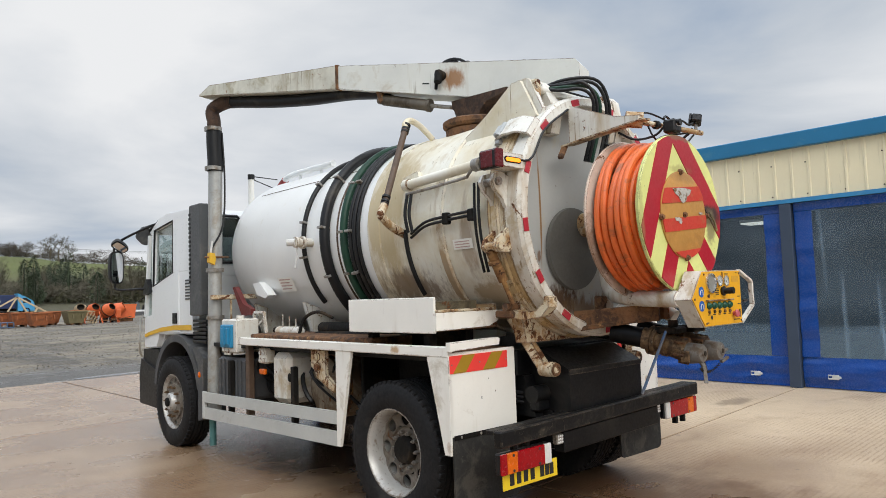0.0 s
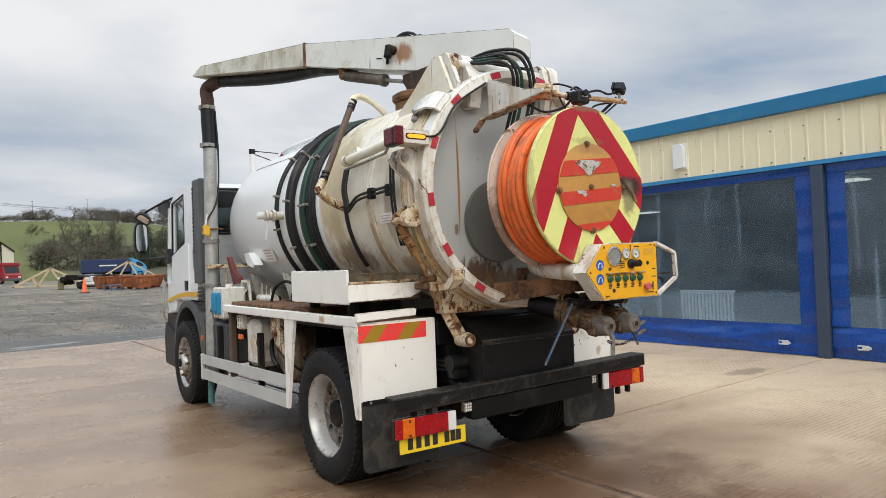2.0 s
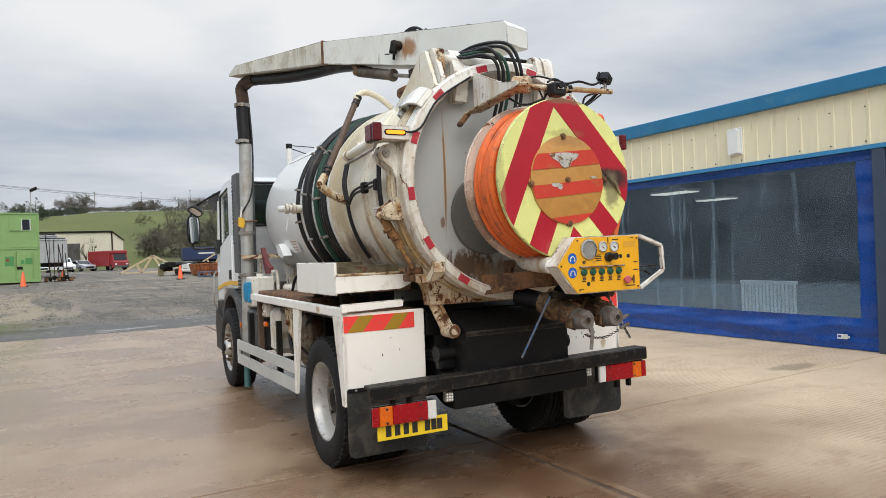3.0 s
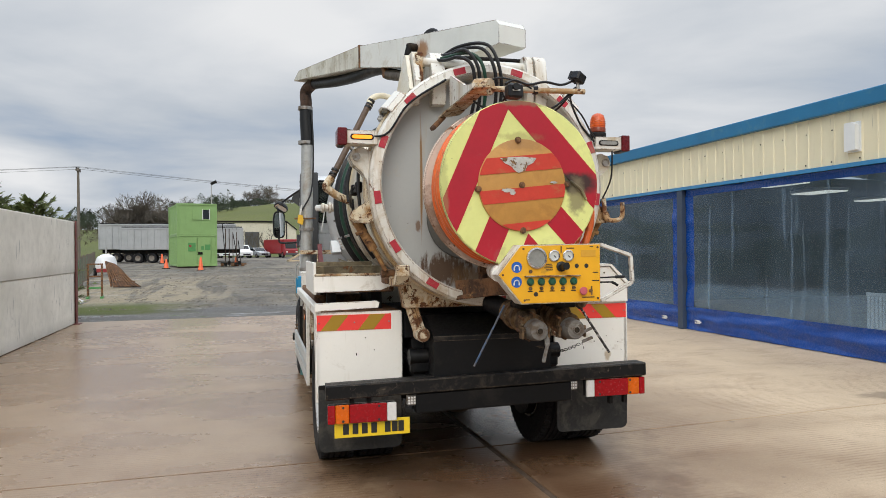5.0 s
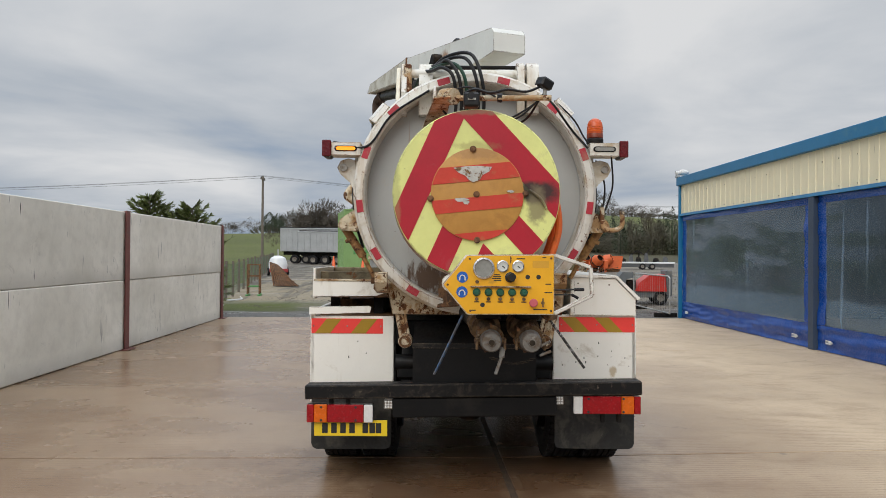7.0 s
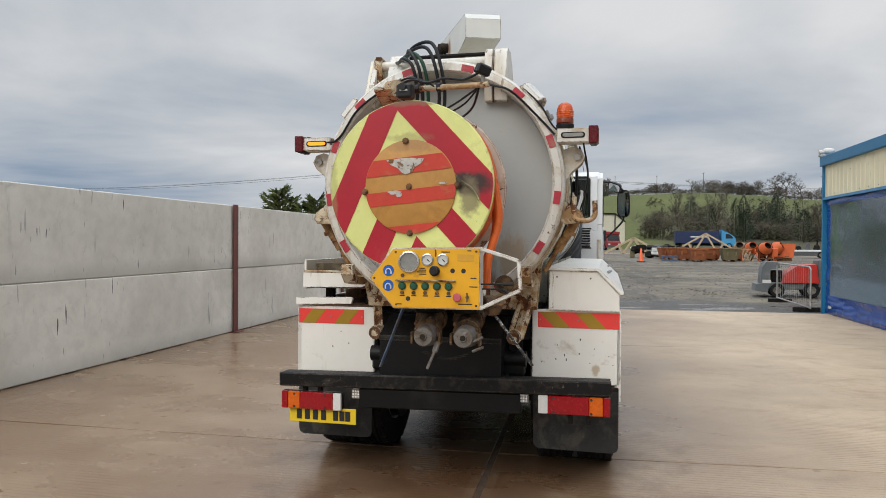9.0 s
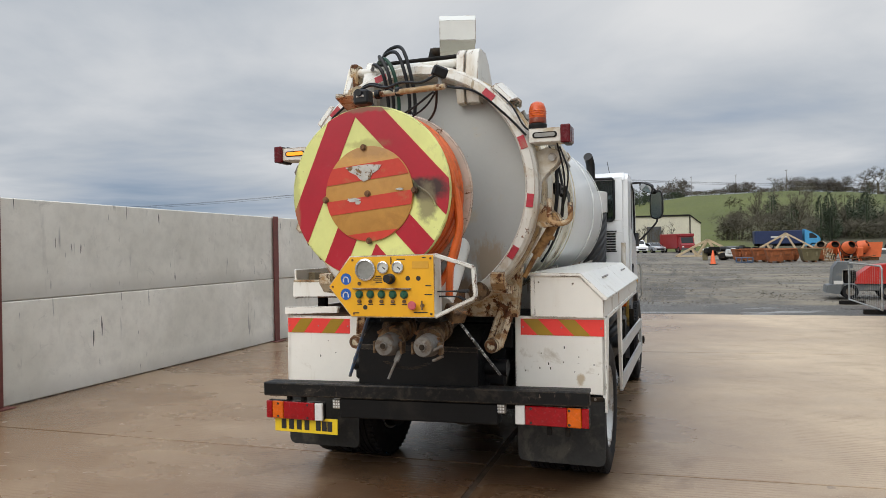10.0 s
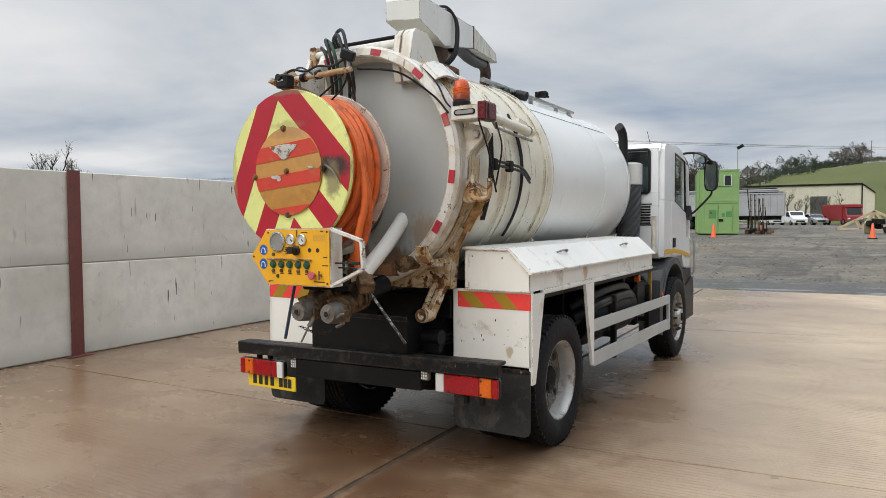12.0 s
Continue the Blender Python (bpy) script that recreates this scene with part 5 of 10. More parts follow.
# suction hose under the boom, elbow and the standing pipe
part("boom_hose", Geo().tube(spline([BO + BD * 1.75 + Vector((0, 0, 3.46)), BO + BD * 2.2 + Vector((0, 0, 3.525)), BO + BD * 2.7 + Vector((0, 0, 3.555)), BO + BD * 3.2 + Vector((0, 0, 3.61)), BO + BD * 3.80 + Vector((0, 0, 3.705))], 6), 0.062, 14), hose_black, boom, "thick black suction hose")
PX, PY = -1.09, 3.78
part("pipe_elbow", Geo().tube(spline([BO + BD * 3.77 + Vector((0, 0, 3.705)), BO + BD * 3.87 + Vector((0, 0, 3.715)), (PX, PY + 0.02, 3.66), (PX, PY, 3.52), (PX, PY, 3.40)], 5), 0.072, 16), rust_dark, boom, "rusty elbow at the boom tip")
part("suction_hose", Geo().tube([(PX, PY, 3.46), (PX, PY, 3.30), (PX + 0.01, PY, 3.10), (PX + 0.01, PY, 2.98)], 0.082, 16), hose_black, truck)
pipe = part("suction_pipe", Geo().cyl((PX + 0.01, PY, 3.02), (PX - 0.03, PY, 0.42), 0.073, n=24), galv, truck, "tall galvanised suction pipe")
for z in (3.44, 3.01, 1.92, 1.42):
    part("pipe_clamp", Geo().lathe([(0.074, z - 0.02), (0.092, z - 0.02), (0.092, z + 0.02), (0.074, z + 0.02)], (PX - 0.01, PY, 0), (0, 0, 1), 24, ring=True), steel, pipe)
part("pipe_tail", Geo().cyl((PX - 0.06, PY - 0.02, 0.42), (PX - 0.07, PY - 0.04, 0.10), 0.035, n=14), material("teal_paint", (0.06, 0.17, 0.17), 0.5, var=0.2), truck, "short teal pipe tail")
part("pipe_bracket", join(arm((PX - 0.1, PY - 0.10, 1.63), (-0.55, PY - 0.10, 1.63), 0.05, 0.05), Geo().cyl((PX + 0.12, PY - 0.1, 1.66), (PX + 0.12, PY - 0.1, 0.9), 0.012, n=8)), rusty_white, truck, "rust-marked pipe bracket")
part("pipe_cable", Geo().tube(spline([(PX + 0.06, PY - 0.06, 3.4), (PX + 0.08, PY - 0.07, 2.9), (PX + 0.05, PY - 0.08, 2.4), (PX - 0.07, PY - 0.07, 2.15)], 5), 0.010, 6), hose_black, truck)
pend = part("hand_pendant", Geo().prism([(PX - 0.125, 2.00), (PX - 0.065, 1.97), (PX - 0.05, 2.03), (PX - 0.06, 2.09), (PX - 0.115, 2.10)], "y", PY - 0.12, PY - 0.06), yellow_paint, truck, "yellow hand pendant hung on the suction pipe")
part("pendant_cable_end", Geo().cyl((PX - 0.09, PY - 0.08, 2.10), (PX - 0.07, PY - 0.08, 2.22), 0.011, n=8), label_paper, pend)
part("pendant_hanger", Geo().cyl((PX - 0.16, PY - 0.09, 2.05), (PX + 0.10, PY - 0.09, 2.055), 0.010, n=8), rusty, pend)

rust_orange = material("orange_rusted_paint", (0.36, 0.20, 0.07), 0.75, var=0.3, scale=8, dirt=(0.16, 0.070, 0.026), dirt_at=0.50, dirt_scale=12, rust=(0.07, 0.030, 0.014), rust_at=0.57, rust_scale=12, bump=0.12)
# hose rams, hinge ears and locking hooks either side of the door
for s in (-1, 1):
    ex = s * 0.985 - 0.02
    part("door_ram", Geo().cyl((s * 0.86, 0.82, 2.44), (s * 0.90, 0.02, 2.47), 0.037, n=18).cyl((s * 0.86, 0.86, 2.44), (s * 0.862, 0.80, 2.44), 0.046, n=18), tank_rear, truck, "pale hydraulic door ram")
    part("ram_rod", Geo().cyl((s * 0.90, 0.03, 2.47), (s * 0.93, -0.24, 2.475), 0.022, n=12).cyl((s * 0.895, 0.05, 2.47), (s * 0.90, -0.01, 2.47), 0.047, n=14), steel, truck)
    part("ram_pipe", Geo().tube([(s * 0.90, 0.80, 2.36), (s * 0.92, 0.45, 2.37), (s * 0.93, 0.1, 2.39), (s * 0.92, 0.06, 2.44)], 0.012, 8), steel, truck)
    part("ram_anchor", Geo().prism([(0.70, 2.30), (0.95, 2.34), (0.95, 2.52), (0.78, 2.55)], "x", s * 0.76, s * 0.80), tank_rear, truck)
    for yy in (0.74, 0.79) if s < 0 else ():
        part("ram_hose", Geo().tube(spline([(s * 0.90, yy, 2.36), (s * 0.93, yy, 2.2), (s * 0.92, yy - 0.02, 2.06)], 5), 0.013, 8), hose_black, truck)
    for i in range(2):
        part("cross_hose", Geo().tube(spline([(s * 0.90, 0.76, 2.02 + 0.03 * i), (s * 0.93, 0.55, 2.09 + 0.03 * i), (s * 0.93, 0.3, 2.11 + 0.03 * i), (s * 0.93, 0.08, 2.12 + 0.03 * i)], 5), 0.011, 8), hose_black, truck)
    for ya in (0.04, 0.30):
        part("hose_union", Geo().box(s * 0.90, s * 0.95, ya, ya + 0.06, 2.08, 2.165, 0.008), dark, truck)
    for yy in (-0.01, 0.03):
        part("edge_hose", Geo().tube(spline([(s * 0.93, yy, 2.34), (s * 0.935, yy, 2.1), (s * 0.91, yy, 1.9), (s * 0.86, yy, 1.72)], 5), 0.010, 8), hose_black, truck)
    # hinge ear with its pin
    ear = part("hinge_ear", Geo().prism([(s * x - 0.015, z) for x, z in ((0.84, 2.35), (0.93, 2.38), (0.99, 2.36), (1.015, 2.31), (0.99, 2.26), (0.92, 2.20), (0.875, 2.12), (0.84, 2.15))], "y", -0.235, -0.205), white_worn, truck)
    part("ear_plate", Geo().prism([(s * x - 0.015, z) for x, z in ((0.84, 2.35), (0.93, 2.38), (0.99, 2.36), (1.015, 2.31), (0.99, 2.26), (0.92, 2.20), (0.875, 2.12), (0.84, 2.15))], "y", -0.13, -0.10), white_worn, ear)
    part("pin", Geo().cyl((s * 0.965 - 0.015, -0.255, 2.31), (s * 0.965 - 0.015, -0.09, 2.31), 0.028, n=16), steel, ear)
    # locking hook: swinging arm and claw
    piv = Vector((s * 0.955 - 0.02, -0.16, 1.90))
    for y0, y1 in ((-0.235, -0.205), (-0.13, -0.105)):
        part("hook_ear", Geo().prism([(s * x - 0.015, z) for x, z in ((0.86, 2.02), (0.90, 1.99), (0.99, 1.93), (1.01, 1.88), (0.98, 1.845), (0.88, 1.84), (0.84, 1.86))], "y", y0, y1), rusty_white, truck)
    part("hook_pin", Geo().cyl((s * 0.965 - 0.015, -0.25, 1.885), (s * 0.965 - 0.015, -0.09, 1.885), 0.03, n=16), rusty_white, truck)
    part("lock_ram", join(Geo().cyl(piv + Vector((0, 0.02, -0.04)), (s * 0.825 - 0.02, -0.13, 1.655), 0.033, n=16), Geo().cyl(piv + Vector((-0.03 * s, 0.02, -0.11)), piv + Vector((-0.04 * s, 0.02, -0.135)), 0.039, n=16), Geo().cyl((s * 0.825 - 0.02, -0.13, 1.655), (s * 0.74 - 0.02, -0.13, 1.50), 0.017, n=12)), rust_orange, truck, "rusted locking ram")
    cx = -0.685 if s < 0 else 0.60
    claw = [(-0.03, 1.50), (-0.10, 1.455), (-0.20, 1.44), (-0.31, 1.45), (-0.37, 1.50), (-0.385, 1.545), (-0.42, 1.535), (-0.415, 1.47), (-0.35, 1.405), (-0.20, 1.385), (-0.08, 1.40), (-0.01, 1.455)]
    part("lock_claw", Geo().prism(claw, "x", cx - 0.046, cx + 0.046), rusty_white, truck, "rust-stained locking claw")
    part("claw_lug", join(Geo().box(cx - 0.08, cx + 0.06, -0.12, 0.04, 1.40, 1.45, 0.01), Geo().cyl((cx - 0.10, -0.08, 1.475), (cx + 0.08, -0.08, 1.475), 0.03, n=12)), rusty, truck)
    # lower strut from the saddle to the chassis
    tx, ty = (-0.60, 0.03) if s < 0 else (cx + 0.02, -0.06)
    hw = 0.027 if s < 0 else 0.038
    st = part("support_strut", join(arm((tx, ty, 1.40), (s * 0.515, -0.20, 1.02), 2 * hw, 0.022), arm((tx + hw * s, ty - 0.01, 1.40), (s * 0.515 + hw * s, -0.20, 1.02), 0.012, 0.06), arm((tx - hw * s, ty - 0.01, 1.40), (s * 0.515 - hw * s, -0.20, 1.02), 0.012, 0.06)), rusty_white, truck, "rust-streaked strut arm")
    part("strut_pin", Geo().cyl((s * 0.515, -0.27, 1.035), (s * 0.515, -0.16, 1.035), 0.052, n=18).cyl((s * 0.515, -0.285, 1.035), (s * 0.515, -0.15, 1.035), 0.03, n=14), rusty_white, st)
    part("pin_washer", Geo().lathe([(0.03, -0.292), (0.045, -0.292), (0.045, -0.285), (0.03, -0.285)], (s * 0.515, 0, 1.035), (0, 1, 0), 18, ring=True), rusty, st)

# hook carried on the far ear
part("hanging_hook", Geo().tube(spline([(0.93, -0.25, 2.03), (0.93, -0.27, 1.90), (0.96, -0.28, 1.865), (1.03, -0.28, 1.865), (1.07, -0.28, 1.90), (1.07, -0.28, 2.0)], 5), 0.018, 10), rusty_white, truck)

# top hinge fins, gussets and the lid hooks
for x0, x1, xm in ((-0.56, -0.52, white_worn), (-0.43, -0.33, white_worn)):
    part("hinge_fin", Geo().prism([(-0.30, 2.86), (-0.20, 3.07), (-0.17, 3.10), (-0.08, 3.10), (0.0, 3.05), (0.24, 2.78), (0.1, 2.70), (-0.26, 2.70)], "x", x0, x1), xm, truck)
for x0, x1 in ((0.295, 0.35), (0.365, 0.455)):
    part("hinge_fin", Geo().prism([(-0.30, 2.86), (-0.26, 3.06), (-0.22, 3.10), (-0.08, 3.10), (0.0, 3.04), (0.14, 2.84), (0.1, 2.72), (-0.26, 2.72)], "x", x0, x1), white_worn, truck)
part("hinge_box", Geo().box(-0.545, -0.485, -0.24, -0.14, 2.84, 3.085, 0.01), rusty_white, truck)
part("hinge_tube", Geo().cyl((-0.50, -0.20, 3.02), (0.42, -0.20, 3.02), 0.032, n=14), white_worn, truck)
part("hinge_rod", Geo().cyl((-0.3, -0.13, 3.09), (0.42, -0.13, 3.09), 0.014, n=10), dark, truck)
part("gusset", Geo().prism([(-0.28, 2.80), (-0.20, 2.96), (-0.14, 3.08), (-0.06, 3.08), (0.20, 2.90), (0.52, 2.72), (0.2, 2.70)], "x", -0.60, -0.57), tank_rear, truck, "sloping gusset plate beside the boom")
for s in (-1, 1):
    q = Matrix.Translation((-0.015, 0, AXIS)) @ Matrix.Rotation(radians(-50 if s < 0 else 46), 4, "Y")
    cover = [(-0.34, 0.88), (-0.325, 0.92), (-0.24, 0.955), (-0.12, 0.955), (-0.03, 0.92), (-0.035, 0.905), (-0.12, 0.938), (-0.24, 0.938), (-0.315, 0.905), (-0.325, 0.87)]
    part("clamp_cover", Geo().prism(cover, "x", -0.085, 0.075, q), white_worn, truck)
    part("clamp_cover_web", Geo().prism([(-0.325, 0.86), (-0.31, 0.915), (-0.24, 0.945), (-0.12, 0.945), (-0.04, 0.91), (-0.05, 0.86)], "x", 0.055 if s < 0 else -0.08, 0.068 if s < 0 else -0.067, q), white_worn, truck)
    part("clamp_block", join(Geo().box(-0.06, 0.05, -0.13, -0.01, 0.87, 0.95, 0.015, q), Geo().cyl(q @ Vector((-0.07, -0.07, 0.925)), q @ Vector((0.06, -0.07, 0.925)), 0.03, n=14)), galv, truck, "grey clamp block")
    q = Matrix.Translation((-0.015, 0, AXIS)) @ Matrix.Rotation(radians(s * 57), 4, "Y")
    part("swing_bolt", join(Geo().cyl(q @ Vector((0.02 * s, -0.07, 0.90)), q @ Vector((-0.06 * s, -0.07, 0.91)), 0.016, n=10), Geo().cyl(q @ Vector((0.01 * s, -0.07, 0.90)), q @ Vector((-0.02 * s, -0.07, 0.905)), 0.032, n=6)), steel, truck)

# swing arm over the reel with lamps and cables
part("davit_plate", Geo().prism([(-0.34, 2.62), (-0.90, 2.68), (-0.90, 2.71), (-0.72, 2.74), (-0.34, 2.90)], "x", -0.32, -0.30), white_worn, truck, "davit plate over the reel")
part("davit_flange", Geo().add([(-0.40, -0.32, 2.600), (-0.24, -0.32, 2.630), (-0.20, -0.92, 2.700), (-0.31, -0.92, 2.690), (-0.40, -0.32, 2.588), (-0.24, -0.32, 2.618), (-0.20, -0.92, 2.688), (-0.31, -0.92, 2.678)], [(0, 1, 2, 3), (7, 6, 5, 4), (0, 4, 5, 1), (1, 5, 6, 2), (2, 6, 7, 3), (3, 7, 4, 0)]), rusty_white, truck)
part("davit_stay", arm((-0.36, -0.33, 2.60), (-0.46, -0.36, 2.50), 0.04, 0.03), rusty, truck)
part("davit_socket", Geo().cyl((-0.25, -0.76, 2.72), (-0.18, -0.85, 2.705), 0.055, n=18), rusty_white, truck)
bar = part("lamp_bar", Geo().tube([(-0.20, -0.82, 2.70), (0.12, -0.90, 2.685), (0.44, -0.95, 2.68)], 0.018, 12), rusty_white, truck, "rusty bar carrying the rear camera and lamp")
part("rear_camera", join(Geo().box(-0.125, -0.025, -1.05, -0.96, 2.60, 2.69, 0.012), Geo().cyl((-0.08, -1.05, 2.665), (-0.08, -1.07, 2.665), 0.022, n=14)), hose_black, bar, "black rear view camera box")
part("camera_bars", Geo().box(-0.10, -0.05, -1.053, -1.05, 2.64, 2.652, 0.001), label_paper, bar)
q = pose(0.40, -0.93, 2.775, 12, 20, 30)
part("work_lamp", join(Geo().box(-0.045, 0.045, -0.04, 0.03, -0.032, 0.032, 0.010, q), *[Geo().box(-0.042 + i * 0.018, -0.034 + i * 0.018, 0.03, 0.046, -0.028, 0.028, 0.002, q) for i in range(5)]), hose_black, bar, "black work lamp")
part("lamp_bracket", Geo().cyl((0.40, -0.93, 2.69), (0.40, -0.93, 2.75), 0.012, n=8), steel, bar)
for k, pts in enumerate((((-0.12, -0.97, 2.70), (-0.05, -0.95, 2.73), (0.05, -0.94, 2.71), (0.16, -0.95, 2.73), (0.28, -0.94, 2.72), (0.38, -0.93, 2.76)),
                         ((-0.10, -0.97, 2.66), (-0.12, -0.9, 2.60), (-0.2, -0.8, 2.58), (-0.25, -0.7, 2.64)),
                         ((0.38, -0.92, 2.70), (0.30, -0.75, 2.58), (0.15, -0.55, 2.55), (0.0, -0.40, 2.66)),
                         ((0.42, -0.86, 2.70), (0.52, -0.55, 2.72), (0.68, -0.37, 2.58), (0.80, -0.36, 2.45)),
                         ((-0.35, -0.36, 2.86), (-0.62, -0.36, 2.68), (-0.80, -0.36, 2.45), (-1.05, -0.30, 2.49)))):
    part("cable", Geo().tube(spline(pts, 6), 0.008, 6), hose_black, truck)
for pts in (((0.36, -0.93, 2.66), (0.20, -0.93, 2.56), (0.06, -0.90, 2.52), (-0.06, -0.86, 2.60), (-0.10, -0.84, 2.68)),
            ((0.40, -0.90, 2.72), (0.28, -0.84, 2.60), (0.16, -0.80, 2.54), (0.10, -0.78, 2.50)),
            ((0.56, -0.33, 2.80), (0.70, -0.34, 2.66), (0.78, -0.35, 2.52), (0.85, -0.33, 2.47), (0.95, -0.31, 2.49)),
            ((-0.22, -0.80, 2.74), (-0.10, -0.84, 2.77), (0.04, -0.90, 2.72), (0.12, -0.90, 2.66)),
            ((0.99, -0.28, 2.40), (1.02, -0.20, 2.20), (1.0, -0.10, 2.05), (0.97, 0.02, 1.92)),
            ((0.95, 0.06, 2.42), (1.01, 0.03, 2.25), (1.0, 0.0, 2.08), (0.96, 0.02, 1.95))):
    part("cable", Geo().tube(spline(pts, 6), 0.0065, 6), hose_black, truck)
for a, b in ((-0.05, 0.35), (0.10, 0.40)):
    part("tape", Geo().cyl((a, -0.87 - 0.15 * a, 2.69), (a + 0.03, -0.875 - 0.15 * a, 2.69), 0.030, n=10), hose_black, bar)
# hydraulic hoses looping from the boom down behind the reel
for k, (x0, x1, top) in enumerate(((-0.34, -0.02, 3.09), (-0.38, -0.10, 3.05), (-0.32, 0.02, 3.12), (-0.42, -0.18, 3.02), (-0.36, -0.14, 3.07))):
    part("hydraulic_hose", Geo().tube(spline([(x0 - 0.10, 0.16, 2.98), (x0 - 0.04, -0.05, 3.03 + 0.012 * k), (x0 + 0.08, -0.28, top), (x1 - 0.08, -0.42, top - 0.01), (x1, -0.46, 2.93), (x1 + 0.02, -0.42, 2.72), (x1 - 0.02, -0.38, 2.50)], 7), 0.0125, 10), hose_green if k == 1 else hose_black, truck)

# jetting hose reel
reel_plate = material("faded_pink_cream_paint", (0.62, 0.52, 0.43), 0.6, var=0.12, scale=5, dirt=(0.42, 0.29, 0.18), dirt_at=0.60, dirt_scale=6, rust=RUST, rust_at=0.60, rust_scale=9, edge=(0.16, 0.07, 0.03), edge_at=0.36)
stain_or_shade(reel_plate, (-0.60, -0.64, 1.70), (0.30, 0.5, 0.40), (0.16, 0.08, 0.04), 0.75, 9, 1.0)
reel = part("hose_reel", Geo().lathe([(0, -0.57), (0.16, -0.58), (0.17, -0.62), (0.540, -0.62), (0.550, -0.63), (0.540, -0.64), (0.17, -0.64)], (-0.04, 0, 2.06), (0, 1, 0), 56), reel_plate, truck, "rusty back plate of the hose reel")
part("drum", Geo().cyl((-0.04, -0.64, 2.06), (-0.04, -0.99, 2.06), 0.36, n=40), rusty, reel)
part("axle", Geo().cyl((-0.04, -0.22, 2.06), (-0.04, -0.60, 2.06), 0.09, n=20), rusty_white, reel)
random.seed(4)
for layer, (r, ys) in enumerate(((0.488, (-0.685, -0.738, -0.792, -0.846, -0.90)), (0.446, (-0.71, -0.763, -0.817, -0.87, -0.923, -0.965)))):
    for k, y in enumerate(ys):
        ph, wob = random.uniform(0, 6), random.uniform(0.006, 0.016)
        pts = []
        for i in range(56):
            a = 2 * math.pi * i / 56
            rr = r + 0.012 * math.sin(a * 2 + ph) - (0.02 if layer == 0 else 0) * max(0, math.sin(a - 0.5)) * (k % 2)
            pts.append((-0.04 + rr * math.sin(a), y + wob * math.sin(a + ph) + 0.008 * math.sin(3 * a + ph), 2.06 + rr * math.cos(a)))
        part("hose_coil", Geo().tube(pts, 0.0255, 10, closed=True), hose_orange, reel, "orange jetting hose turn")
part("hose_tail", Geo().tube(spline([(0.47, -0.90, 2.10), (0.50, -0.90, 1.85), (0.44, -0.90, 1.62), (0.42, -0.88, 1.42)], 6), 0.024, 10), hose_orange, reel)
part("hose_tail", Geo().tube(spline([(0.44, -0.84, 2.05), (0.47, -0.82, 1.82), (0.40, -0.78, 1.60), (0.30, -0.80, 1.45)], 6), 0.024, 10), hose_orange, reel)


def clipped(poly, planes):
    """A convex outline cut by half planes a*x + b*y <= c."""
    for a, b, c in planes:
        out = []
        for p, q in zip(poly, poly[1:] + poly[:1]):
            dp, dq = a * p[0] + b * p[1] - c, a * q[0] + b * q[1] - c
            if dp <= 0:
                out.append(p)
            if dp * dq < 0:
                t = dp / (dp - dq)
                out.append((p[0] + (q[0] - p[0]) * t, p[1] + (q[1] - p[1]) * t))
        poly = out
    return poly


def flat_piece(poly, y, th, cx=-0.04, cz=2.06):
    """A thin plate with an outline in x and z, its face at y."""
    return Geo().prism([(cx + p[0], cz + p[1]) for p in poly], "y", y, y + th)


DY = -1.03
board = part("chevron_board", Geo().lathe([(0, DY + 0.006), (0.52, DY + 0.006), (0.528, DY + 0.012), (0.528, DY + 0.03), (0.0, DY + 0.03)], (-0.04, 0, 2.06), (0, 1, 0), 72), reflect_yellow, reel, "round board with red and yellow chevrons")
ROUND = [(0.522 * math.cos(2 * math.pi * i / 90), 0.522 * math.sin(2 * math.pi * i / 90)) for i in range(90)]
# chevron arms fall at 25 degrees on one side and 43 on the other
la, ra = radians(24.0), radians(43.0)
for (ax0, az0), (ax1, az1) in (((-0.13, 0.758), (-0.082, 0.468)), ((-0.036, 0.185), (0.010, -0.075)), ((0.045, -0.315), (0.08, -0.60))):
    for s, ang in ((-1, la), (1, ra)):
        # the line through an apex runs down and outwards; n points outwards across it
        nx, nz = s * math.cos(ang), math.sin(ang)
        outer, inner = nx * ax0 + nz * az0, nx * ax1 + nz * az1
        mx, mz = (ax1 - ax0), (az1 - az0)
        ln = math.hypot(mx, mz)
        bx, bz = -mz / ln, mx / ln
        if bx * s < 0:
            bx, bz = -bx, -bz
        poly = clipped(ROUND, [(nx, nz, outer), (-nx, -nz, -inner), (-bx, -bz, -(bx * ax0 + bz * az0))])
        if len(poly) > 2:
            part("chevron", flat_piece(poly, DY + 0.002, 0.0045), reflect_red, reel)
part("centre_disc", Geo().lathe([(0, DY - 0.008), (0.285, DY - 0.008), (0.292, DY - 0.004), (0.292, DY + 0.004), (0, DY + 0.004)], (-0.035, 0, 2.05), (0, 1, 0), 60), disc_orange, reel, "rust-stained round centre plate with red and orange stripes")
RD = [(0.288 * math.cos(2 * math.pi * i / 64), 0.288 * math.sin(2 * math.pi * i / 64)) for i in range(64)]
tb, tt = -0.10, 1.0
tl = math.hypot(tb, tt)
for lo, hi in ((0.085, 0.185), (-0.10, -0.015), (-0.29, -0.235)):
    poly = clipped(RD, [(tb / tl, tt / tl, hi), (-tb / tl, -tt / tl, -lo)])
    part("stripe", flat_piece(poly, DY - 0.012, 0.0045, -0.035, 2.05), disc_red, reel)
random.seed(11)


def torn(cx, cz, rx, rz, n=22):
    return [(cx + rx * math.cos(2 * math.pi * i / n) * random.uniform(0.65, 1.1), cz + rz * math.sin(2 * math.pi * i / n) * random.uniform(0.65, 1.1)) for i in range(n)]


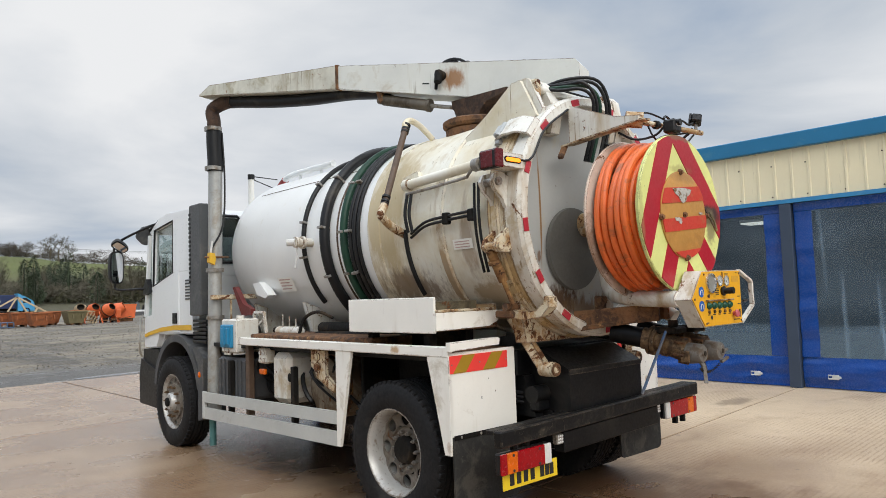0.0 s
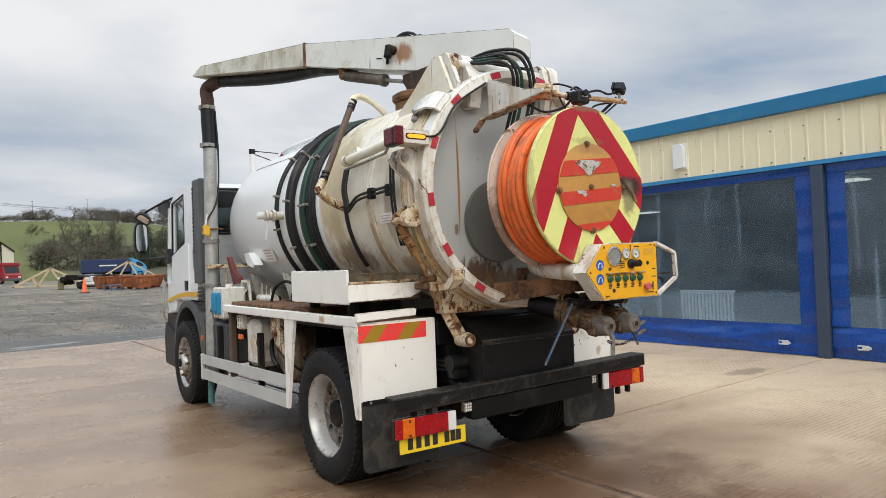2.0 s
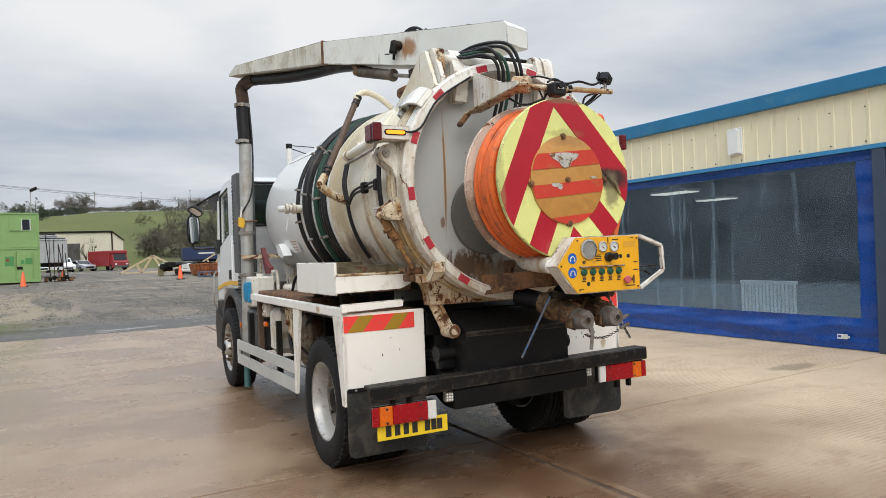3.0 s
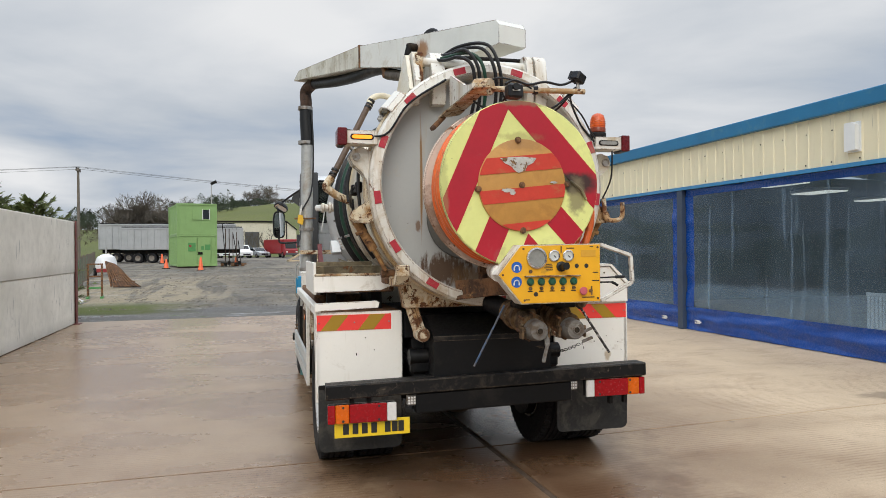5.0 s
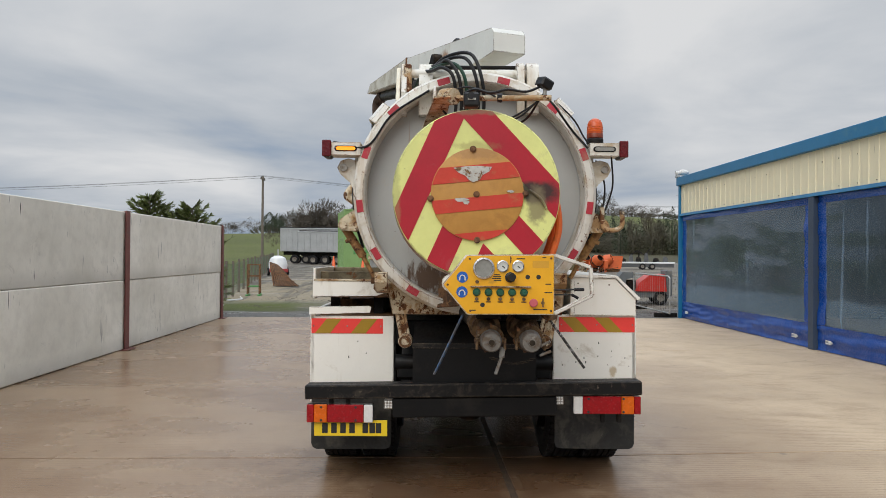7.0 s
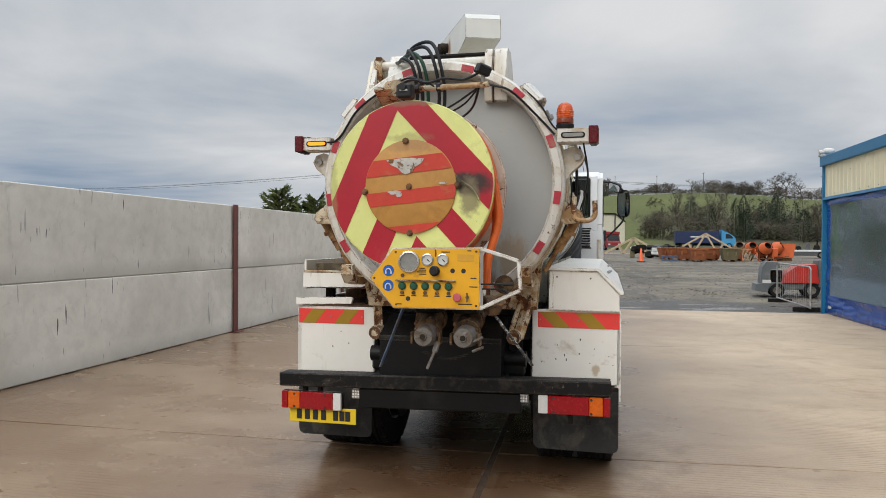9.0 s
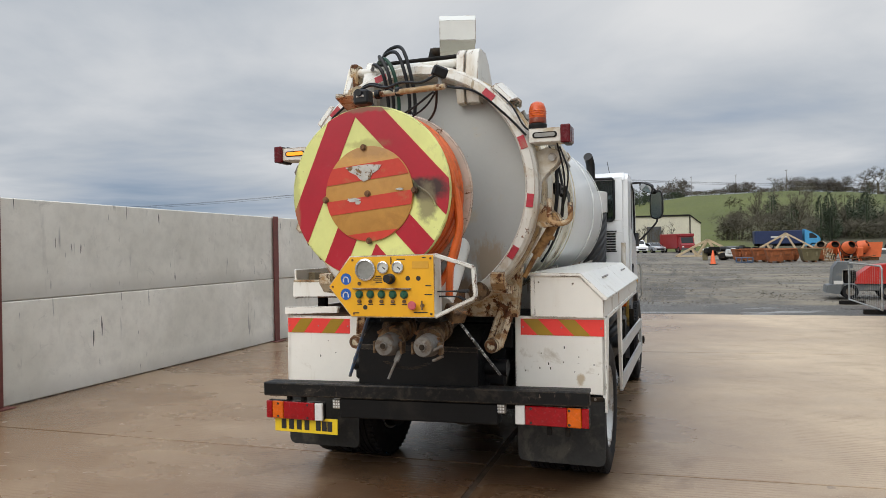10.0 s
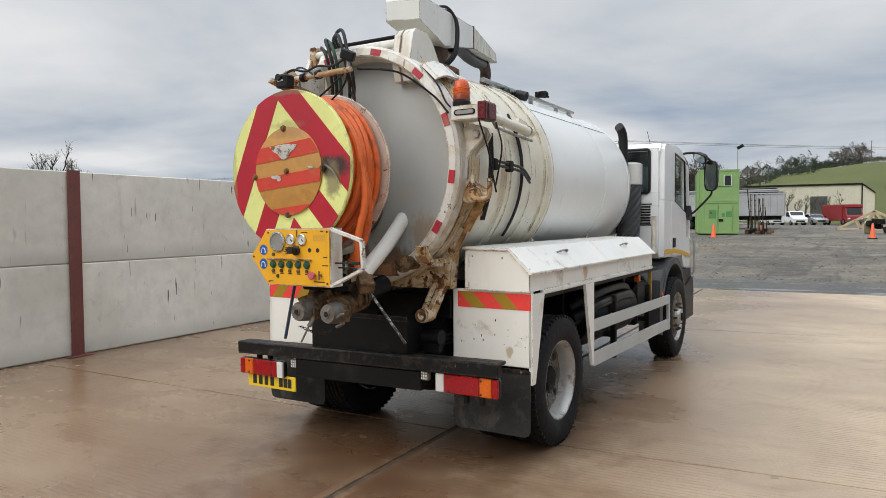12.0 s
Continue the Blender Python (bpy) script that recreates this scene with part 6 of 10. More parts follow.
part("flaked_patch", flat_piece([(-0.15, 0.165), (-0.07, 0.175), (0.0, 0.178), (0.09, 0.172), (0.075, 0.145), (0.03, 0.12), (0.015, 0.09), (-0.03, 0.075), (-0.06, 0.095), (-0.075, 0.115), (-0.12, 0.135)], DY - 0.0155, 0.003, -0.035, 2.05), disc_bare, reel, "bare flaked patch")
for cx, cz, rx, rz in ((-0.10, -0.035, 0.05, 0.014), (-0.07, -0.05, 0.02, 0.016), (0.21, 0.02, 0.03, 0.008)):
    part("flaked_patch", flat_piece(torn(cx, cz, rx, rz), DY - 0.0155, 0.003, -0.035, 2.05), disc_bare, reel)
for x, z in ((-0.305, -0.03), (0.315, 0.01), (-0.03, 0.295), (-0.005, 0.0), (0.0, -0.298)):
    part("bolt", Geo().cyl((-0.035 + x * 0.96, DY + 0.001, 2.05 + z * 0.96), (-0.035 + x * 0.96, DY - 0.026, 2.05 + z * 0.96), 0.014, n=6).cyl((-0.035 + x * 0.96, DY + 0.0, 2.05 + z * 0.96), (-0.035 + x * 0.96, DY - 0.014, 2.05 + z * 0.96), 0.021, n=10), rusty, reel)
part("strap_end", Geo().tube(spline([(0.29, DY - 0.012, 2.08), (0.36, DY - 0.012, 2.03), (0.40, DY - 0.01, 1.96)], 5), 0.008, 6), reflect_yellow, reel)

# reel support pipe and the rusty beam below
part("reel_pipe", Geo().tube(spline([(0.02, -0.36, 1.86), (0.02, -0.37, 1.66), (0.01, -0.40, 1.57), (-0.03, -0.48, 1.525), (-0.12, -0.72, 1.505), (-0.20, -1.06, 1.495)], 6), 0.055, 16), white_worn, truck, "white pipe carrying the control panel")
part("reel_pipe", Geo().tube(spline([(0.29, -0.15, 1.75), (0.295, -0.22, 1.69), (0.31, -0.42, 1.54), (0.325, -0.62, 1.42), (0.33, -0.72, 1.355)], 6), 0.054, 18), white, truck, "white curved discharge pipe")
part("rear_beam", join(arm((-0.24, -0.26, 1.365), (0.02, -0.78, 1.405), 0.08, 0.12), arm((-0.24, -0.30, 1.30), (-0.02, -0.62, 1.35), 0.12, 0.03), arm((0.34, -0.30, 1.37), (0.22, -0.72, 1.40), 0.06, 0.10)), rusty, truck, "heavily rusted beam under the door")
part("beam_lug", join(Geo().box(-0.12, -0.07, -0.42, -0.34, 1.42, 1.53, 0.012), Geo().cyl((-0.13, -0.39, 1.50), (-0.06, -0.39, 1.50), 0.03, n=12)), rusty, truck)
part("valve_boss", Geo().cyl((0.47, -0.28, 1.42), (0.47, -0.42, 1.42), 0.050, n=18).cyl((0.47, -0.42, 1.42), (0.47, -0.45, 1.42), 0.064, n=20).cyl((0.47, -0.45, 1.42), (0.47, -0.475, 1.42), 0.02, n=6), brassy, truck, "capped drain boss")

# control panel
CY = -1.17
PANEL = [(-0.10, 1.665), (0.425, 1.672), (0.425, 1.318), (-0.095, 1.315), (-0.242, 1.49)]
panel = part("control_panel", Geo().prism(PANEL, "y", CY, CY + 0.006), yellow_panel, truck, "yellow control panel with dials and switches")
part("panel_box", Geo().prism([(-0.106, 1.672), (0.43, 1.679), (0.43, 1.311), (-0.10, 1.308), (-0.25, 1.49)], "y", CY + 0.008, CY + 0.12), white_worn, panel, "white panel housing")
frame_pts = [(0.43, CY + 0.01, 1.672), (0.655, CY + 0.03, 1.60), (0.665, CY + 0.03, 1.43), (0.43, CY + 0.01, 1.318)]
part("guard", join(*[arm(a, b, 0.03, 0.022, 0.003) for a, b in zip(frame_pts, frame_pts[1:])]), white_worn, panel, "white bar guard beside the panel")
part("panel_lever", join(Geo().cyl((0.43, CY + 0.05, 1.46), (0.60, CY + 0.05, 1.464), 0.005, n=8), Geo().cyl((0.56, CY + 0.05, 1.463), (0.62, CY + 0.05, 1.464), 0.010, n=10)), hose_black, panel, "black side lever")
part("panel_lever", join(Geo().cyl((0.43, CY + 0.08, 1.43), (0.56, CY + 0.08, 1.43), 0.005, n=8), Geo().cyl((0.55, CY + 0.08, 1.43), (0.59, CY + 0.08, 1.408), 0.009, n=10)), hose_black, panel)


def dial(x, z, r, face, nm):
    d = part(nm, Geo().lathe([(r * 0.8, CY - 0.004), (r * 0.84, CY - 0.014), (r, CY - 0.012), (r * 1.02, CY - 0.001)], (x, 0, z), (0, 1, 0), 28), chrome, panel, "bright metal dial ring")
    part("dial_face", Geo().lathe([(0, CY - 0.006), (r * 0.82, CY - 0.006), (r * 0.82, CY - 0.001)], (x, 0, z), (0, 1, 0), 28), face, d)
    if face is dial_face:
        part("needle", Geo().box(x - 0.003, x + 0.018, CY - 0.008, CY - 0.0065, z - 0.003, z + 0.003, 0.0005, Matrix.Translation((x, 0, z)) @ Matrix.Rotation(radians(40), 4, "Y") @ Matrix.Translation((-x, 0, -z))), ink, d)


dial(0.0, 1.591, 0.065, dial_dark, "gauge")
dial(0.114, 1.604, 0.036, dial_face, "gauge")
dial(0.208, 1.604, 0.036, dial_face, "gauge")
for x, z in ((-0.129, 1.536), (-0.131, 1.446)):
    part("safety_sign", Geo().cyl((x, CY - 0.002, z), (x, CY - 0.0002, z), 0.034, n=28), blue_mark, panel, "round blue safety sign")
    part("sign_symbol", Geo().tube([(x + 0.016 * math.cos(a), CY - 0.0035, z - 0.006 + 0.018 * math.sin(a)) for a in [math.pi * i / 8 for i in range(9)]], 0.0035, 5).box(x - 0.021, x - 0.012, CY - 0.004, CY - 0.002, z - 0.020, z - 0.002, 0.001).box(x + 0.012, x + 0.021, CY - 0.004, CY - 0.002, z - 0.020, z - 0.002, 0.001), label_paper, panel)
for i in range(5):
    x = -0.042 + i * 0.0715
    b = part("push_button", Geo().lathe([(0, CY - 0.022), (0.016, CY - 0.020), (0.019, CY - 0.012), (0.024, CY - 0.008), (0.024, CY - 0.001)], (x, 0, 1.445), (0, 1, 0), 18), green_button, panel, "dark green push button")
    part("indicator", Geo().cyl((x, CY - 0.010, 1.405), (x, CY - 0.0005, 1.405), 0.011, n=12), brassy, panel)
    part("caption_bar", Geo().box(x - 0.016, x + 0.016, CY - 0.0015, CY - 0.0002, 1.384, 1.390, 0.0003), ink, panel)
part("stop_button", Geo().lathe([(0, CY - 0.035), (0.022, CY - 0.034), (0.026, CY - 0.028), (0.024, CY - 0.02), (0.014, CY - 0.018), (0.014, CY - 0.001)], (0.300, 0, 1.384), (0, 1, 0), 20), pink_button, panel, "faded red stop button")
part("shelf_bar", Geo().box(-0.08, 0.287, CY - 0.020, CY - 0.001, 1.475, 1.484, 0.003), rusty_white, panel)
part("joystick", join(Geo().lathe([(0.03, CY - 0.001), (0.032, CY - 0.015), (0.02, CY - 0.02)], (0.160, 0, 1.537), (0, 1, 0), 18), Geo().cyl((0.160, CY - 0.015, 1.537), (0.166, CY - 0.075, 1.541), 0.020, 0.023, n=16)), hose_black, panel, "black rotary knob")
for x, z in ((0.267, 1.539), (0.333, 1.539), (-0.006, 1.369)):
    part("hole", Geo().cyl((x, CY - 0.001, z), (x, CY - 0.0002, z), 0.014, n=16), ink, panel)
for x, z, w in ((0.082, 1.552, 0.018), (0.082, 1.541, 0.024), (0.078, 1.530, 0.028), (0.085, 1.517, 0.022), (0.393, 1.497, 0.018), (0.393, 1.446, 0.024), (0.368, 1.658, 0.012), (-0.06, 1.336, 0.014), (0.344, 1.343, 0.042), (0.225, 1.650, 0.026), (0.165, 1.650, 0.003), (0.165, 1.640, 0.003)):
    part("caption_bar", Geo().box(x - w, x + w, CY - 0.0015, CY - 0.0002, z - 0.003, z + 0.003, 0.0003), ink, panel)
part("faded_plate", Geo().box(0.296, 0.396, CY - 0.0015, CY - 0.0003, 1.596, 1.637, 0.0003), material("faded_yellow_plate", (0.66, 0.34, 0.03), 0.5), panel)
part("toggle", Geo().cyl((0.358, CY - 0.001, 1.384), (0.358, CY - 0.018, 1.384), 0.010, n=10).box(0.354, 0.362, CY - 0.024, CY - 0.014, 1.358, 1.412, 0.003), brassy, panel, "rusty toggle lever")
part("rust_peg", Geo().box(0.160, 0.166, CY - 0.006, CY - 0.0005, 1.622, 1.664, 0.002), rusty, panel)
part("indicator", Geo().cyl((-0.040, CY - 0.008, 1.509), (-0.040, CY - 0.0005, 1.509), 0.011, n=12), brassy, panel)
for x, z in PANEL:
    px, pz = x + (0.16 - x) * 0.06, z + (1.49 - z) * 0.10
    part("screw", Geo().cyl((px, CY - 0.004, pz), (px, CY - 0.0003, pz), 0.007, n=8), rusty, panel)

# suction valves under the panel
for vx, k in ((0.06, 0), (0.31, 1)):
    v = part("suction_valve", join(Geo().cyl((vx - 0.06 * (1 - k) - 0.01, -0.66, 1.20), (vx - 0.02, -0.80, 1.17), 0.075, n=20), Geo().cyl((vx - 0.02, -0.78, 1.17), (vx, -0.94, 1.113), 0.075, n=22), Geo().cyl((vx - 0.02, -0.80, 1.17), (vx - 0.018, -0.83, 1.165), 0.095, n=22), Geo().cyl((vx - 0.004, -0.92, 1.117), (vx, -0.95, 1.111), 0.088, n=22)), brassy, truck, "corroded suction valve")
    v.location = (0, 0, 0.028)
    part("valve_tail", Geo().cyl((vx - 0.12 * (1 - k), -0.45, 1.24), (vx - 0.055 * (1 - k) - 0.01, -0.67, 1.198), 0.070, n=20), black, v)
    part("coupling_cap", Geo().lathe([(0.0, -1.075), (0.022, -1.075), (0.027, -1.066), (0.056, -1.063), (0.063, -1.05), (0.073, -0.95), (0.073, -0.94)], (vx, 0, 1.10), (0, 1, 0.0), 26), cast_grey, v, "grey blanking cap")
    part("valve_flange", Geo().cyl((vx - 0.03, -0.70, 1.185), (vx - 0.028, -0.725, 1.18), 0.102, n=24).cyl((vx - 0.03, -0.735, 1.18), (vx - 0.028, -0.76, 1.175), 0.102, n=24), brassy, v)
    for a in range(6):
        bx, bz = vx - 0.015 + 0.082 * math.cos(a * 1.047 + 0.3), 1.133 + 0.082 * math.sin(a * 1.047 + 0.3)
        part("flange_bolt", Geo().cyl((bx, -0.97, bz - 0.02), (bx, -0.90, bz - 0.01), 0.010, n=6), rusty, v)
    part("valve_bonnet", Geo().box(vx - 0.09, vx + 0.07, -0.92, -0.76, 1.23, 1.275, 0.01).cyl((vx - 0.01, -0.86, 1.27), (vx - 0.01, -0.86, 1.32), 0.035, n=12), dark, v)
    for sx in (-1, 1):
        part("cam_ear", Geo().cyl((vx + sx * 0.066, -0.98, 1.105), (vx + sx * 0.094, -0.98, 1.095), 0.018, n=10).box(vx + sx * 0.088 - 0.008, vx + sx * 0.088 + 0.008, -1.01, -0.95, 1.045, 1.12, 0.004), brassy, v)
    part("cap_recess", Geo().lathe([(0.0, -1.079), (0.014, -1.079), (0.018, -1.076)], (vx, 0, 1.10), (0, 1, 0.0), 12), dark, v)
part("cap_lever", join(arm((0.135, -0.99, 1.09), (0.125, -1.03, 1.03), 0.035, 0.018), arm((0.125, -1.03, 1.035), (0.085, -1.06, 0.93), 0.024, 0.012)), cast_grey, truck, "grey cam lever")
part("cap_lever", join(arm((0.36, -1.03, 1.10), (0.425, -1.05, 1.135), 0.03, 0.016), arm((0.365, -1.03, 1.045), (0.43, -1.05, 1.075), 0.03, 0.016)), cast_grey, truck)
part("valve_lever", arm((-0.115, -0.90, 1.285), (-0.297, -0.81, 0.885), 0.022, 0.012), blue_paint, truck, "worn blue valve lever")
part("valve_rod", Geo().cyl((0.448, -0.81, 1.265), (0.70, -0.752, 0.925), 0.009, n=10).cyl((0.42, -0.82, 1.28), (0.46, -0.81, 1.255), 0.022, n=12), material("flaked_black_rod", (0.03, 0.028, 0.026), 0.5, var=0.2, rust=(0.66, 0.65, 0.62), rust_at=0.52, rust_scale=30), truck, "paint-flaked steel lever rod")
part("spout", arm((0.40, -0.80, 1.34), (0.48, -0.86, 1.28), 0.10, 0.08), brassy, truck)
ch = spline([(0.06, -1.04, 1.03), (0.14, -1.02, 1.00), (0.24, -1.02, 0.995), (0.34, -1.03, 1.03)], 7)
for i, p in enumerate(ch):
    d = 0.010
    ang = [2 * math.pi * j / 8 for j in range(8)]
    o = (0, 0, 1) if i % 2 else (0, 1, 0)
    part("chain_link", Geo().tube([p + Vector((d * 1.3 * math.cos(a), d * 0.8 * math.sin(a) * o[1], d * 0.8 * math.sin(a) * o[2])) for a in ang], 0.0022, 5, closed=True), dark, truck)

# ---- rear panels, deck edges and boxes ----
for s in (-1, 1):
    px = s * 0.93
    back = part("rear_panel", Geo().box(s * 0.615, s * 1.255, 0.0, 0.03, 0.66 + 0.015 * s, 1.205 + 0.012 * s, 0.006), white, truck, "white rear corner panel")
    # tapering side wing ahead of the rear panel
    part("side_wing", Geo().prism([(0.0, 1.195), (0.22, 1.195), (0.06, 0.548 + 0.010 * s), (0.0, 0.548 + 0.010 * s)], "x", s * 1.23, s * 1.2575), white, truck)
    strip = part("marker_board", Geo().box(s * 0.70 if s < 0 else 0.66, s * 1.25 if s < 0 else 1.245, -0.004, -0.0005, 1.071 + 0.012 * s, 1.186 + 0.012 * s, 0.001), strip_red, back, "red marker board with gold diagonal stripes")
    x0 = -1.25 if s < 0 else 0.66
    wd = 0.55 if s < 0 else 0.585
    for i in range(2):
        a = x0 + wd * (0.05 + 0.50 * i) if s < 0 else x0 + wd * (0.02 + 0.44 * i)
        sl = 0.09 if s < 0 else -0.11
        b0 = a if s < 0 else a + 0.11
        part("gold_stripe", Geo().prism([(b0, 1.072 + 0.012 * s), (b0 + 0.115, 1.072 + 0.012 * s), (b0 + 0.115 + sl, 1.185 + 0.012 * s), (b0 + sl, 1.185 + 0.012 * s)], "y", -0.0055, -0.0042), strip_gold, back)
    for fx in (0.03, 0.5, 0.97):
        part("rivet", Geo().ball((x0 + wd * fx, -0.006, 1.128 + 0.012 * s), 0.006, 0.003, 0.006, 8, 5), steel, back)
    random.seed(30 + s)
    for i in range(3 if s < 0 else 11):
        part("scratch", Geo().box(*(lambda x, z: (x, x + 0.007, -0.0008, 0.0005, z, z + random.uniform(0.005, 0.02)))(s * random.uniform(0.68, 1.2), random.uniform(0.8, 1.0)), 0.0002), dark, back)
    # mudflaps
    part("mudflap", Geo().prism([(s * x, z + (0.0 if z > 0.6 else -0.028 + 0.006 * s)) for x, z in ((0.63, 0.655), (0.63, 0.25), (0.642, 0.222), (0.67, 0.21), (1.20, 0.206), (1.23, 0.22), (1.243, 0.25), (1.243, 0.655))], "y", -0.012, 0.002), flap_rubber, truck, "dusty dark rubber mudflap")
    part("flap_strip", Geo().box(s * 0.63, s * 1.24, -0.020, -0.0125, 0.635, 0.665, 0.002), dark, truck)
    for bx in (0.80, 1.0, 1.18):
        part("bolt", Geo().ball((s * bx, -0.021, 0.650), 0.010, 0.005, 0.010, 8, 5), steel, truck)
    # pillar ahead of the rear wheel and the side guard rails
    foot = 0.43 if s < 0 else 0.475
    part("side_pillar", Geo().prism([(1.09, 1.185), (1.30, 1.185), (1.305, foot), (1.262, foot)], "x", s * 1.23, s * 1.255), white, truck)
    yend = 3.76 if s < 0 else 3.99
    for z0, z1 in (((0.595, 0.695), (0.428, 0.54)) if s < 0 else ((0.755, 0.855), (0.455, 0.572))):
        part("side_rail", Geo().prism([(1.305, z0), (1.305, z1), (yend - 0.03, z1 - 0.040), (yend - 0.03, z0 - 0.040)], "x", s * 1.228, s * 1.252), rail_grey, truck, "grey side guard rail")
    zlo, zhi = (0.383, 0.662) if s < 0 else (0.405, 0.818)
    part("rail_end", Geo().box(s * 1.222, s * 1.257, yend - 0.028, yend + 0.02, zlo, zhi, 0.006), rail_grey, truck)
    for y in (2.0, 3.2):
        part("rail_stay", Geo().box(s * 0.6, s * 1.222, y, y + 0.05, 0.60, 0.65, 0.005), dark, truck)
        part("rail_stay", Geo().box(s * 1.17, s * 1.222, y, y + 0.05, 0.40, 1.0, 0.005), dark, truck)

# deck frame on the pipe side
part("deck_edge", Geo().box(-1.262, -1.215, 0.0, 2.92, 1.165, 1.235, 0.006), white, truck, "white deck edge beam")
part("deck_edge_rear", Geo().prism([(-1.265, 1.205), (-0.80, 1.222), (-0.79, 1.262), (-0.81, 1.272), (-1.265, 1.262)], "y", -0.025, 0.012), white, truck)
part("deck_plate", Geo().box(-1.214, -0.62, 0.02, 2.92, 1.17, 1.19, 0.004), rusty, truck, "rust-scaled deck plate")
part("deck_scale", Geo().box(-1.208, -0.72, 0.9, 2.80, 1.19, 1.268, 0.012), rusty, truck)
part("deck_edge_front", Geo().box(-1.257, -0.6, 2.922, 2.96, 1.165, 1.235, 0.006), white_worn, truck)
tray_crud = material("mud_caked_tray_paint", (0.20, 0.165, 0.10), 0.85, var=0.3, scale=7, dirt=(0.075, 0.058, 0.035), dirt_at=0.50, dirt_scale=6, rust=RUST, rust_at=0.58, streak=(0.32, 0.25, 0.14), streak_at=0.52, bump=0.2)
tray = part("hose_tray", Geo().box(-1.262, -1.242, 0.12, 1.10, 1.318, 1.56, 0.008), white, truck, "white hose tray with rusted lip")
part("tray_rear", Geo().prism([(-1.262, 1.335), (-0.76, 1.345), (-0.68, 1.375), (-0.62, 1.44), (-0.62, 1.455), (-1.262, 1.455)], "y", 0.10, 0.1185), white, tray)
part("tray_floor", Geo().box(-1.241, -0.66, 0.12, 1.10, 1.33, 1.345, 0.003), rusty, tray)
part("tray_lip", Geo().box(-1.255, -0.70, 0.095, 0.13, 1.4565, 1.475, 0.006), rusty_white, tray, "rusted tray lip")
part("tray_back", Geo().box(-0.68, -0.655, 0.12, 1.10, 1.34, 1.50, 0.004), rusty_white, tray)
part("tray_inner_end", Geo().box(-1.235, -0.68, 0.30, 0.32, 1.345, 1.53, 0.004), tray_crud, tray)
part("tray_front", Geo().box(-1.241, -0.68, 1.08, 1.10, 1.345, 1.55, 0.004), tray_crud, tray)
part("tray_leg", Geo().box(-1.15, -1.08, 0.3, 0.36, 1.19, 1.33, 0.004).box(-1.15, -1.08, 0.95, 1.01, 1.19, 1.33, 0.004).box(-0.8, -0.72, 0.3, 1.06, 1.19, 1.33, 0.004), dark, tray)

# locker with a sloping lid on the other side
locker = part("side_locker", Geo().prism([(0.74, 1.215), (1.248, 1.215), (1.248, 1.335), (1.085, 1.50), (0.74, 1.505)], "y", -0.03, 3.21), white, truck, "long white side locker with sloping lids")
for y0, y1 in ((-0.045, 1.63), (1.637, 3.225)):
    lid = part("locker_lid", Geo().prism([(0.725, 1.508), (1.088, 1.503), (1.252, 1.337), (1.275, 1.338), (1.275, 1.352), (1.098, 1.522), (0.725, 1.527)], "y", y0, y1), white, locker, "white folded locker lid")
    part("lid_handle", Geo().tube(spline([(1.16, (y0 + y1) / 2 - 0.10, 1.462), (1.185, (y0 + y1) / 2 - 0.06, 1.475), (1.185, (y0 + y1) / 2 + 0.06, 1.475), (1.16, (y0 + y1) / 2 + 0.10, 1.462)], 4), 0.008, 8), steel, locker)
part("locker_skirt", Geo().box(1.226, 1.254, 0.20, 3.22, 1.178, 1.2135, 0.006), white, locker)
part("locker_trim", Geo().box(0.742, 0.775, -0.042, -0.0305, 1.23, 1.50, 0.003), white, locker)
for i in (0, 3):
    part("bolt_head", Geo().ball((0.80 + 0.08 * i, -0.032, 1.46 - 0.01 * (i % 2)), 0.007, 0.004, 0.007, 8, 5), steel, locker)

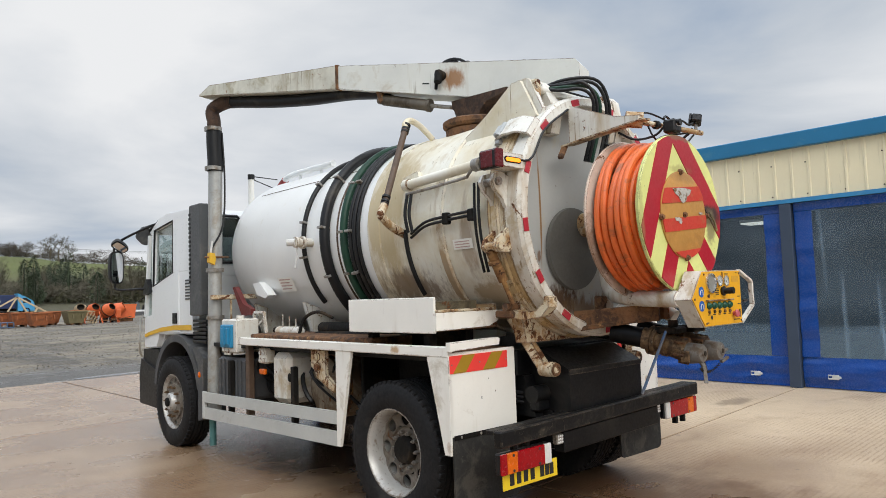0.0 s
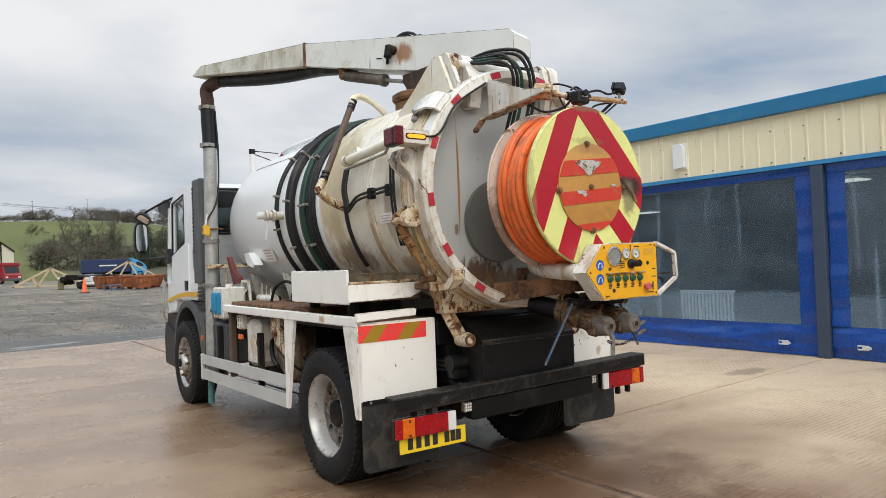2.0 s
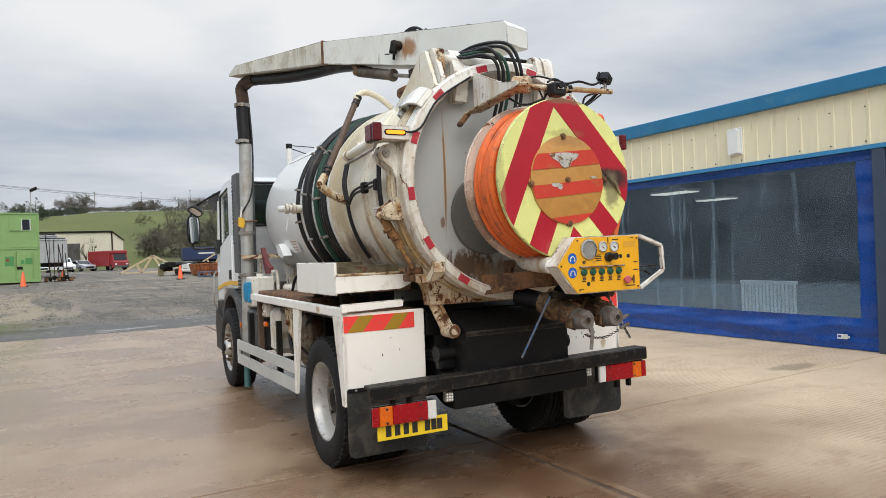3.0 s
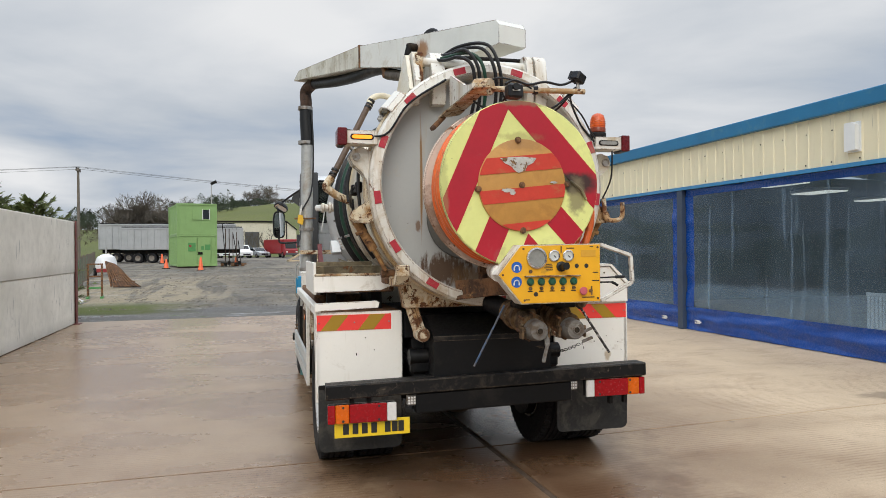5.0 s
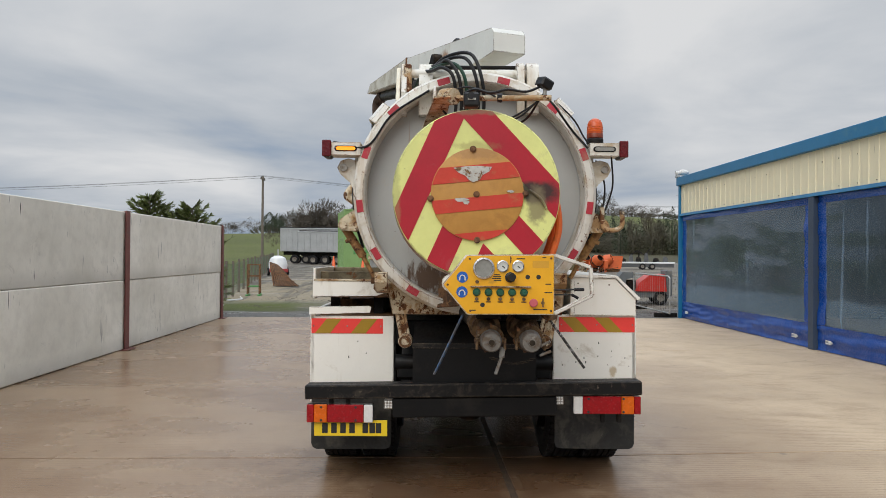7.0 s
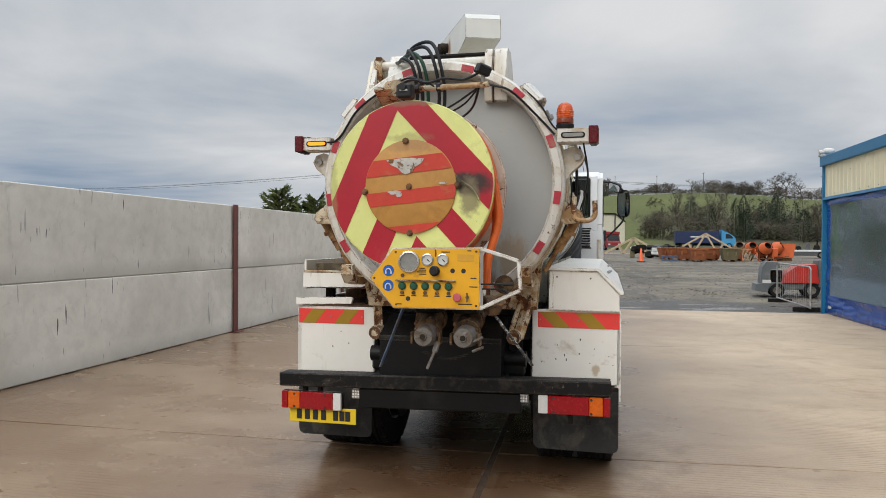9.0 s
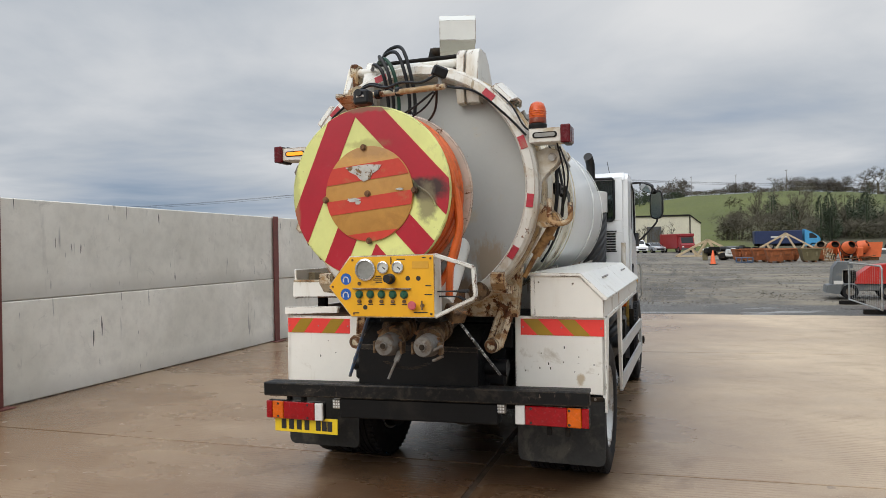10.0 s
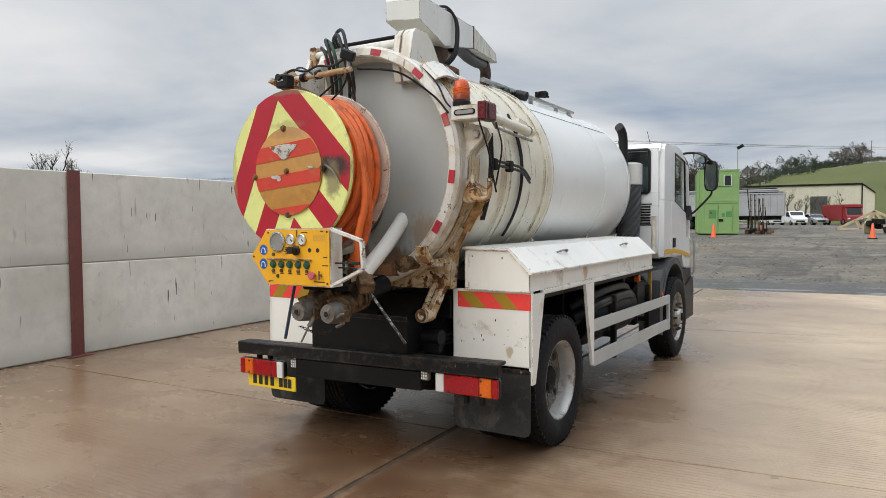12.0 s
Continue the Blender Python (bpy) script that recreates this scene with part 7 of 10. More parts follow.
# ---- bumper, lamps and plate ----
bumper = part("bumper", Geo().box(-1.222, 1.19, -0.41, -0.34, 0.655, 0.755, 0.008), black_worn, truck, "scuffed black steel rear bumper")
bumper.matrix_local = Matrix.Translation((0, 0, 0.705)) @ Matrix.Rotation(radians(-1.1), 4, "Y") @ Matrix.Translation((0, 0, -0.705))
part("bumper_beam", Geo().box(-0.60, 0.58, -0.395, -0.30, 0.512, 0.652, 0.008), black, bumper)
part("bumper_top", Geo().box(-1.215, 1.185, -0.34, -0.27, 0.73, 0.754, 0.004), black_worn, bumper)
for s in (-1, 1):
    part("bumper_stay", Geo().prism([(-0.34, 0.53), (-0.34, 0.73), (0.3, 0.80), (0.3, 0.55)], "x", s * 0.42, s * 0.47), black, bumper)
    x0, x1 = (-1.21, -0.735) if s < 0 else (0.70, 1.185)
    zz = 0.528 if s < 0 else 0.600
    lamp = part("tail_lamp", Geo().box(x0, x1, -0.375, -0.33, zz - 0.065, zz + 0.068, 0.012), hose_black, truck, "rear lamp cluster")
    seg = ([(0.0, 0.11, lens_red), (0.11, 0.31, lens_amber), (0.31, 0.86, lens_red), (0.86, 1.0, lens_clear)] if s < 0 else [(0.0, 0.14, lens_clear), (0.14, 0.71, lens_red), (0.71, 0.90, lens_amber), (0.90, 1.0, lens_red)])
    for a, b, mm in seg:
        xa, xb = x0 + (x1 - x0) * a, x0 + (x1 - x0) * b
        part("lens", Geo().box(xa + 0.001, xb - 0.001, -0.397, -0.374, zz - 0.062, zz + 0.065, 0.012), mm, lamp)
    for fx in (0.22, 0.74):
        for fz in (-0.045, 0.048):
            part("lens_screw", Geo().cyl((x0 + (x1 - x0) * fx, -0.400, zz + fz), (x0 + (x1 - x0) * fx, -0.390, zz + fz), 0.009, n=8), ink, lamp)
    cxw = -0.625 if s < 0 else 0.60
    wl_ = part("reversing_lamp", Geo().box(cxw - 0.035, cxw + 0.035, -0.385, -0.34, 0.560 if s < 0 else 0.598, 0.630 if s < 0 else 0.668, 0.008), steel, truck, "square white reversing lamp")
    for i in range(3):
        for j in range(3):
            part("led", Geo().ball((cxw - 0.02 + 0.02 * i, -0.385, (0.595 if s < 0 else 0.633) - 0.02 + 0.02 * j), 0.008, 0.004, 0.008, 8, 5), lens_clear, wl_)
    for bx in (0.92, 1.04):
        part("lamp_stay", Geo().box(s * bx - 0.015, s * bx + 0.015, -0.36, -0.32, 0.47 if s > 0 else 0.47, 0.66, 0.003), dark, truck)
plate = part("number_plate", Geo().box(-1.161, -0.635, -0.355, -0.345, 0.360, 0.474, 0.004), plate_yellow, truck, "yellow rear plate")
for k, bx in enumerate((-1.075, -1.010, -0.945, -0.880, -0.785, -0.735, -0.690)):
    part("plate_bar", Geo().box(bx - 0.028, bx + 0.012, -0.3575, -0.3552, 0.382, 0.455, 0.002), ink, plate)
# black locker over the tail of the chassis
part("tail_box", Geo().prism([(-0.35, 0.70), (-0.35, 1.03), (-0.12, 1.15), (0.2, 1.16), (0.2, 0.70)], "x", -0.455, 0.435), black, truck, "black steel box over the tail of the chassis")
part("tail_box_lip", Geo().box(-0.46, 0.44, -0.355, -0.345, 0.995, 1.032, 0.004), black_worn, truck)
for s in (-1, 1):
    part("hinge_casting", join(Geo().prism([(-0.12, 0.70), (-0.02, 0.98), (0.10, 1.0), (0.2, 0.70)], "x", s * 0.50 - 0.05, s * 0.50 + 0.05), Geo().cyl((s * 0.50 - 0.09, -0.12, 0.86), (s * 0.50 + 0.09, -0.12, 0.86), 0.06, n=18), Geo().box(s * 0.50 - 0.08, s * 0.5 + 0.08, -0.16, -0.08, 0.74, 0.86, 0.015)), black, truck, "grimy hinge casting")
for g in ([Geo().tube(spline([(s * 0.48, -0.1, 0.9 - 0.05 * k), (s * 0.56, 0.05, 0.86 - 0.03 * k), (s * 0.58, 0.3, 0.95 - 0.04 * k)], 5), 0.014, 8) for s in (-1, 1) for k in range(3)]):
    part("air_line", g, hose_black, truck)

# lamps on stalks beside the tank
strobe_amber = bpy.data.materials.new("lit_amber_strobe")
strobe_amber.use_nodes = True
for key, val in (("Base Color", (0.8, 0.25, 0.02, 1)), ("Emission Color", (1.0, 0.27, 0.012, 1)), ("Emission Strength", 1.5), ("Roughness", 0.25)):
    strobe_amber.node_tree.nodes["Principled BSDF"].inputs[key].default_value = val
for s in (-1, 1):
    bx0, bx1 = (s * 0.83 - 0.015, s * 1.045 - 0.015)
    lo, hi = min(bx0, bx1), max(bx0, bx1)
    z = 2.435 if s < 0 else 2.445
    part("lamp_bracket", join(Geo().box(lo, hi, -0.352, -0.344, z - 0.048, z + 0.046, 0.003), Geo().box(lo, hi, -0.343, -0.20, z + 0.038, z + 0.046, 0.002), Geo().box(lo, hi, -0.343, -0.20, z - 0.048, z - 0.040, 0.002)), white_worn, truck, "white lamp bracket with a slot")
    mid = (lo + hi) / 2
    slot = [(mid + 0.062 * sx + 0.020 * math.cos(a), z + 0.020 * math.sin(a)) for sx, a0 in ((1, -90), (-1, 90)) for a in (radians(a0 + 22.5 * i) for i in range(9))]
    part("slot_rim", Geo().prism(slot, "y", -0.3555, -0.3525), dark, truck)
    part("strobe_lens", Geo().prism([(mid + (x - mid) * 0.86, z + (zz - z) * 0.66) for x, zz in slot], "y", -0.360, -0.356), strobe_amber if s < 0 else dial_dark, truck, "lit amber strobe" if s < 0 else "unlit grey strobe")
    lampx = s * 1.075 - 0.015
    bl = part("outline_lamp", Geo().box(lampx - 0.03, lampx + 0.03, -0.36, -0.20, z - 0.062, z + 0.062, 0.018), hose_black, truck, "red outline lamp")
    part("lens", Geo().box(lampx - 0.032, lampx + 0.032, -0.372, -0.345, z - 0.060, z + 0.060, 0.018), lens_dark, bl)
    part("lens", Geo().box(lampx - 0.034 if s < 0 else lampx + 0.004, lampx - 0.004 if s < 0 else lampx + 0.034, -0.33, -0.22, z - 0.055, z + 0.055, 0.012), lens_dark, bl)
BX = (0.865, -0.29, 0)
beacon = part("beacon", Geo().lathe([(0.060, 2.494), (0.062, 2.498), (0.062, 2.524), (0.056, 2.530), (0, 2.530)], BX, (0, 0, 1), 26), hose_black, truck, "orange beacon with a black foot")
part("beacon_band", Geo().lathe([(0, 2.531), (0.056, 2.531), (0.059, 2.535), (0.059, 2.560), (0.057, 2.566), (0, 2.566)], BX, (0, 0, 1), 26), material("dark_amber_band", (0.20, 0.032, 0.008), 0.35, bump=0), beacon)
part("beacon_lens", Geo().lathe([(0.057, 2.567), (0.058, 2.60), (0.054, 2.636), (0.044, 2.662), (0.024, 2.676), (0, 2.679)], BX, (0, 0, 1), 26), material("orange_beacon_lens", (0.60, 0.085, 0.010), 0.3, var=0.15, scale=14, bump=0), beacon, "orange dome")
part("beacon_groove", join(*[Geo().lathe([(0.0575, z), (0.0605, z + 0.003), (0.0575, z + 0.006)], BX, (0, 0, 1), 26) for z in (2.578, 2.594, 2.610)]), lens_amber, beacon)

# vacuum relief pipework on the pipe side of the tank
part("white_pipe", Geo().tube(spline([(-0.32, 1.12, 2.93), (-0.45, 1.12, 3.02), (-0.58, 1.10, 3.05), (-0.68, 1.05, 3.00), (-0.70, 1.03, 2.93)], 6), 0.027, 12), tank_rear, truck, "white bent relief pipe")
part("relief_hose", Geo().tube([(-0.70, 1.03, 2.95), (-0.88, 0.96, 2.60), (-1.05, 0.89, 2.27)], 0.027, 12), hose_rust, truck, "grimy brown relief hose")
for p in ((-0.70, 1.03, 2.94), (-1.04, 0.895, 2.30)):
    up_ = Vector((0.35, 0.14, 0.68)).normalized()
    for k in (-0.03, 0.0, 0.04):
        part("hose_band", Geo().cyl(Vector(p) + up_ * k, Vector(p) + up_ * (k + 0.018), 0.034, n=14), hose_black, truck)
part("relief_elbow", Geo().tube(spline([(-1.05, 0.89, 2.28), (-1.10, 0.87, 2.20), (-1.06, 0.875, 2.16), (-0.98, 0.885, 2.11), (-0.80, 0.90, 2.04)], 6), 0.034, 12), rusty_white, truck)
part("side_valve", join(Geo().cyl((-0.82, 2.26, 2.10), (-1.02, 2.26, 2.10), 0.040, n=16), Geo().cyl((-0.93, 2.26, 2.10), (-0.96, 2.26, 2.10), 0.058, n=16), Geo().cyl((-1.0, 2.26, 2.10), (-1.03, 2.26, 2.10), 0.05, n=16)), white_worn, truck, "side drain valve")
part("valve_handle", join(arm((-0.99, 2.26, 2.12), (-1.03, 2.26, 1.86), 0.022, 0.010), Geo().cyl((-1.02, 2.26, 2.10), (-1.07, 2.32, 2.10), 0.035, n=10)), label_paper, truck)
part("aerial_pole", Geo().cyl((-0.42, 4.25, 2.55), (-0.42, 4.25, 3.02), 0.035, n=14), white, truck)
part("aerial_cap", join(Geo().cyl((-0.42, 4.25, 3.02), (-0.42, 4.25, 3.08), 0.04, n=14), Geo().cyl((-0.42, 4.25, 3.06), (-0.1, 4.2, 3.04), 0.006, n=6), Geo().cyl((-0.42, 4.25, 3.03), (-0.05, 4.2, 2.9), 0.006, n=6)), hose_black, truck)
faded_print = material("faded_red_print", (0.56, 0.40, 0.36), 0.6, var=0.2, scale=30, bump=0)
part("data_plate", Geo().add([(x, y, z) for y, z in ((3.0, 1.80), (2.72, 1.80), (2.72, 1.66), (3.0, 1.66)) for x in (-0.80 if z > 1.7 else -0.735,)], [(0, 1, 2, 3)]), white, tank)
for k in range(4):
    z0 = 1.785 - 0.03 * k
    xa, xb = -0.80 + 0.065 * (1.80 - z0) / 0.14 - 0.004, -0.80 + 0.065 * (1.812 - z0) / 0.14 - 0.004
    part("text_bar", Geo().add([(xa, 2.97, z0), (xa, 2.76 + 0.03 * (k % 2), z0), (xb, 2.76 + 0.03 * (k % 2), z0 - 0.012), (xb, 2.97, z0 - 0.012)], [(0, 1, 2, 3)]), faded_print, tank)
part("tank_label", Geo().add([(-0.015 + 0.861 * math.sin(radians(-a)), y, AXIS + 0.861 * math.cos(radians(-a))) for a in (100, 105) for y in (0.34, 0.14)], [(0, 1, 3, 2)]), white, tank)
for k in range(3):
    part("text_bar", Geo().add([(-0.015 + 0.8635 * math.sin(radians(-a)), y, AXIS + 0.8635 * math.cos(radians(-a))) for a in (101 + 1.3 * k, 101.5 + 1.3 * k) for y in (0.32, 0.17)], [(0, 1, 3, 2)]), faded_print, tank)

# running gear along the sides
part("equipment_box", join(Geo().box(-1.20, -0.95, 3.10, 3.43, 1.07, 1.405, 0.015), Geo().cyl((-1.08, 3.25, 1.40), (-1.08, 3.25, 1.44), 0.04, n=12)), white_worn, truck, "white equipment box")
part("blue_cap", Geo().box(-1.235, -1.198, 3.16, 3.385, 1.125, 1.352, 0.03).box(-1.25, -1.23, 3.19, 3.355, 1.16, 1.32, 0.02).box(-1.258, -1.245, 3.255, 3.28, 1.15, 1.33, 0.006), material("bright_blue_plastic", (0.02, 0.22, 0.40), 0.4, var=0.1), truck, "bright blue plastic cover")
bat = part("battery_box", Geo().box(-1.16, -0.72, 2.95, 3.62, 0.62, 1.02, 0.03), grey_plastic, truck, "ribbed grey battery box")
for i in range(7):
    part("rib", Geo().box(-1.175, -1.155, 2.98 + 0.09 * i, 3.01 + 0.09 * i, 0.64, 1.0, 0.006), grey_plastic, bat)
part("white_tank", Geo().box(-1.19, -0.86, 2.14, 2.44, 0.66, 1.11, 0.05), white_worn, truck, "small white water tank")
part("tank_mark", Geo().ball((-1.188, 2.12, 0.90), 0.012, 0.03, 0.04, 10, 6), dark, truck)
filter_old = material("old_filter_paint", (0.30, 0.25, 0.18), 0.6, var=0.25, scale=6, dirt=(0.12, 0.07, 0.035), dirt_at=0.5, dirt_scale=5, rust=RUST, rust_at=0.58, rust_scale=9)
part("air_tank", Geo().lathe([(0, -1.05), (0.17, -1.05), (0.25, -1.0), (0.27, -0.9), (0.27, -0.6), (0, -0.6)], (0, 1.83, 0.815), (1, 0, 0), 30), filter_old, truck, "rusted round filter housing")
part("filter_band", Geo().lathe([(0.272, -0.96), (0.285, -0.96), (0.285, -0.92), (0.272, -0.92)], (0, 1.83, 0.815), (1, 0, 0), 30, ring=True), rusty, truck)
part("lever_plate", join(Geo().prism([(1.53, 1.155), (1.75, 1.155), (1.75, 1.02), (1.70, 0.99), (1.66, 0.93), (1.42, 0.82), (1.40, 0.88), (1.53, 0.96)], "x", -1.20, -1.17), Geo().cyl((-1.225, 1.64, 1.10), (-1.19, 1.64, 1.10), 0.03, n=14), Geo().cyl((-1.225, 1.64, 1.02), (-1.19, 1.64, 1.02), 0.03, n=14)), rusty_white, truck, "rusty lever plate")
part("socket_box", join(Geo().box(-1.2, -1.1, 2.52, 2.66, 1.0, 1.14, 0.01), *[Geo().cyl((-1.21, 2.55 + 0.07 * i, 1.03 + 0.07 * j), (-1.19, 2.55 + 0.07 * i, 1.03 + 0.07 * j), 0.02, n=10) for i in range(2) for j in range(2)]), white_worn, truck)
part("side_marker", Geo().box(-1.2, -1.17, 2.55, 2.65, 0.90, 0.95, 0.01), lens_amber, truck, "amber side marker lamp")
part("frame_post", Geo().box(-1.2, -1.14, 2.85, 2.92, 0.5, 1.16, 0.006), hose_rust, truck)
random.seed(8)
for k in range(9):
    y = random.uniform(1.5, 2.9)
    part("loose_cable", Geo().tube(spline([(random.uniform(-1.1, -0.8), y, 1.14), (random.uniform(-1.15, -0.8), y + 0.1, 0.95), (random.uniform(-1.1, -0.8), y + random.uniform(-0.2, 0.2), 0.7), (-0.7, y, 0.6)], 5), random.uniform(0.008, 0.02), 6), hose_black, truck)
part("tank_pipework", join(Geo().cyl((-0.72, 1.2, 1.30), (-0.72, 2.3, 1.30), 0.06, n=14), Geo().cyl((-0.85, 1.3, 1.26), (-0.85, 2.2, 1.24), 0.04, n=12), Geo().cyl((-0.85, 2.45, 1.28), (-0.85, 2.95, 1.28), 0.035, n=12), Geo().tube(spline([(-0.98, 2.3, 1.25), (-0.95, 2.25, 1.4), (-0.9, 2.1, 1.46), (-0.8, 2.0, 1.4)], 5), 0.015, 8)), dark, truck, "dark pipework under the tank")
part("pipe_stub", join(Geo().cyl((-0.9, 2.4, 1.28), (-0.9, 2.8, 1.28), 0.045, n=14), *[Geo().cyl((-0.92, 2.45 + 0.12 * i, 1.25), (-0.92, 2.45 + 0.12 * i, 1.40 + 0.02 * i), 0.006, n=8) for i in range(3)]), white_worn, truck)
part("foot_bracket", join(*[arm(a, b, 0.03, 0.03) for a, b in (((-0.95, 3.2, 1.25), (-0.95, 3.2, 1.46)), ((-0.95, 3.2, 1.46), (-0.95, 3.0, 1.46)), ((-0.95, 3.0, 1.46), (-0.95, 2.95, 1.22)), ((-0.95, 3.2, 1.30), (-0.95, 2.98, 1.40)))]), white_worn, truck)
part("red_bracket", Geo().prism([(3.62, 1.73), (3.57, 1.735), (3.40, 1.56), (3.22, 1.50), (3.22, 1.44), (3.42, 1.43)], "x", -0.98, -0.93), material("dull_red_paint", (0.13, 0.022, 0.020), 0.5, var=0.2, scale=8), truck, "dull red bracket at the front of the tank")
part("tank_foot", Geo().prism([(3.44, 1.76), (3.30, 1.77), (3.12, 1.63), (3.17, 1.60), (3.35, 1.64)], "x", -0.84, -0.74), tank_front, truck)
part("reservoir", join(Geo().lathe([(0, 1.55), (0.2, 1.55), (0.26, 1.7), (0.26, 2.9), (0.2, 3.1), (0, 3.1)], (0.92, 0, 0.80), (0, 1, 0), 24), Geo().box(0.7, 1.1, 3.15, 3.7, 0.55, 1.02, 0.03)), black, truck, "dark fuel tank and boxes")
for k, (xx, zz) in enumerate(((1.10, 1.02), (1.14, 0.93), (1.08, 0.86))):
    part("thick_hose", Geo().tube(spline([(xx - 0.15, 1.5, zz - 0.1), (xx, 1.7, zz), (xx + 0.02, 2.3 + 0.1 * k, zz + 0.03), (xx - 0.02, 2.8, zz - 0.02), (xx - 0.12, 3.05, zz - 0.16)], 6), 0.042, 12), hose_black, truck)
random.seed(9)
for k in range(8):
    y = random.uniform(1.5, 3.6)
    part("loose_cable", Geo().tube(spline([(random.uniform(0.8, 1.15), y, 1.14), (random.uniform(0.9, 1.18), y + 0.15, 1.0), (random.uniform(0.8, 1.15), y + random.uniform(-0.2, 0.4), 0.75), (0.7, y, 0.6)], 5), random.uniform(0.012, 0.03), 6), hose_black, truck)
post_yellow = material("dirty_yellow_post", (0.42, 0.27, 0.05), 0.6, var=0.2, scale=8, dirt=(0.14, 0.09, 0.04), dirt_at=0.54, dirt_scale=10)
part("amber_unit", Geo().box(1.10, 1.16, 3.02, 3.09, 1.04, 1.11, 0.01), lens_amber, truck)
part("yellow_post", Geo().box(1.10, 1.14, 3.60, 3.635, 0.76, 1.16, 0.005), post_yellow, truck)
for s in (-1, 1):
    part("chassis_rail", Geo().box(s * 0.39, s * 0.46, -0.15, 5.7, 0.66, 0.92, 0.006), black, truck)
part("cross_member", join(*[Geo().box(-0.39, 0.39, y, y + 0.08, 0.70, 0.88, 0.005) for y in (0.3, 1.2, 2.4, 3.5, 4.6)]), black, truck)
# unseen filling below the deck, added to stop light coming through from the far side
part("gearbox", join(Geo().box(-0.30, 0.30, 3.0, 4.3, 0.42, 0.95, 0.06), Geo().cyl((0, 3.0, 0.62), (0, 0.9, 0.55), 0.06, n=14)), dark, truck, "unseen dark gearbox block and drive shaft, added to block light")
part("blower", join(Geo().box(-0.36, 0.36, 1.45, 2.7, 0.42, 0.98, 0.05), *[Geo().box(-0.38, 0.38, 1.55 + 0.25 * i, 1.60 + 0.25 * i, 0.44, 0.96, 0.01) for i in range(5)]), dark, truck, "unseen dark ribbed pump block, added to block light")
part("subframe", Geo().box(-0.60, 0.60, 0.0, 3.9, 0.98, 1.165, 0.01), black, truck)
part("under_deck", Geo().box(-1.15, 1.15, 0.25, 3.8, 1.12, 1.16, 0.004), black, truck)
for s in (-1, 1):
    part("leaf_spring", join(*[Geo().box(s * 0.50 - 0.04, s * 0.50 + 0.04, 0.55 - 0.6 + 0.06 * i, 0.55 + 0.6 - 0.06 * i, 0.60 - 0.016 * i, 0.614 - 0.016 * i, 0.003) for i in range(6)]), dark, truck)
# unseen upright sheets, added to keep the space under the truck dark
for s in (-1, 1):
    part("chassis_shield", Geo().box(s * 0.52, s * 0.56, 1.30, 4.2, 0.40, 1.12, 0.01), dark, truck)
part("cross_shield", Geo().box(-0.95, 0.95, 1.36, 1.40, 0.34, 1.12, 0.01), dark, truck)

# ---- wheels ----
RW = 0.458


def tyre_mesh():
    g = Geo()
    w = 0.145
    prof = [(0.285, -0.105), (0.30, -0.125), (0.36, -0.145), (0.43, -0.146), (0.475, -0.132), (0.494, -0.112), (0.50, -0.09)]
    for a in (-0.066, -0.022, 0.022, 0.066):
        prof += [(0.50, a - 0.006), (0.487, a - 0.004), (0.487, a + 0.004), (0.50, a + 0.006)]
    prof += [(r, -h) for r, h in reversed(prof[:7])]
    g.lathe(prof, (0, 0, 0), (1, 0, 0), 64)
    # shoulder blocks
    for i in range(56):
        a = 2 * math.pi * i / 56
        for s in (-1, 1):
            q = Matrix.Rotation(a + 0.05 * s, 4, "X")
            g.box(s * 0.085, s * 0.128, -0.016, 0.016, 0.478, 0.5035, 0.003, q)
    return mesh_of("tyre", g, rubber, 40)


def hole_ring(g, r1, r2, rh, n, x, th, flip=1):
    """A disc ring with n round holes through it."""
    rm = (r1 + r2) / 2
    for side in (0, 1):
        for k in range(n):
            a0 = 2 * math.pi * k / n
            da = math.pi / n
            vs, m = [], 16
            for i in range(m):
                t = 2 * math.pi * i / m
                ct, st = math.cos(t), math.sin(t)
                hr, ha = rm + rh * ct, rh * st / rm
                sc = min((r2 - rm) / abs(ct) if abs(ct) > 1e-6 else 9, (rm * da) / abs(st) if abs(st) > 1e-6 else 9)
                br, ba = rm + sc * ct, sc * st / rm
                for rr, aa in ((hr, a0 + ha), (br, a0 + ba)):
                    vs.append((x + side * th, rr * math.sin(aa), rr * math.cos(aa)))
            g.add(vs, [(2 * i, 2 * i + 1, 2 * ((i + 1) % m) + 1, 2 * ((i + 1) % m)) for i in range(m)])
    return g


def rim_mesh():
    return mesh_of("rim", Geo().lathe([(0.27, 0.12), (0.272, -0.06), (0.282, -0.10), (0.298, -0.128), (0.308, -0.130), (0.306, -0.115), (0.292, -0.105), (0.285, -0.08), (0.285, 0.12)], (0, 0, 0), (1, 0, 0), 56, ring=True), rim_grey, 40)


def disc_mesh(deep):
    g = Geo()
    if deep:
        hole_ring(g, 0.165, 0.271, 0.046, 8, -0.008, 0.010)
        g.lathe([(0.165, -0.008), (0.155, 0.006), (0.125, 0.008), (0.10, 0.006), (0, 0.006)], (0, 0, 0), (1, 0, 0), 40)
    else:
        hole_ring(g, 0.20, 0.271, 0.028, 10, -0.095, 0.010)
        g.lathe([(0.20, -0.095), (0.20, -0.118), (0.13, -0.122), (0.11, -0.124), (0, -0.11)], (0, 0, 0), (1, 0, 0), 40)
    return mesh_of("wheel_disc", g, rim_dark, 40)


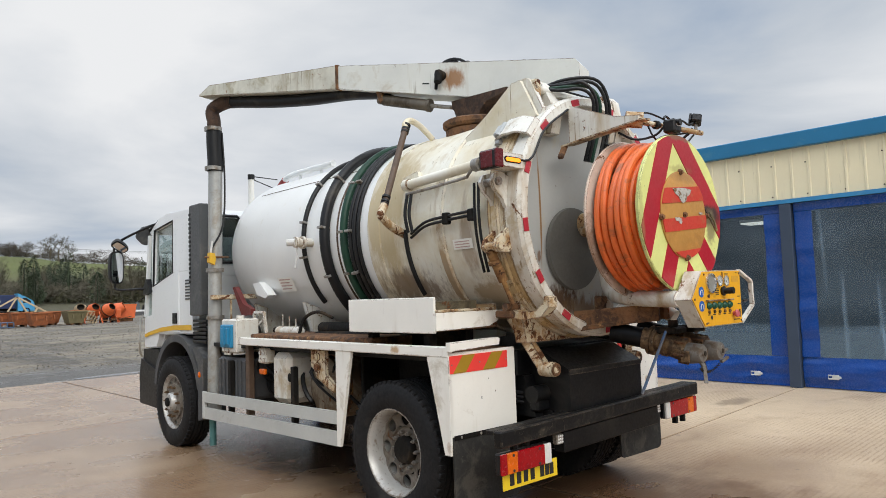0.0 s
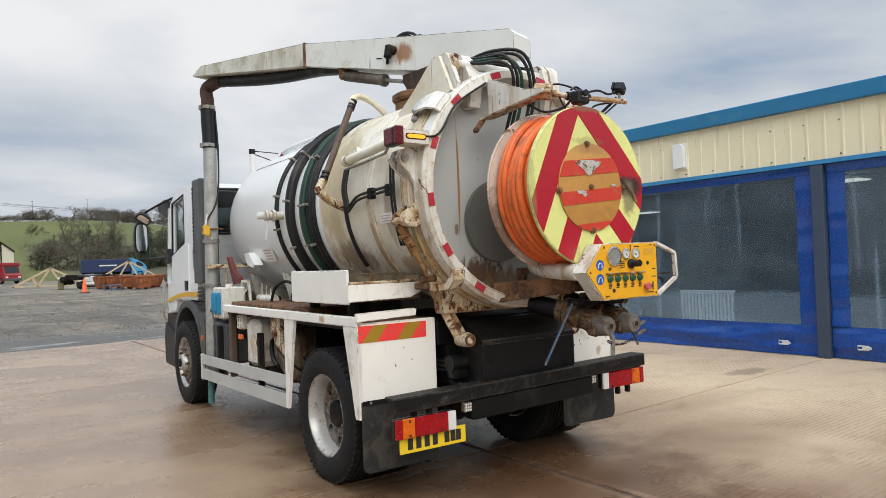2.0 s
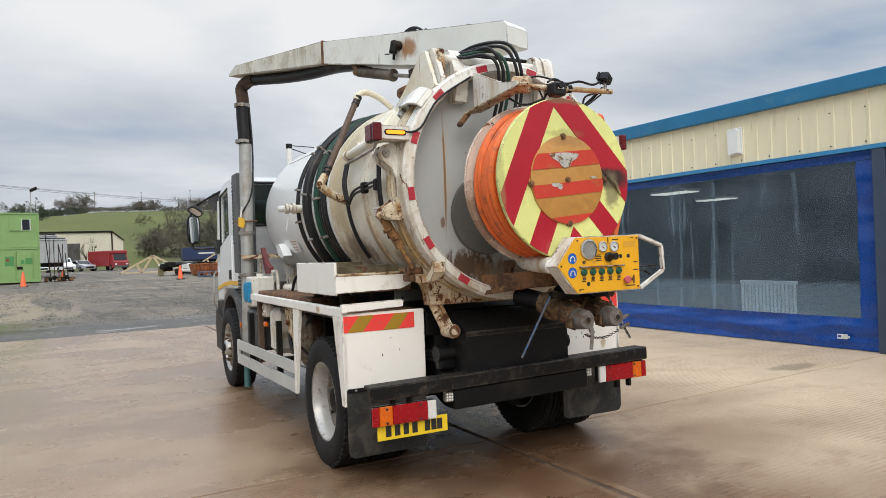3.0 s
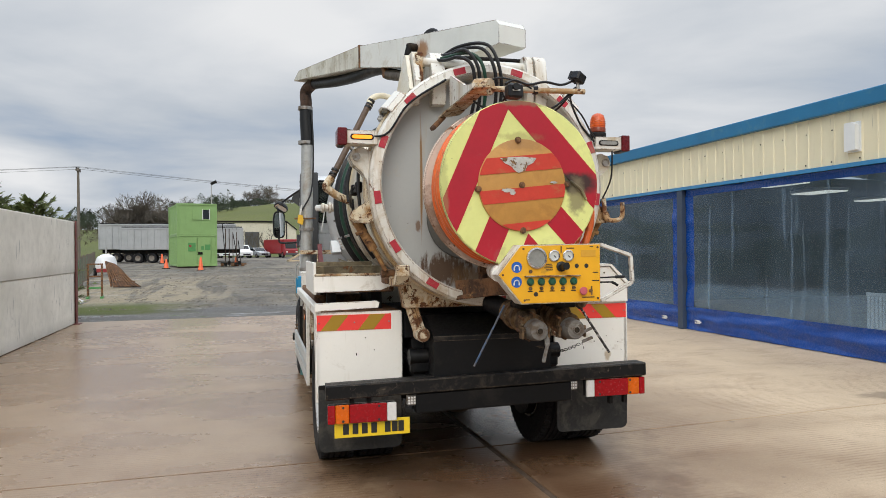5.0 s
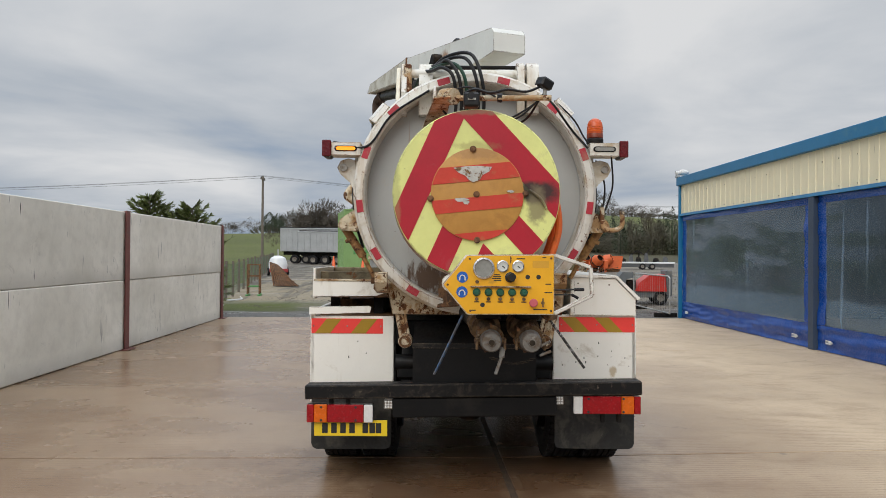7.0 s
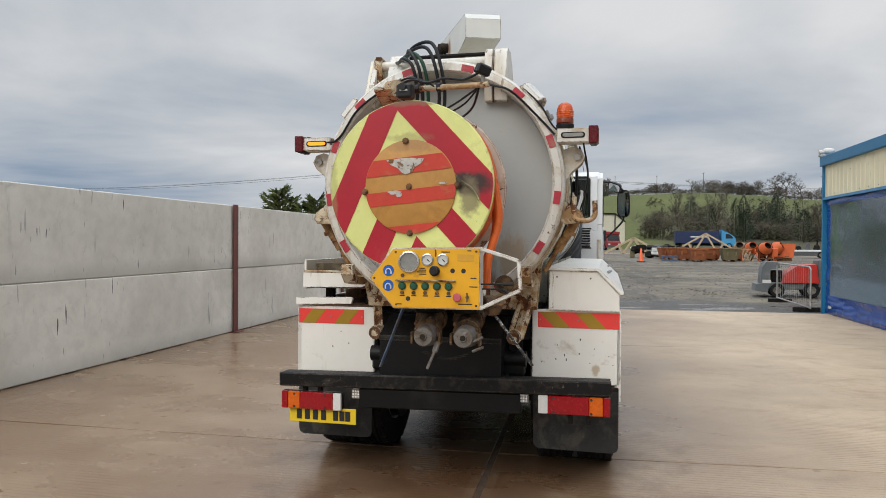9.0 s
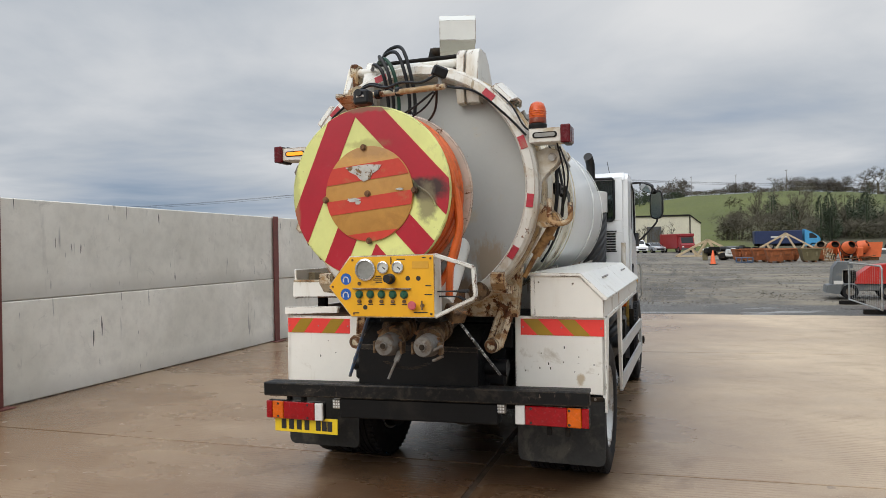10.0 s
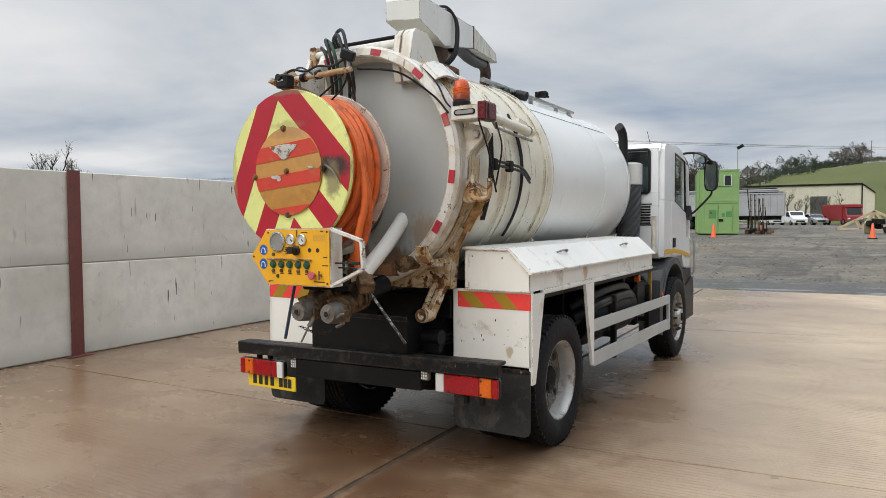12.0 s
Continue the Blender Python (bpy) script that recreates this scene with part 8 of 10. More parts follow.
def nut_mesh(deep):
    x = 0.008 if deep else -0.118
    return mesh_of("wheel_nut", Geo().cyl((x, 0, 0), (x - 0.035, 0, 0), 0.016, n=6).cyl((x - 0.03, 0, 0), (x - 0.05, 0, 0), 0.010, n=8), steel if deep else brassy)


def drum_mesh(x):
    return mesh_of("brake_drum", Geo().lathe([(0, x), (0.262, x), (0.262, x + 0.10), (0, x + 0.10)], (0, 0, 0), (1, 0, 0), 32), black, 40)


def hub_mesh(x0, x1):
    return mesh_of("hub_cap", Geo().lathe([(0.105, x0), (0.10, x1 + 0.02), (0.085, x1), (0.03, x1 - 0.004), (0, x1 - 0.004)], (0, 0, 0), (1, 0, 0), 30), dark if x0 > 0 else rim_grey, 40)


CAP_F = mesh_of("grease_cap", Geo().lathe([(0.05, -0.180), (0.048, -0.20), (0.03, -0.206), (0, -0.206)], (0, 0, 0), (1, 0, 0), 20), dark, 40)
DRUM_D, DRUM_F, HUB_D, HUB_F = drum_mesh(0.085), drum_mesh(-0.06), hub_mesh(0.02, -0.05), hub_mesh(-0.120, -0.178)
TYRE, RIM, DISC_D, DISC_F, NUT_D, NUT_F = tyre_mesh(), rim_mesh(), disc_mesh(True), disc_mesh(False), nut_mesh(True), nut_mesh(False)
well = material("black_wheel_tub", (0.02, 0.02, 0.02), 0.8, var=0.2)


def wheel(x, y, s, deep, nuts=True):
    r = part("wheel", RIM, None, truck, "painted steel truck wheel")
    r.matrix_local = pose(x, y, RW, 0, 0, 0 if s < 0 else 180) @ Matrix.Scale(0.51 / 0.503, 4)
    part("tyre", TYRE, None, r, "black truck tyre")
    part("wheel_disc", DISC_D if deep else DISC_F, None, r, "grimy pierced wheel disc")
    part("brake_drum", DRUM_D if deep else DRUM_F, None, r)
    part("hub_cap", HUB_D if deep else HUB_F, None, r, "dark greasy hub" if deep else "pale steel hub with a dark cap")
    if not deep:
        part("grease_cap", CAP_F, None, r)
    if nuts:
        for k in range(10):
            nt = part("wheel_nut", NUT_D if deep else NUT_F, None, r)
            a, rr = 2 * math.pi * (k + 0.5) / 10, 0.125 if deep else 0.165
            nt.location = (0, rr * math.sin(a), rr * math.cos(a))


for s in (-1, 1):
    wheel(s * 1.07, 0.68, s, True)
    wheel(s * 0.755, 0.68, s, True, False)
    wheel(s * 1.035, 4.79, s, False)
part("rear_axle", Geo().cyl((-1.0, 0.68, RW), (1.0, 0.68, RW), 0.075, n=16).ball((0, 0.68, RW), 0.2, 0.24, 0.22), dark, truck)
part("front_axle", Geo().box(-0.95, 0.95, 4.74, 4.84, 0.37, 0.49, 0.02), dark, truck)
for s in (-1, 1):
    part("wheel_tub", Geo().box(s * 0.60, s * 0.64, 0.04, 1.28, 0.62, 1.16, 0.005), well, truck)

# ---- cab ----
def shell(hw, hh, y0, y1, m=None, dome=0.5):
    """A rounded mirror shell: a soft rectangle drawn back from y0 and narrowing towards y1."""
    ring = []
    for i in range(28):
        a = 2 * math.pi * i / 28
        c_, s_ = math.cos(a), math.sin(a)
        ring.append((hw * math.copysign(abs(c_) ** 0.55, c_), hh * math.copysign(abs(s_) ** 0.55, s_)))
    vs = []
    for y, f in ((y0, 1.0), (y0 + (y1 - y0) * 0.4, 1.0 - 0.05 * dome), (y0 + (y1 - y0) * 0.8, 1.0 - 0.4 * dome), (y1, 1.0 - 0.9 * dome)):
        vs += [Vector((x * f, y, z * f)) for x, z in ring]
    fs = [tuple(range(28)), tuple(range(84, 112))[::-1]] + [(r * 28 + i, r * 28 + (i + 1) % 28, r * 28 + 28 + (i + 1) % 28, r * 28 + 28 + i) for r in range(3) for i in range(28)]
    return Geo().add([m @ v for v in vs] if m is not None else vs, fs)


CABX = 1.185
# lower body of the cab, then back wall, roof and front uprights, so that one sees through the windows
cab = part("cab", Geo().prism([(4.36, 1.30), (4.36, 1.88), (5.80, 1.72), (5.86, 1.62), (5.90, 1.15), (5.88, 1.02), (5.45, 1.04), (5.36, 1.20), (4.44, 1.22)], "x", -1.10, 1.10), cab_white, truck, "white lorry cab")
cab.matrix_local = Matrix.Diagonal((0.93, 1.0, 1.0, 1.0))
part("roof", Geo().prism([(4.36, 2.56), (4.42, 2.66), (5.15, 2.69), (5.42, 2.65), (5.78, 2.50), (5.74, 2.47), (5.40, 2.61), (5.15, 2.65), (4.44, 2.62)], "x", -1.12, 1.12), cab_white, cab)
for x0, x1, z0, z1 in ((-1.10, 1.10, 1.881, 2.04), (-1.10, 1.10, 2.585, 2.60), (-1.10, -0.985, 2.041, 2.584), (0.985, 1.10, 2.041, 2.584), (-0.58, 0.58, 2.041, 2.584)):
    part("back_wall", Geo().box(x0, x1, 4.36, 4.40, z0, z1, 0.004), cab_white, cab)
part("seats", join(*[Geo().box(x - 0.24, x + 0.24, 4.62, 4.80, 1.75, 2.06, 0.06) for x in (-0.55, 0.55)]), hose_black, cab, "dark cab seats")
for s in (-1, 1):
    lo, hi = (s * 1.10, s * CABX)
    a, b = min(lo, hi), max(lo, hi)
    # side skin with the window left open: sill, pillars and roof rail
    xs = (s * 1.10, s * 1.17)
    part("cab_side", Geo().prism([(4.40, 1.24), (4.40, 1.955), (4.95, 1.945), (5.58, 1.80), (5.63, 1.45), (5.86, 1.42), (5.88, 1.15), (5.86, 1.04), (5.47, 1.06), (5.38, 1.22)], "x", *xs), cab_white, cab)
    part("rear_pillar", Geo().prism([(4.40, 1.958), (4.40, 2.58), (4.46, 2.65), (4.94, 2.66), (4.94, 1.948)], "x", *xs), cab_white, cab)
    part("roof_rail", Geo().prism([(4.945, 2.575), (4.945, 2.665), (5.16, 2.675), (5.42, 2.64), (5.72, 2.50), (5.70, 2.46), (5.53, 2.50)], "x", s * 1.10, s * 1.15), cab_white, cab)
    part("front_pillar", Geo().prism([(5.535, 2.498), (5.60, 2.49), (5.628, 1.452), (5.585, 1.80)], "x", *xs), cab_white, cab)
    part("screen_pillar", Geo().prism([(5.70, 2.455), (5.75, 2.455), (5.90, 1.425), (5.84, 1.425)], "x", *xs), cab_white, cab)
    part("quarter_window", Geo().prism([(5.605, 2.48), (5.70, 2.45), (5.84, 1.43), (5.632, 1.455)], "x", s * 1.125, s * 1.132), cab_glass, cab)
    dr = part("cab_door", Geo().prism([(4.76, 1.25), (4.76, 1.93), (4.95, 1.93), (5.56, 1.785), (5.61, 1.43), (5.80, 1.40), (5.80, 1.20), (5.42, 1.22), (5.34, 1.25)], "x", s * 1.168, s * 1.182), cab_white, cab, "white cab door")
    part("side_window", Geo().prism([(4.955, 1.95), (4.955, 2.56), (5.52, 2.49), (5.575, 1.81)], "x", s * 1.125, s * 1.132), cab_glass, cab)
    part("window_seal", Geo().tube([(s * 1.165, y, z) for y, z in ((4.95, 1.948), (4.95, 2.57), (5.53, 2.50), (5.585, 1.802))], 0.014, 6, closed=True), hose_black, cab)
    part("door_handle", join(Geo().box(s * 1.178, s * 1.196, 4.80, 4.92, 1.345, 1.47, 0.015), Geo().box(s * 1.19, s * 1.20, 4.82, 4.90, 1.41, 1.45, 0.006)), hose_black, dr, "black recessed door handle")
    part("yellow_band", Geo().prism([(4.40, 1.275), (4.40, 1.335), (4.9, 1.325), (5.30, 1.295), (5.70, 1.235), (5.84, 1.205), (5.84, 1.165), (5.70, 1.19), (5.30, 1.245), (4.9, 1.27)], "x", s * 1.1825, s * 1.185), yellow_paint, cab)
    if s < 0:
        part("cab_vent", join(*[Geo().box(s * 1.168, s * 1.178, 4.44, 4.58, 1.62 + 0.035 * i, 1.64 + 0.035 * i, 0.003) for i in range(7)]), grey_plastic, cab)
    # front wheel arch and fender
    arc = [(4.79 + 0.60 * math.cos(radians(a)), 0.52 + 0.62 * math.sin(radians(a))) for a in range(8, 176, 8)]
    arc2 = [(4.79 + 0.67 * math.cos(radians(a)), 0.52 + 0.70 * math.sin(radians(a))) for a in range(176, 4, -8)]
    part("fender", Geo().prism(arc + arc2, "x", s * 0.84, s * 1.13), grey_plastic, truck, "grey plastic front fender")
    part("fender_rear", Geo().prism([(4.16, 0.30), (4.02, 0.34), (4.02, 0.98), (4.16, 1.10), (4.30, 1.08), (4.16, 0.9)], "x", s * 0.88, s * 1.135), grey_plastic, truck)
    part("fender_marker", Geo().ball((s * 1.137, 4.12, 0.80), 0.012, 0.035, 0.035, 10, 6), lens_amber, truck)
    part("step_box", Geo().prism([(5.36, 0.36), (5.36, 1.02), (5.88, 1.02), (5.92, 0.70), (5.86, 0.36)], "x", s * 0.70, s * 1.10), hose_black, truck)
    part("front_bumper_end", Geo().prism([(5.34, 0.32), (5.40, 0.78), (5.90, 0.90), (5.97, 0.70), (5.95, 0.34)], "x", s * 1.101, s * 1.125), hose_black, truck)
    part("grab_step", Geo().tube([(s * 1.20, 5.84, 1.45), (s * 1.23, 5.86, 1.40), (s * 1.24, 5.88, 0.98), (s * 1.20, 5.88, 0.92)], 0.014, 8), galv, cab)
    # mirrors
    if s < 0:
        main, wide, brk = Vector((-1.50, 6.02, 2.06)), Vector((-1.46, 5.98, 2.34)), Vector((-1.17, 5.76, 1.78))
    else:
        main, wide, brk = Vector((1.50, 5.77, 2.305)), Vector((1.36, 5.70, 2.56)), Vector((1.17, 5.74, 1.80))
    mir = part("mirror_arm", Geo().tube(spline([(s * 1.12, 5.52, 2.55), (s * 1.15, 5.62, 2.58 + 0.04 * (s > 0)), wide + Vector((0, 0.05, 0.05)), main + Vector((0.02 * s, 0.04, 0.17))], 5), 0.016, 8), hose_black, cab, "black mirror arm")
    part("lower_arm", Geo().tube(spline([brk, brk + Vector((s * 0.07, 0.03, 0.0)), main + Vector((-s * 0.03, 0.02, -0.28)), main + Vector((0, 0.02, -0.19))], 5), 0.015, 8), hose_black, mir)
    part("arm_bracket", Geo().prism([(5.60, 1.74), (5.80, 1.70), (5.80, 1.80), (5.70, 1.90)], "x", s * 1.15, s * 1.22), hose_black, mir)
    q = Matrix.Translation(main) @ pose(0, 0, 0, 0, 0, -s * 16)
    part("main_mirror", shell(0.105, 0.21, -0.03, 0.07, q), hose_black, mir, "black main mirror")
    part("mirror_face", shell(0.086, 0.19, -0.036, -0.031, q, 0.0), mirror_glass, mir)
    q = Matrix.Translation(wide) @ pose(0, 0, 0, 25 if s > 0 else 58, 20 if s > 0 else 28, -24 if s > 0 else 20)
    part("wide_mirror", shell(0.115, 0.07, -0.03, 0.06), hose_black, mir).matrix_local = q
    part("wide_mirror_face", shell(0.098, 0.056, -0.036, -0.031, None, 0.0), mirror_glass, mir).matrix_local = q
    if s < 0:
        part("kerb_mirror", shell(0.105, 0.105, -0.05, 0.05), grey_plastic, mir, "grey plastic kerb mirror").matrix_local = Matrix.Translation((-1.17, 5.90, 2.47)) @ pose(0, 0, 0, 10, 38, 12)
        part("kerb_mirror_arm", Geo().tube([(-1.10, 5.55, 2.60), (-1.16, 5.90, 2.57)], 0.018, 8), hose_black, mir)
# rear wall, windows, roof and inside
for s in (-1, 1):
    part("window_seal", Geo().tube([(s * x, 4.352, z) for x, z in ((0.58, 2.06), (0.60, 2.04), (0.96, 2.04), (0.985, 2.065), (0.985, 2.56), (0.96, 2.584), (0.60, 2.584), (0.58, 2.565))], 0.018, 6, closed=True), hose_black, cab)
    part("rear_window_pane", Geo().box(s * 0.58, s * 0.985, 4.372, 4.378, 2.04, 2.584, 0.001), tinted_glass, cab)
part("windscreen", Geo().prism([(5.725, 2.45), (5.88, 1.66), (5.895, 1.66), (5.74, 2.46)], "x", -1.0, 1.0), cab_glass, cab)
part("sun_visor", Geo().prism([(5.50, 2.645), (5.95, 2.52), (5.95, 2.49), (5.60, 2.585)], "x", -1.12, 1.12), hose_black, cab)
part("front_bumper", Geo().box(-1.09, 1.09, 5.88, 6.0, 0.34, 0.80, 0.04), grey_panel, truck)
part("grille", Geo().box(-0.9, 0.9, 5.88, 5.92, 0.95, 1.5, 0.02), grey_panel, cab)
# dark panel and louvres behind the cab on the pipe side, air stack on the other
part("cab_shield", Geo().box(-1.15, -0.93, 4.04, 4.33, 1.44, 2.67, 0.012), grey_panel, truck, "dark grey air intake panel behind the cab")
part("shield_louvre", join(*[Geo().box(-1.154, -1.148, 4.28, 4.33, 1.80 + 0.05 * i, 1.83 + 0.05 * i, 0.003) for i in range(16)]), black, truck)
part("louvre_block", join(*[Geo().box(-1.11, -0.87, 4.0, 4.34, 1.14 + 0.045 * i, 1.17 + 0.045 * i, 0.004) for i in range(6)]), hose_black, truck)
ex = part("exhaust_pipe", Geo().tube(spline([(0.66, 4.10, 2.2), (0.66, 4.10, 2.58), (0.66, 4.08, 2.73), (0.65, 4.03, 2.81), (0.64, 3.98, 2.84)], 5), 0.055, 14), hose_black, truck, "black upright exhaust")
duct = part("air_duct", Geo().tube([(0.66, 4.24, 1.10), (0.67, 4.26, 1.5), (0.68, 4.28, 1.9), (0.69, 4.29, 2.40)], 0.125, 26), grey_plastic, truck, "dusty grey rubber air trunking with raised ribs")
for k in range(9):
    part("duct_rib", Geo().tube([(0.66 + 0.025 * i / 40 + 0.130 * math.cos(0.7 * k + i * 0.17), 4.24 + 0.05 * i / 40 + 0.130 * math.sin(0.7 * k + i * 0.17), 1.12 + 1.02 * i / 40) for i in range(41)], 0.021, 7), grey_panel, duct)
part("duct_collar", Geo().lathe([(0.128, 2.14), (0.150, 2.15), (0.150, 2.40), (0.10, 2.42), (0, 2.42)], (0.69, 4.29, 0), (0, 0, 1), 26), label_paper, duct, "pale dusty collar")
part("rear_pillar_pipe", Geo().cyl((1.05, 4.05, 1.3), (1.05, 4.05, 1.75), 0.03, n=12), white_worn, truck)
part("back_vent", join(*[Geo().box(0.86, 1.0, 4.345, 4.358, 1.655 + 0.034 * i, 1.675 + 0.034 * i, 0.003) for i in range(7)]), hose_black, cab, "black louvred vent")
part("back_vent_surround", join(Geo().box(0.845, 1.015, 4.352, 4.3595, 1.635, 1.65, 0.002), Geo().box(0.845, 1.015, 4.352, 4.3595, 1.895, 1.91, 0.002)), hose_black, cab)
part("roof_aerial", Geo().cyl((0.9, 4.7, 2.66), (0.87, 4.64, 2.84), 0.004, n=6), hose_black, cab)


# ---- the yard beyond the concrete ----
def gz(x, y):
    return terrain(x, y)


def turned(x, y, yaw=0.0, dz=0.0):
    return pose(x, y, gz(x, y) + dz, 0, 0, yaw)


cabin_green = material("pale_green_cabin_paint", (0.22, 0.36, 0.13), 0.5, var=0.08, scale=1.2, streak=(0.14, 0.25, 0.10), streak_at=0.58, rust=RUST, rust_at=0.82, rust_scale=4)
cabin_dark = material("darker_green_patch", (0.075, 0.25, 0.075), 0.5, var=0.12)
alu = material("dull_aluminium_body", (0.42, 0.43, 0.44), 0.45, 0.35, var=0.1, scale=1.0, streak=(0.26, 0.25, 0.24), streak_at=0.55)
dark_glass = material("dark_vehicle_glass", (0.015, 0.018, 0.02), 0.08, var=0.05, bump=0, rough_var=0.02)
timber = material("pale_truss_timber", (0.50, 0.39, 0.25), 0.75, var=0.15, scale=4)
skip_orange = material("rusty_orange_skip", (0.36, 0.115, 0.04), 0.75, var=0.2, scale=2.5, dirt=(0.20, 0.075, 0.035), dirt_at=0.55, rust=RUST, rust_at=0.62)
skip_olive = material("olive_skip_paint", (0.17, 0.145, 0.075), 0.75, var=0.2, scale=2.5, rust=RUST, rust_at=0.62)
mixer_orange = material("orange_mixer_paint", (0.62, 0.12, 0.03), 0.55, var=0.15, scale=3, rust=RUST, rust_at=0.66)
cone_orange = material("orange_cone_plastic", (0.80, 0.13, 0.035), 0.5, var=0.1)
car_white = material("white_car_paint", (0.75, 0.76, 0.77), 0.3, var=0.04, coat=0.5)
car_silver = material("silver_car_paint", (0.38, 0.40, 0.42), 0.3, 0.4, var=0.05, coat=0.5)
lorry_red = material("dark_red_lorry_paint", (0.27, 0.018, 0.022), 0.4, var=0.1, scale=1.5, coat=0.2)
navy = material("navy_curtain_sheet", (0.012, 0.025, 0.085), 0.5, var=0.15)
cab_blue = material("light_blue_cab_paint", (0.06, 0.30, 0.55), 0.4, var=0.1)
plant_grey = material("grey_plant_paint", (0.13, 0.14, 0.145), 0.5, var=0.2, scale=3, dirt=(0.22, 0.20, 0.17), dirt_at=0.6)
plant_red = material("red_plant_paint", (0.55, 0.035, 0.025), 0.4, var=0.12, dirt=(0.3, 0.08, 0.05), dirt_at=0.64)
wood_grey = material("weathered_wood_pole", (0.16, 0.135, 0.11), 0.85, var=0.2, scale=6)


def cabin(m, w, d, h, label, upper):
    """A steel site cabin with ribbed sides, corner posts and either a window or doors in its end."""
    c = thing("site_cabin", m, label, "site cabin", "stacked site cabins")
    for sx in (-1, 1):
        prof, y, k = [], 0.12, 0
        while y < d - 0.12:
            prof += [(sx * (w / 2 - 0.05), y), (sx * (w / 2 - 0.05), y + 0.12), (sx * (w / 2 - 0.015), y + 0.16), (sx * (w / 2 - 0.015), y + 0.28), (sx * (w / 2 - 0.05), y + 0.32)]
            y += 0.32
        n = len(prof)
        part("side", Geo().add([(x, yy, z) for z in (0.08, h - 0.1) for x, yy in prof], [(i, i + 1, n + i + 1, n + i) for i in range(n - 1)]), cabin_green, c, smooth=0)
    part("back", Geo().box(-w / 2 + 0.06, w / 2 - 0.06, d - 0.08, d - 0.03, 0.08, h - 0.1, 0.004), cabin_green, c)
    for sx in (-1, 1):
        for yy in (0.0, d - 0.12):
            part("corner_post", Geo().box(sx * w / 2 - 0.07, sx * w / 2 + 0.07, yy, yy + 0.14, 0.0, h, 0.01), cabin_green, c)
    for z in (0.0, h - 0.13):
        part("rail", Geo().box(-w / 2, w / 2, 0.0, 0.12, z, z + 0.13, 0.01), cabin_green, c)
        for sx in (-1, 1):
            part("rail", Geo().box(sx * (w / 2 - 0.05), sx * w / 2, 0.14, d - 0.12, z, z + 0.13, 0.01), cabin_green, c)
    part("roof", Geo().box(-w / 2 + 0.05, w / 2 - 0.05, 0.05, d - 0.05, h - 0.06, h - 0.02, 0.01), cabin_green, c)
    part("end_wall", Geo().box(-w / 2 + 0.07, w / 2 - 0.07, 0.05, 0.09, 0.13, h - 0.13, 0.004), cabin_green, c)
    if upper:
        win = part("window", Geo().box(-0.02, 1.0, 0.0, 0.05, 1.20, 2.10, 0.01), cabin_green, c, "small shuttered window")
        part("pane", Geo().box(0.45, 0.93, -0.012, 0.0, 1.28, 2.02, 0.004), dark_glass, win)
        part("shutter", Geo().box(-0.35, 0.40, -0.03, -0.002, 1.22, 2.08, 0.006), cabin_green, win)
        for a, b, c0, c1 in ((0.40, 0.46, 1.22, 2.08), (0.93, 0.99, 1.22, 2.08)):
            part("window_frame", Geo().box(a, b, -0.03, -0.012, c0, c1, 0.004), tie_white, win)
    else:
        for x0, x1 in ((-1.0, 0.02), (0.04, 1.1)):
            dd = part("door", Geo().box(x0, x1, 0.0, 0.045, 0.12, h - 0.22, 0.01), cabin_green, c, "pale green cabin door")
            part("patch", Geo().box(x0 + 0.3, x1 - 0.15, -0.006, -0.001, 1.2, 1.9, 0.003) if x0 < 0 else Geo().box(x0 + 0.55, x1 - 0.05, -0.006, -0.001, 1.3, 1.75, 0.003), cabin_dark, dd)
            part("lock_bar", Geo().cyl((x1 - 0.08, -0.02, 0.2), (x1 - 0.08, -0.02, h - 0.3), 0.018, n=8), cabin_green, dd)
        part("lock_box", Geo().box(0.05, 0.40, -0.06, -0.006, 0.95, 1.15, 0.02), dark, c)
        part("notice", Geo().box(-0.62, -0.45, -0.012, -0.007, 1.55, 1.72, 0.003), red_paint, c)
        part("notice", Geo().box(0.3, 0.52, -0.012, -0.007, 1.32, 1.62, 0.003), cabin_dark, c)
    return c


base_z = 0.5
cabin(pose(-0.62, 57.7, base_z, 0, 0, 11.0), 2.95, 6.0, 2.52, "pale green steel site cabin with double doors standing on gravel", False)
cabin(pose(-0.62, 57.7, base_z + 2.53, 0, 0, 11.0), 2.95, 6.0, 2.52, "pale green steel site cabin with a shuttered window, stacked on another", True)
blocks = thing("timber_bearers", pose(-0.62, 57.7, gz(-0.6, 58)), "dark timber bearers under the site cabin", "bearers")
for yy in (0.3, 3.0, 5.6):
    part("bearer", Geo().box(-1.5, 1.5, yy, yy + 0.2, -0.05, 0.115, 0.01, Matrix.Rotation(radians(11), 4, "Z")), wood_grey, blocks)
lp = thing("floodlight_pole", pose(0.35, 61.5, gz(0.35, 61.5)), "slim steel pole with a tilted floodlight", "floodlight")
part("pole", Geo().cyl((0, 0, 0), (0, 0, 7.0), 0.05, 0.035, n=10), galv, lp)
part("lamp_head", Geo().box(-0.1, 0.45, -0.15, 0.15, -0.10, 0.12, 0.03, pose(0.05, 0, 7.1, 0, -28, 0)), dark, lp)
rack = thing("pipe_rack", pose(2.0, 60.0, gz(2, 60)), "tall dark steel rack of bars beside the site cabin", "rack")
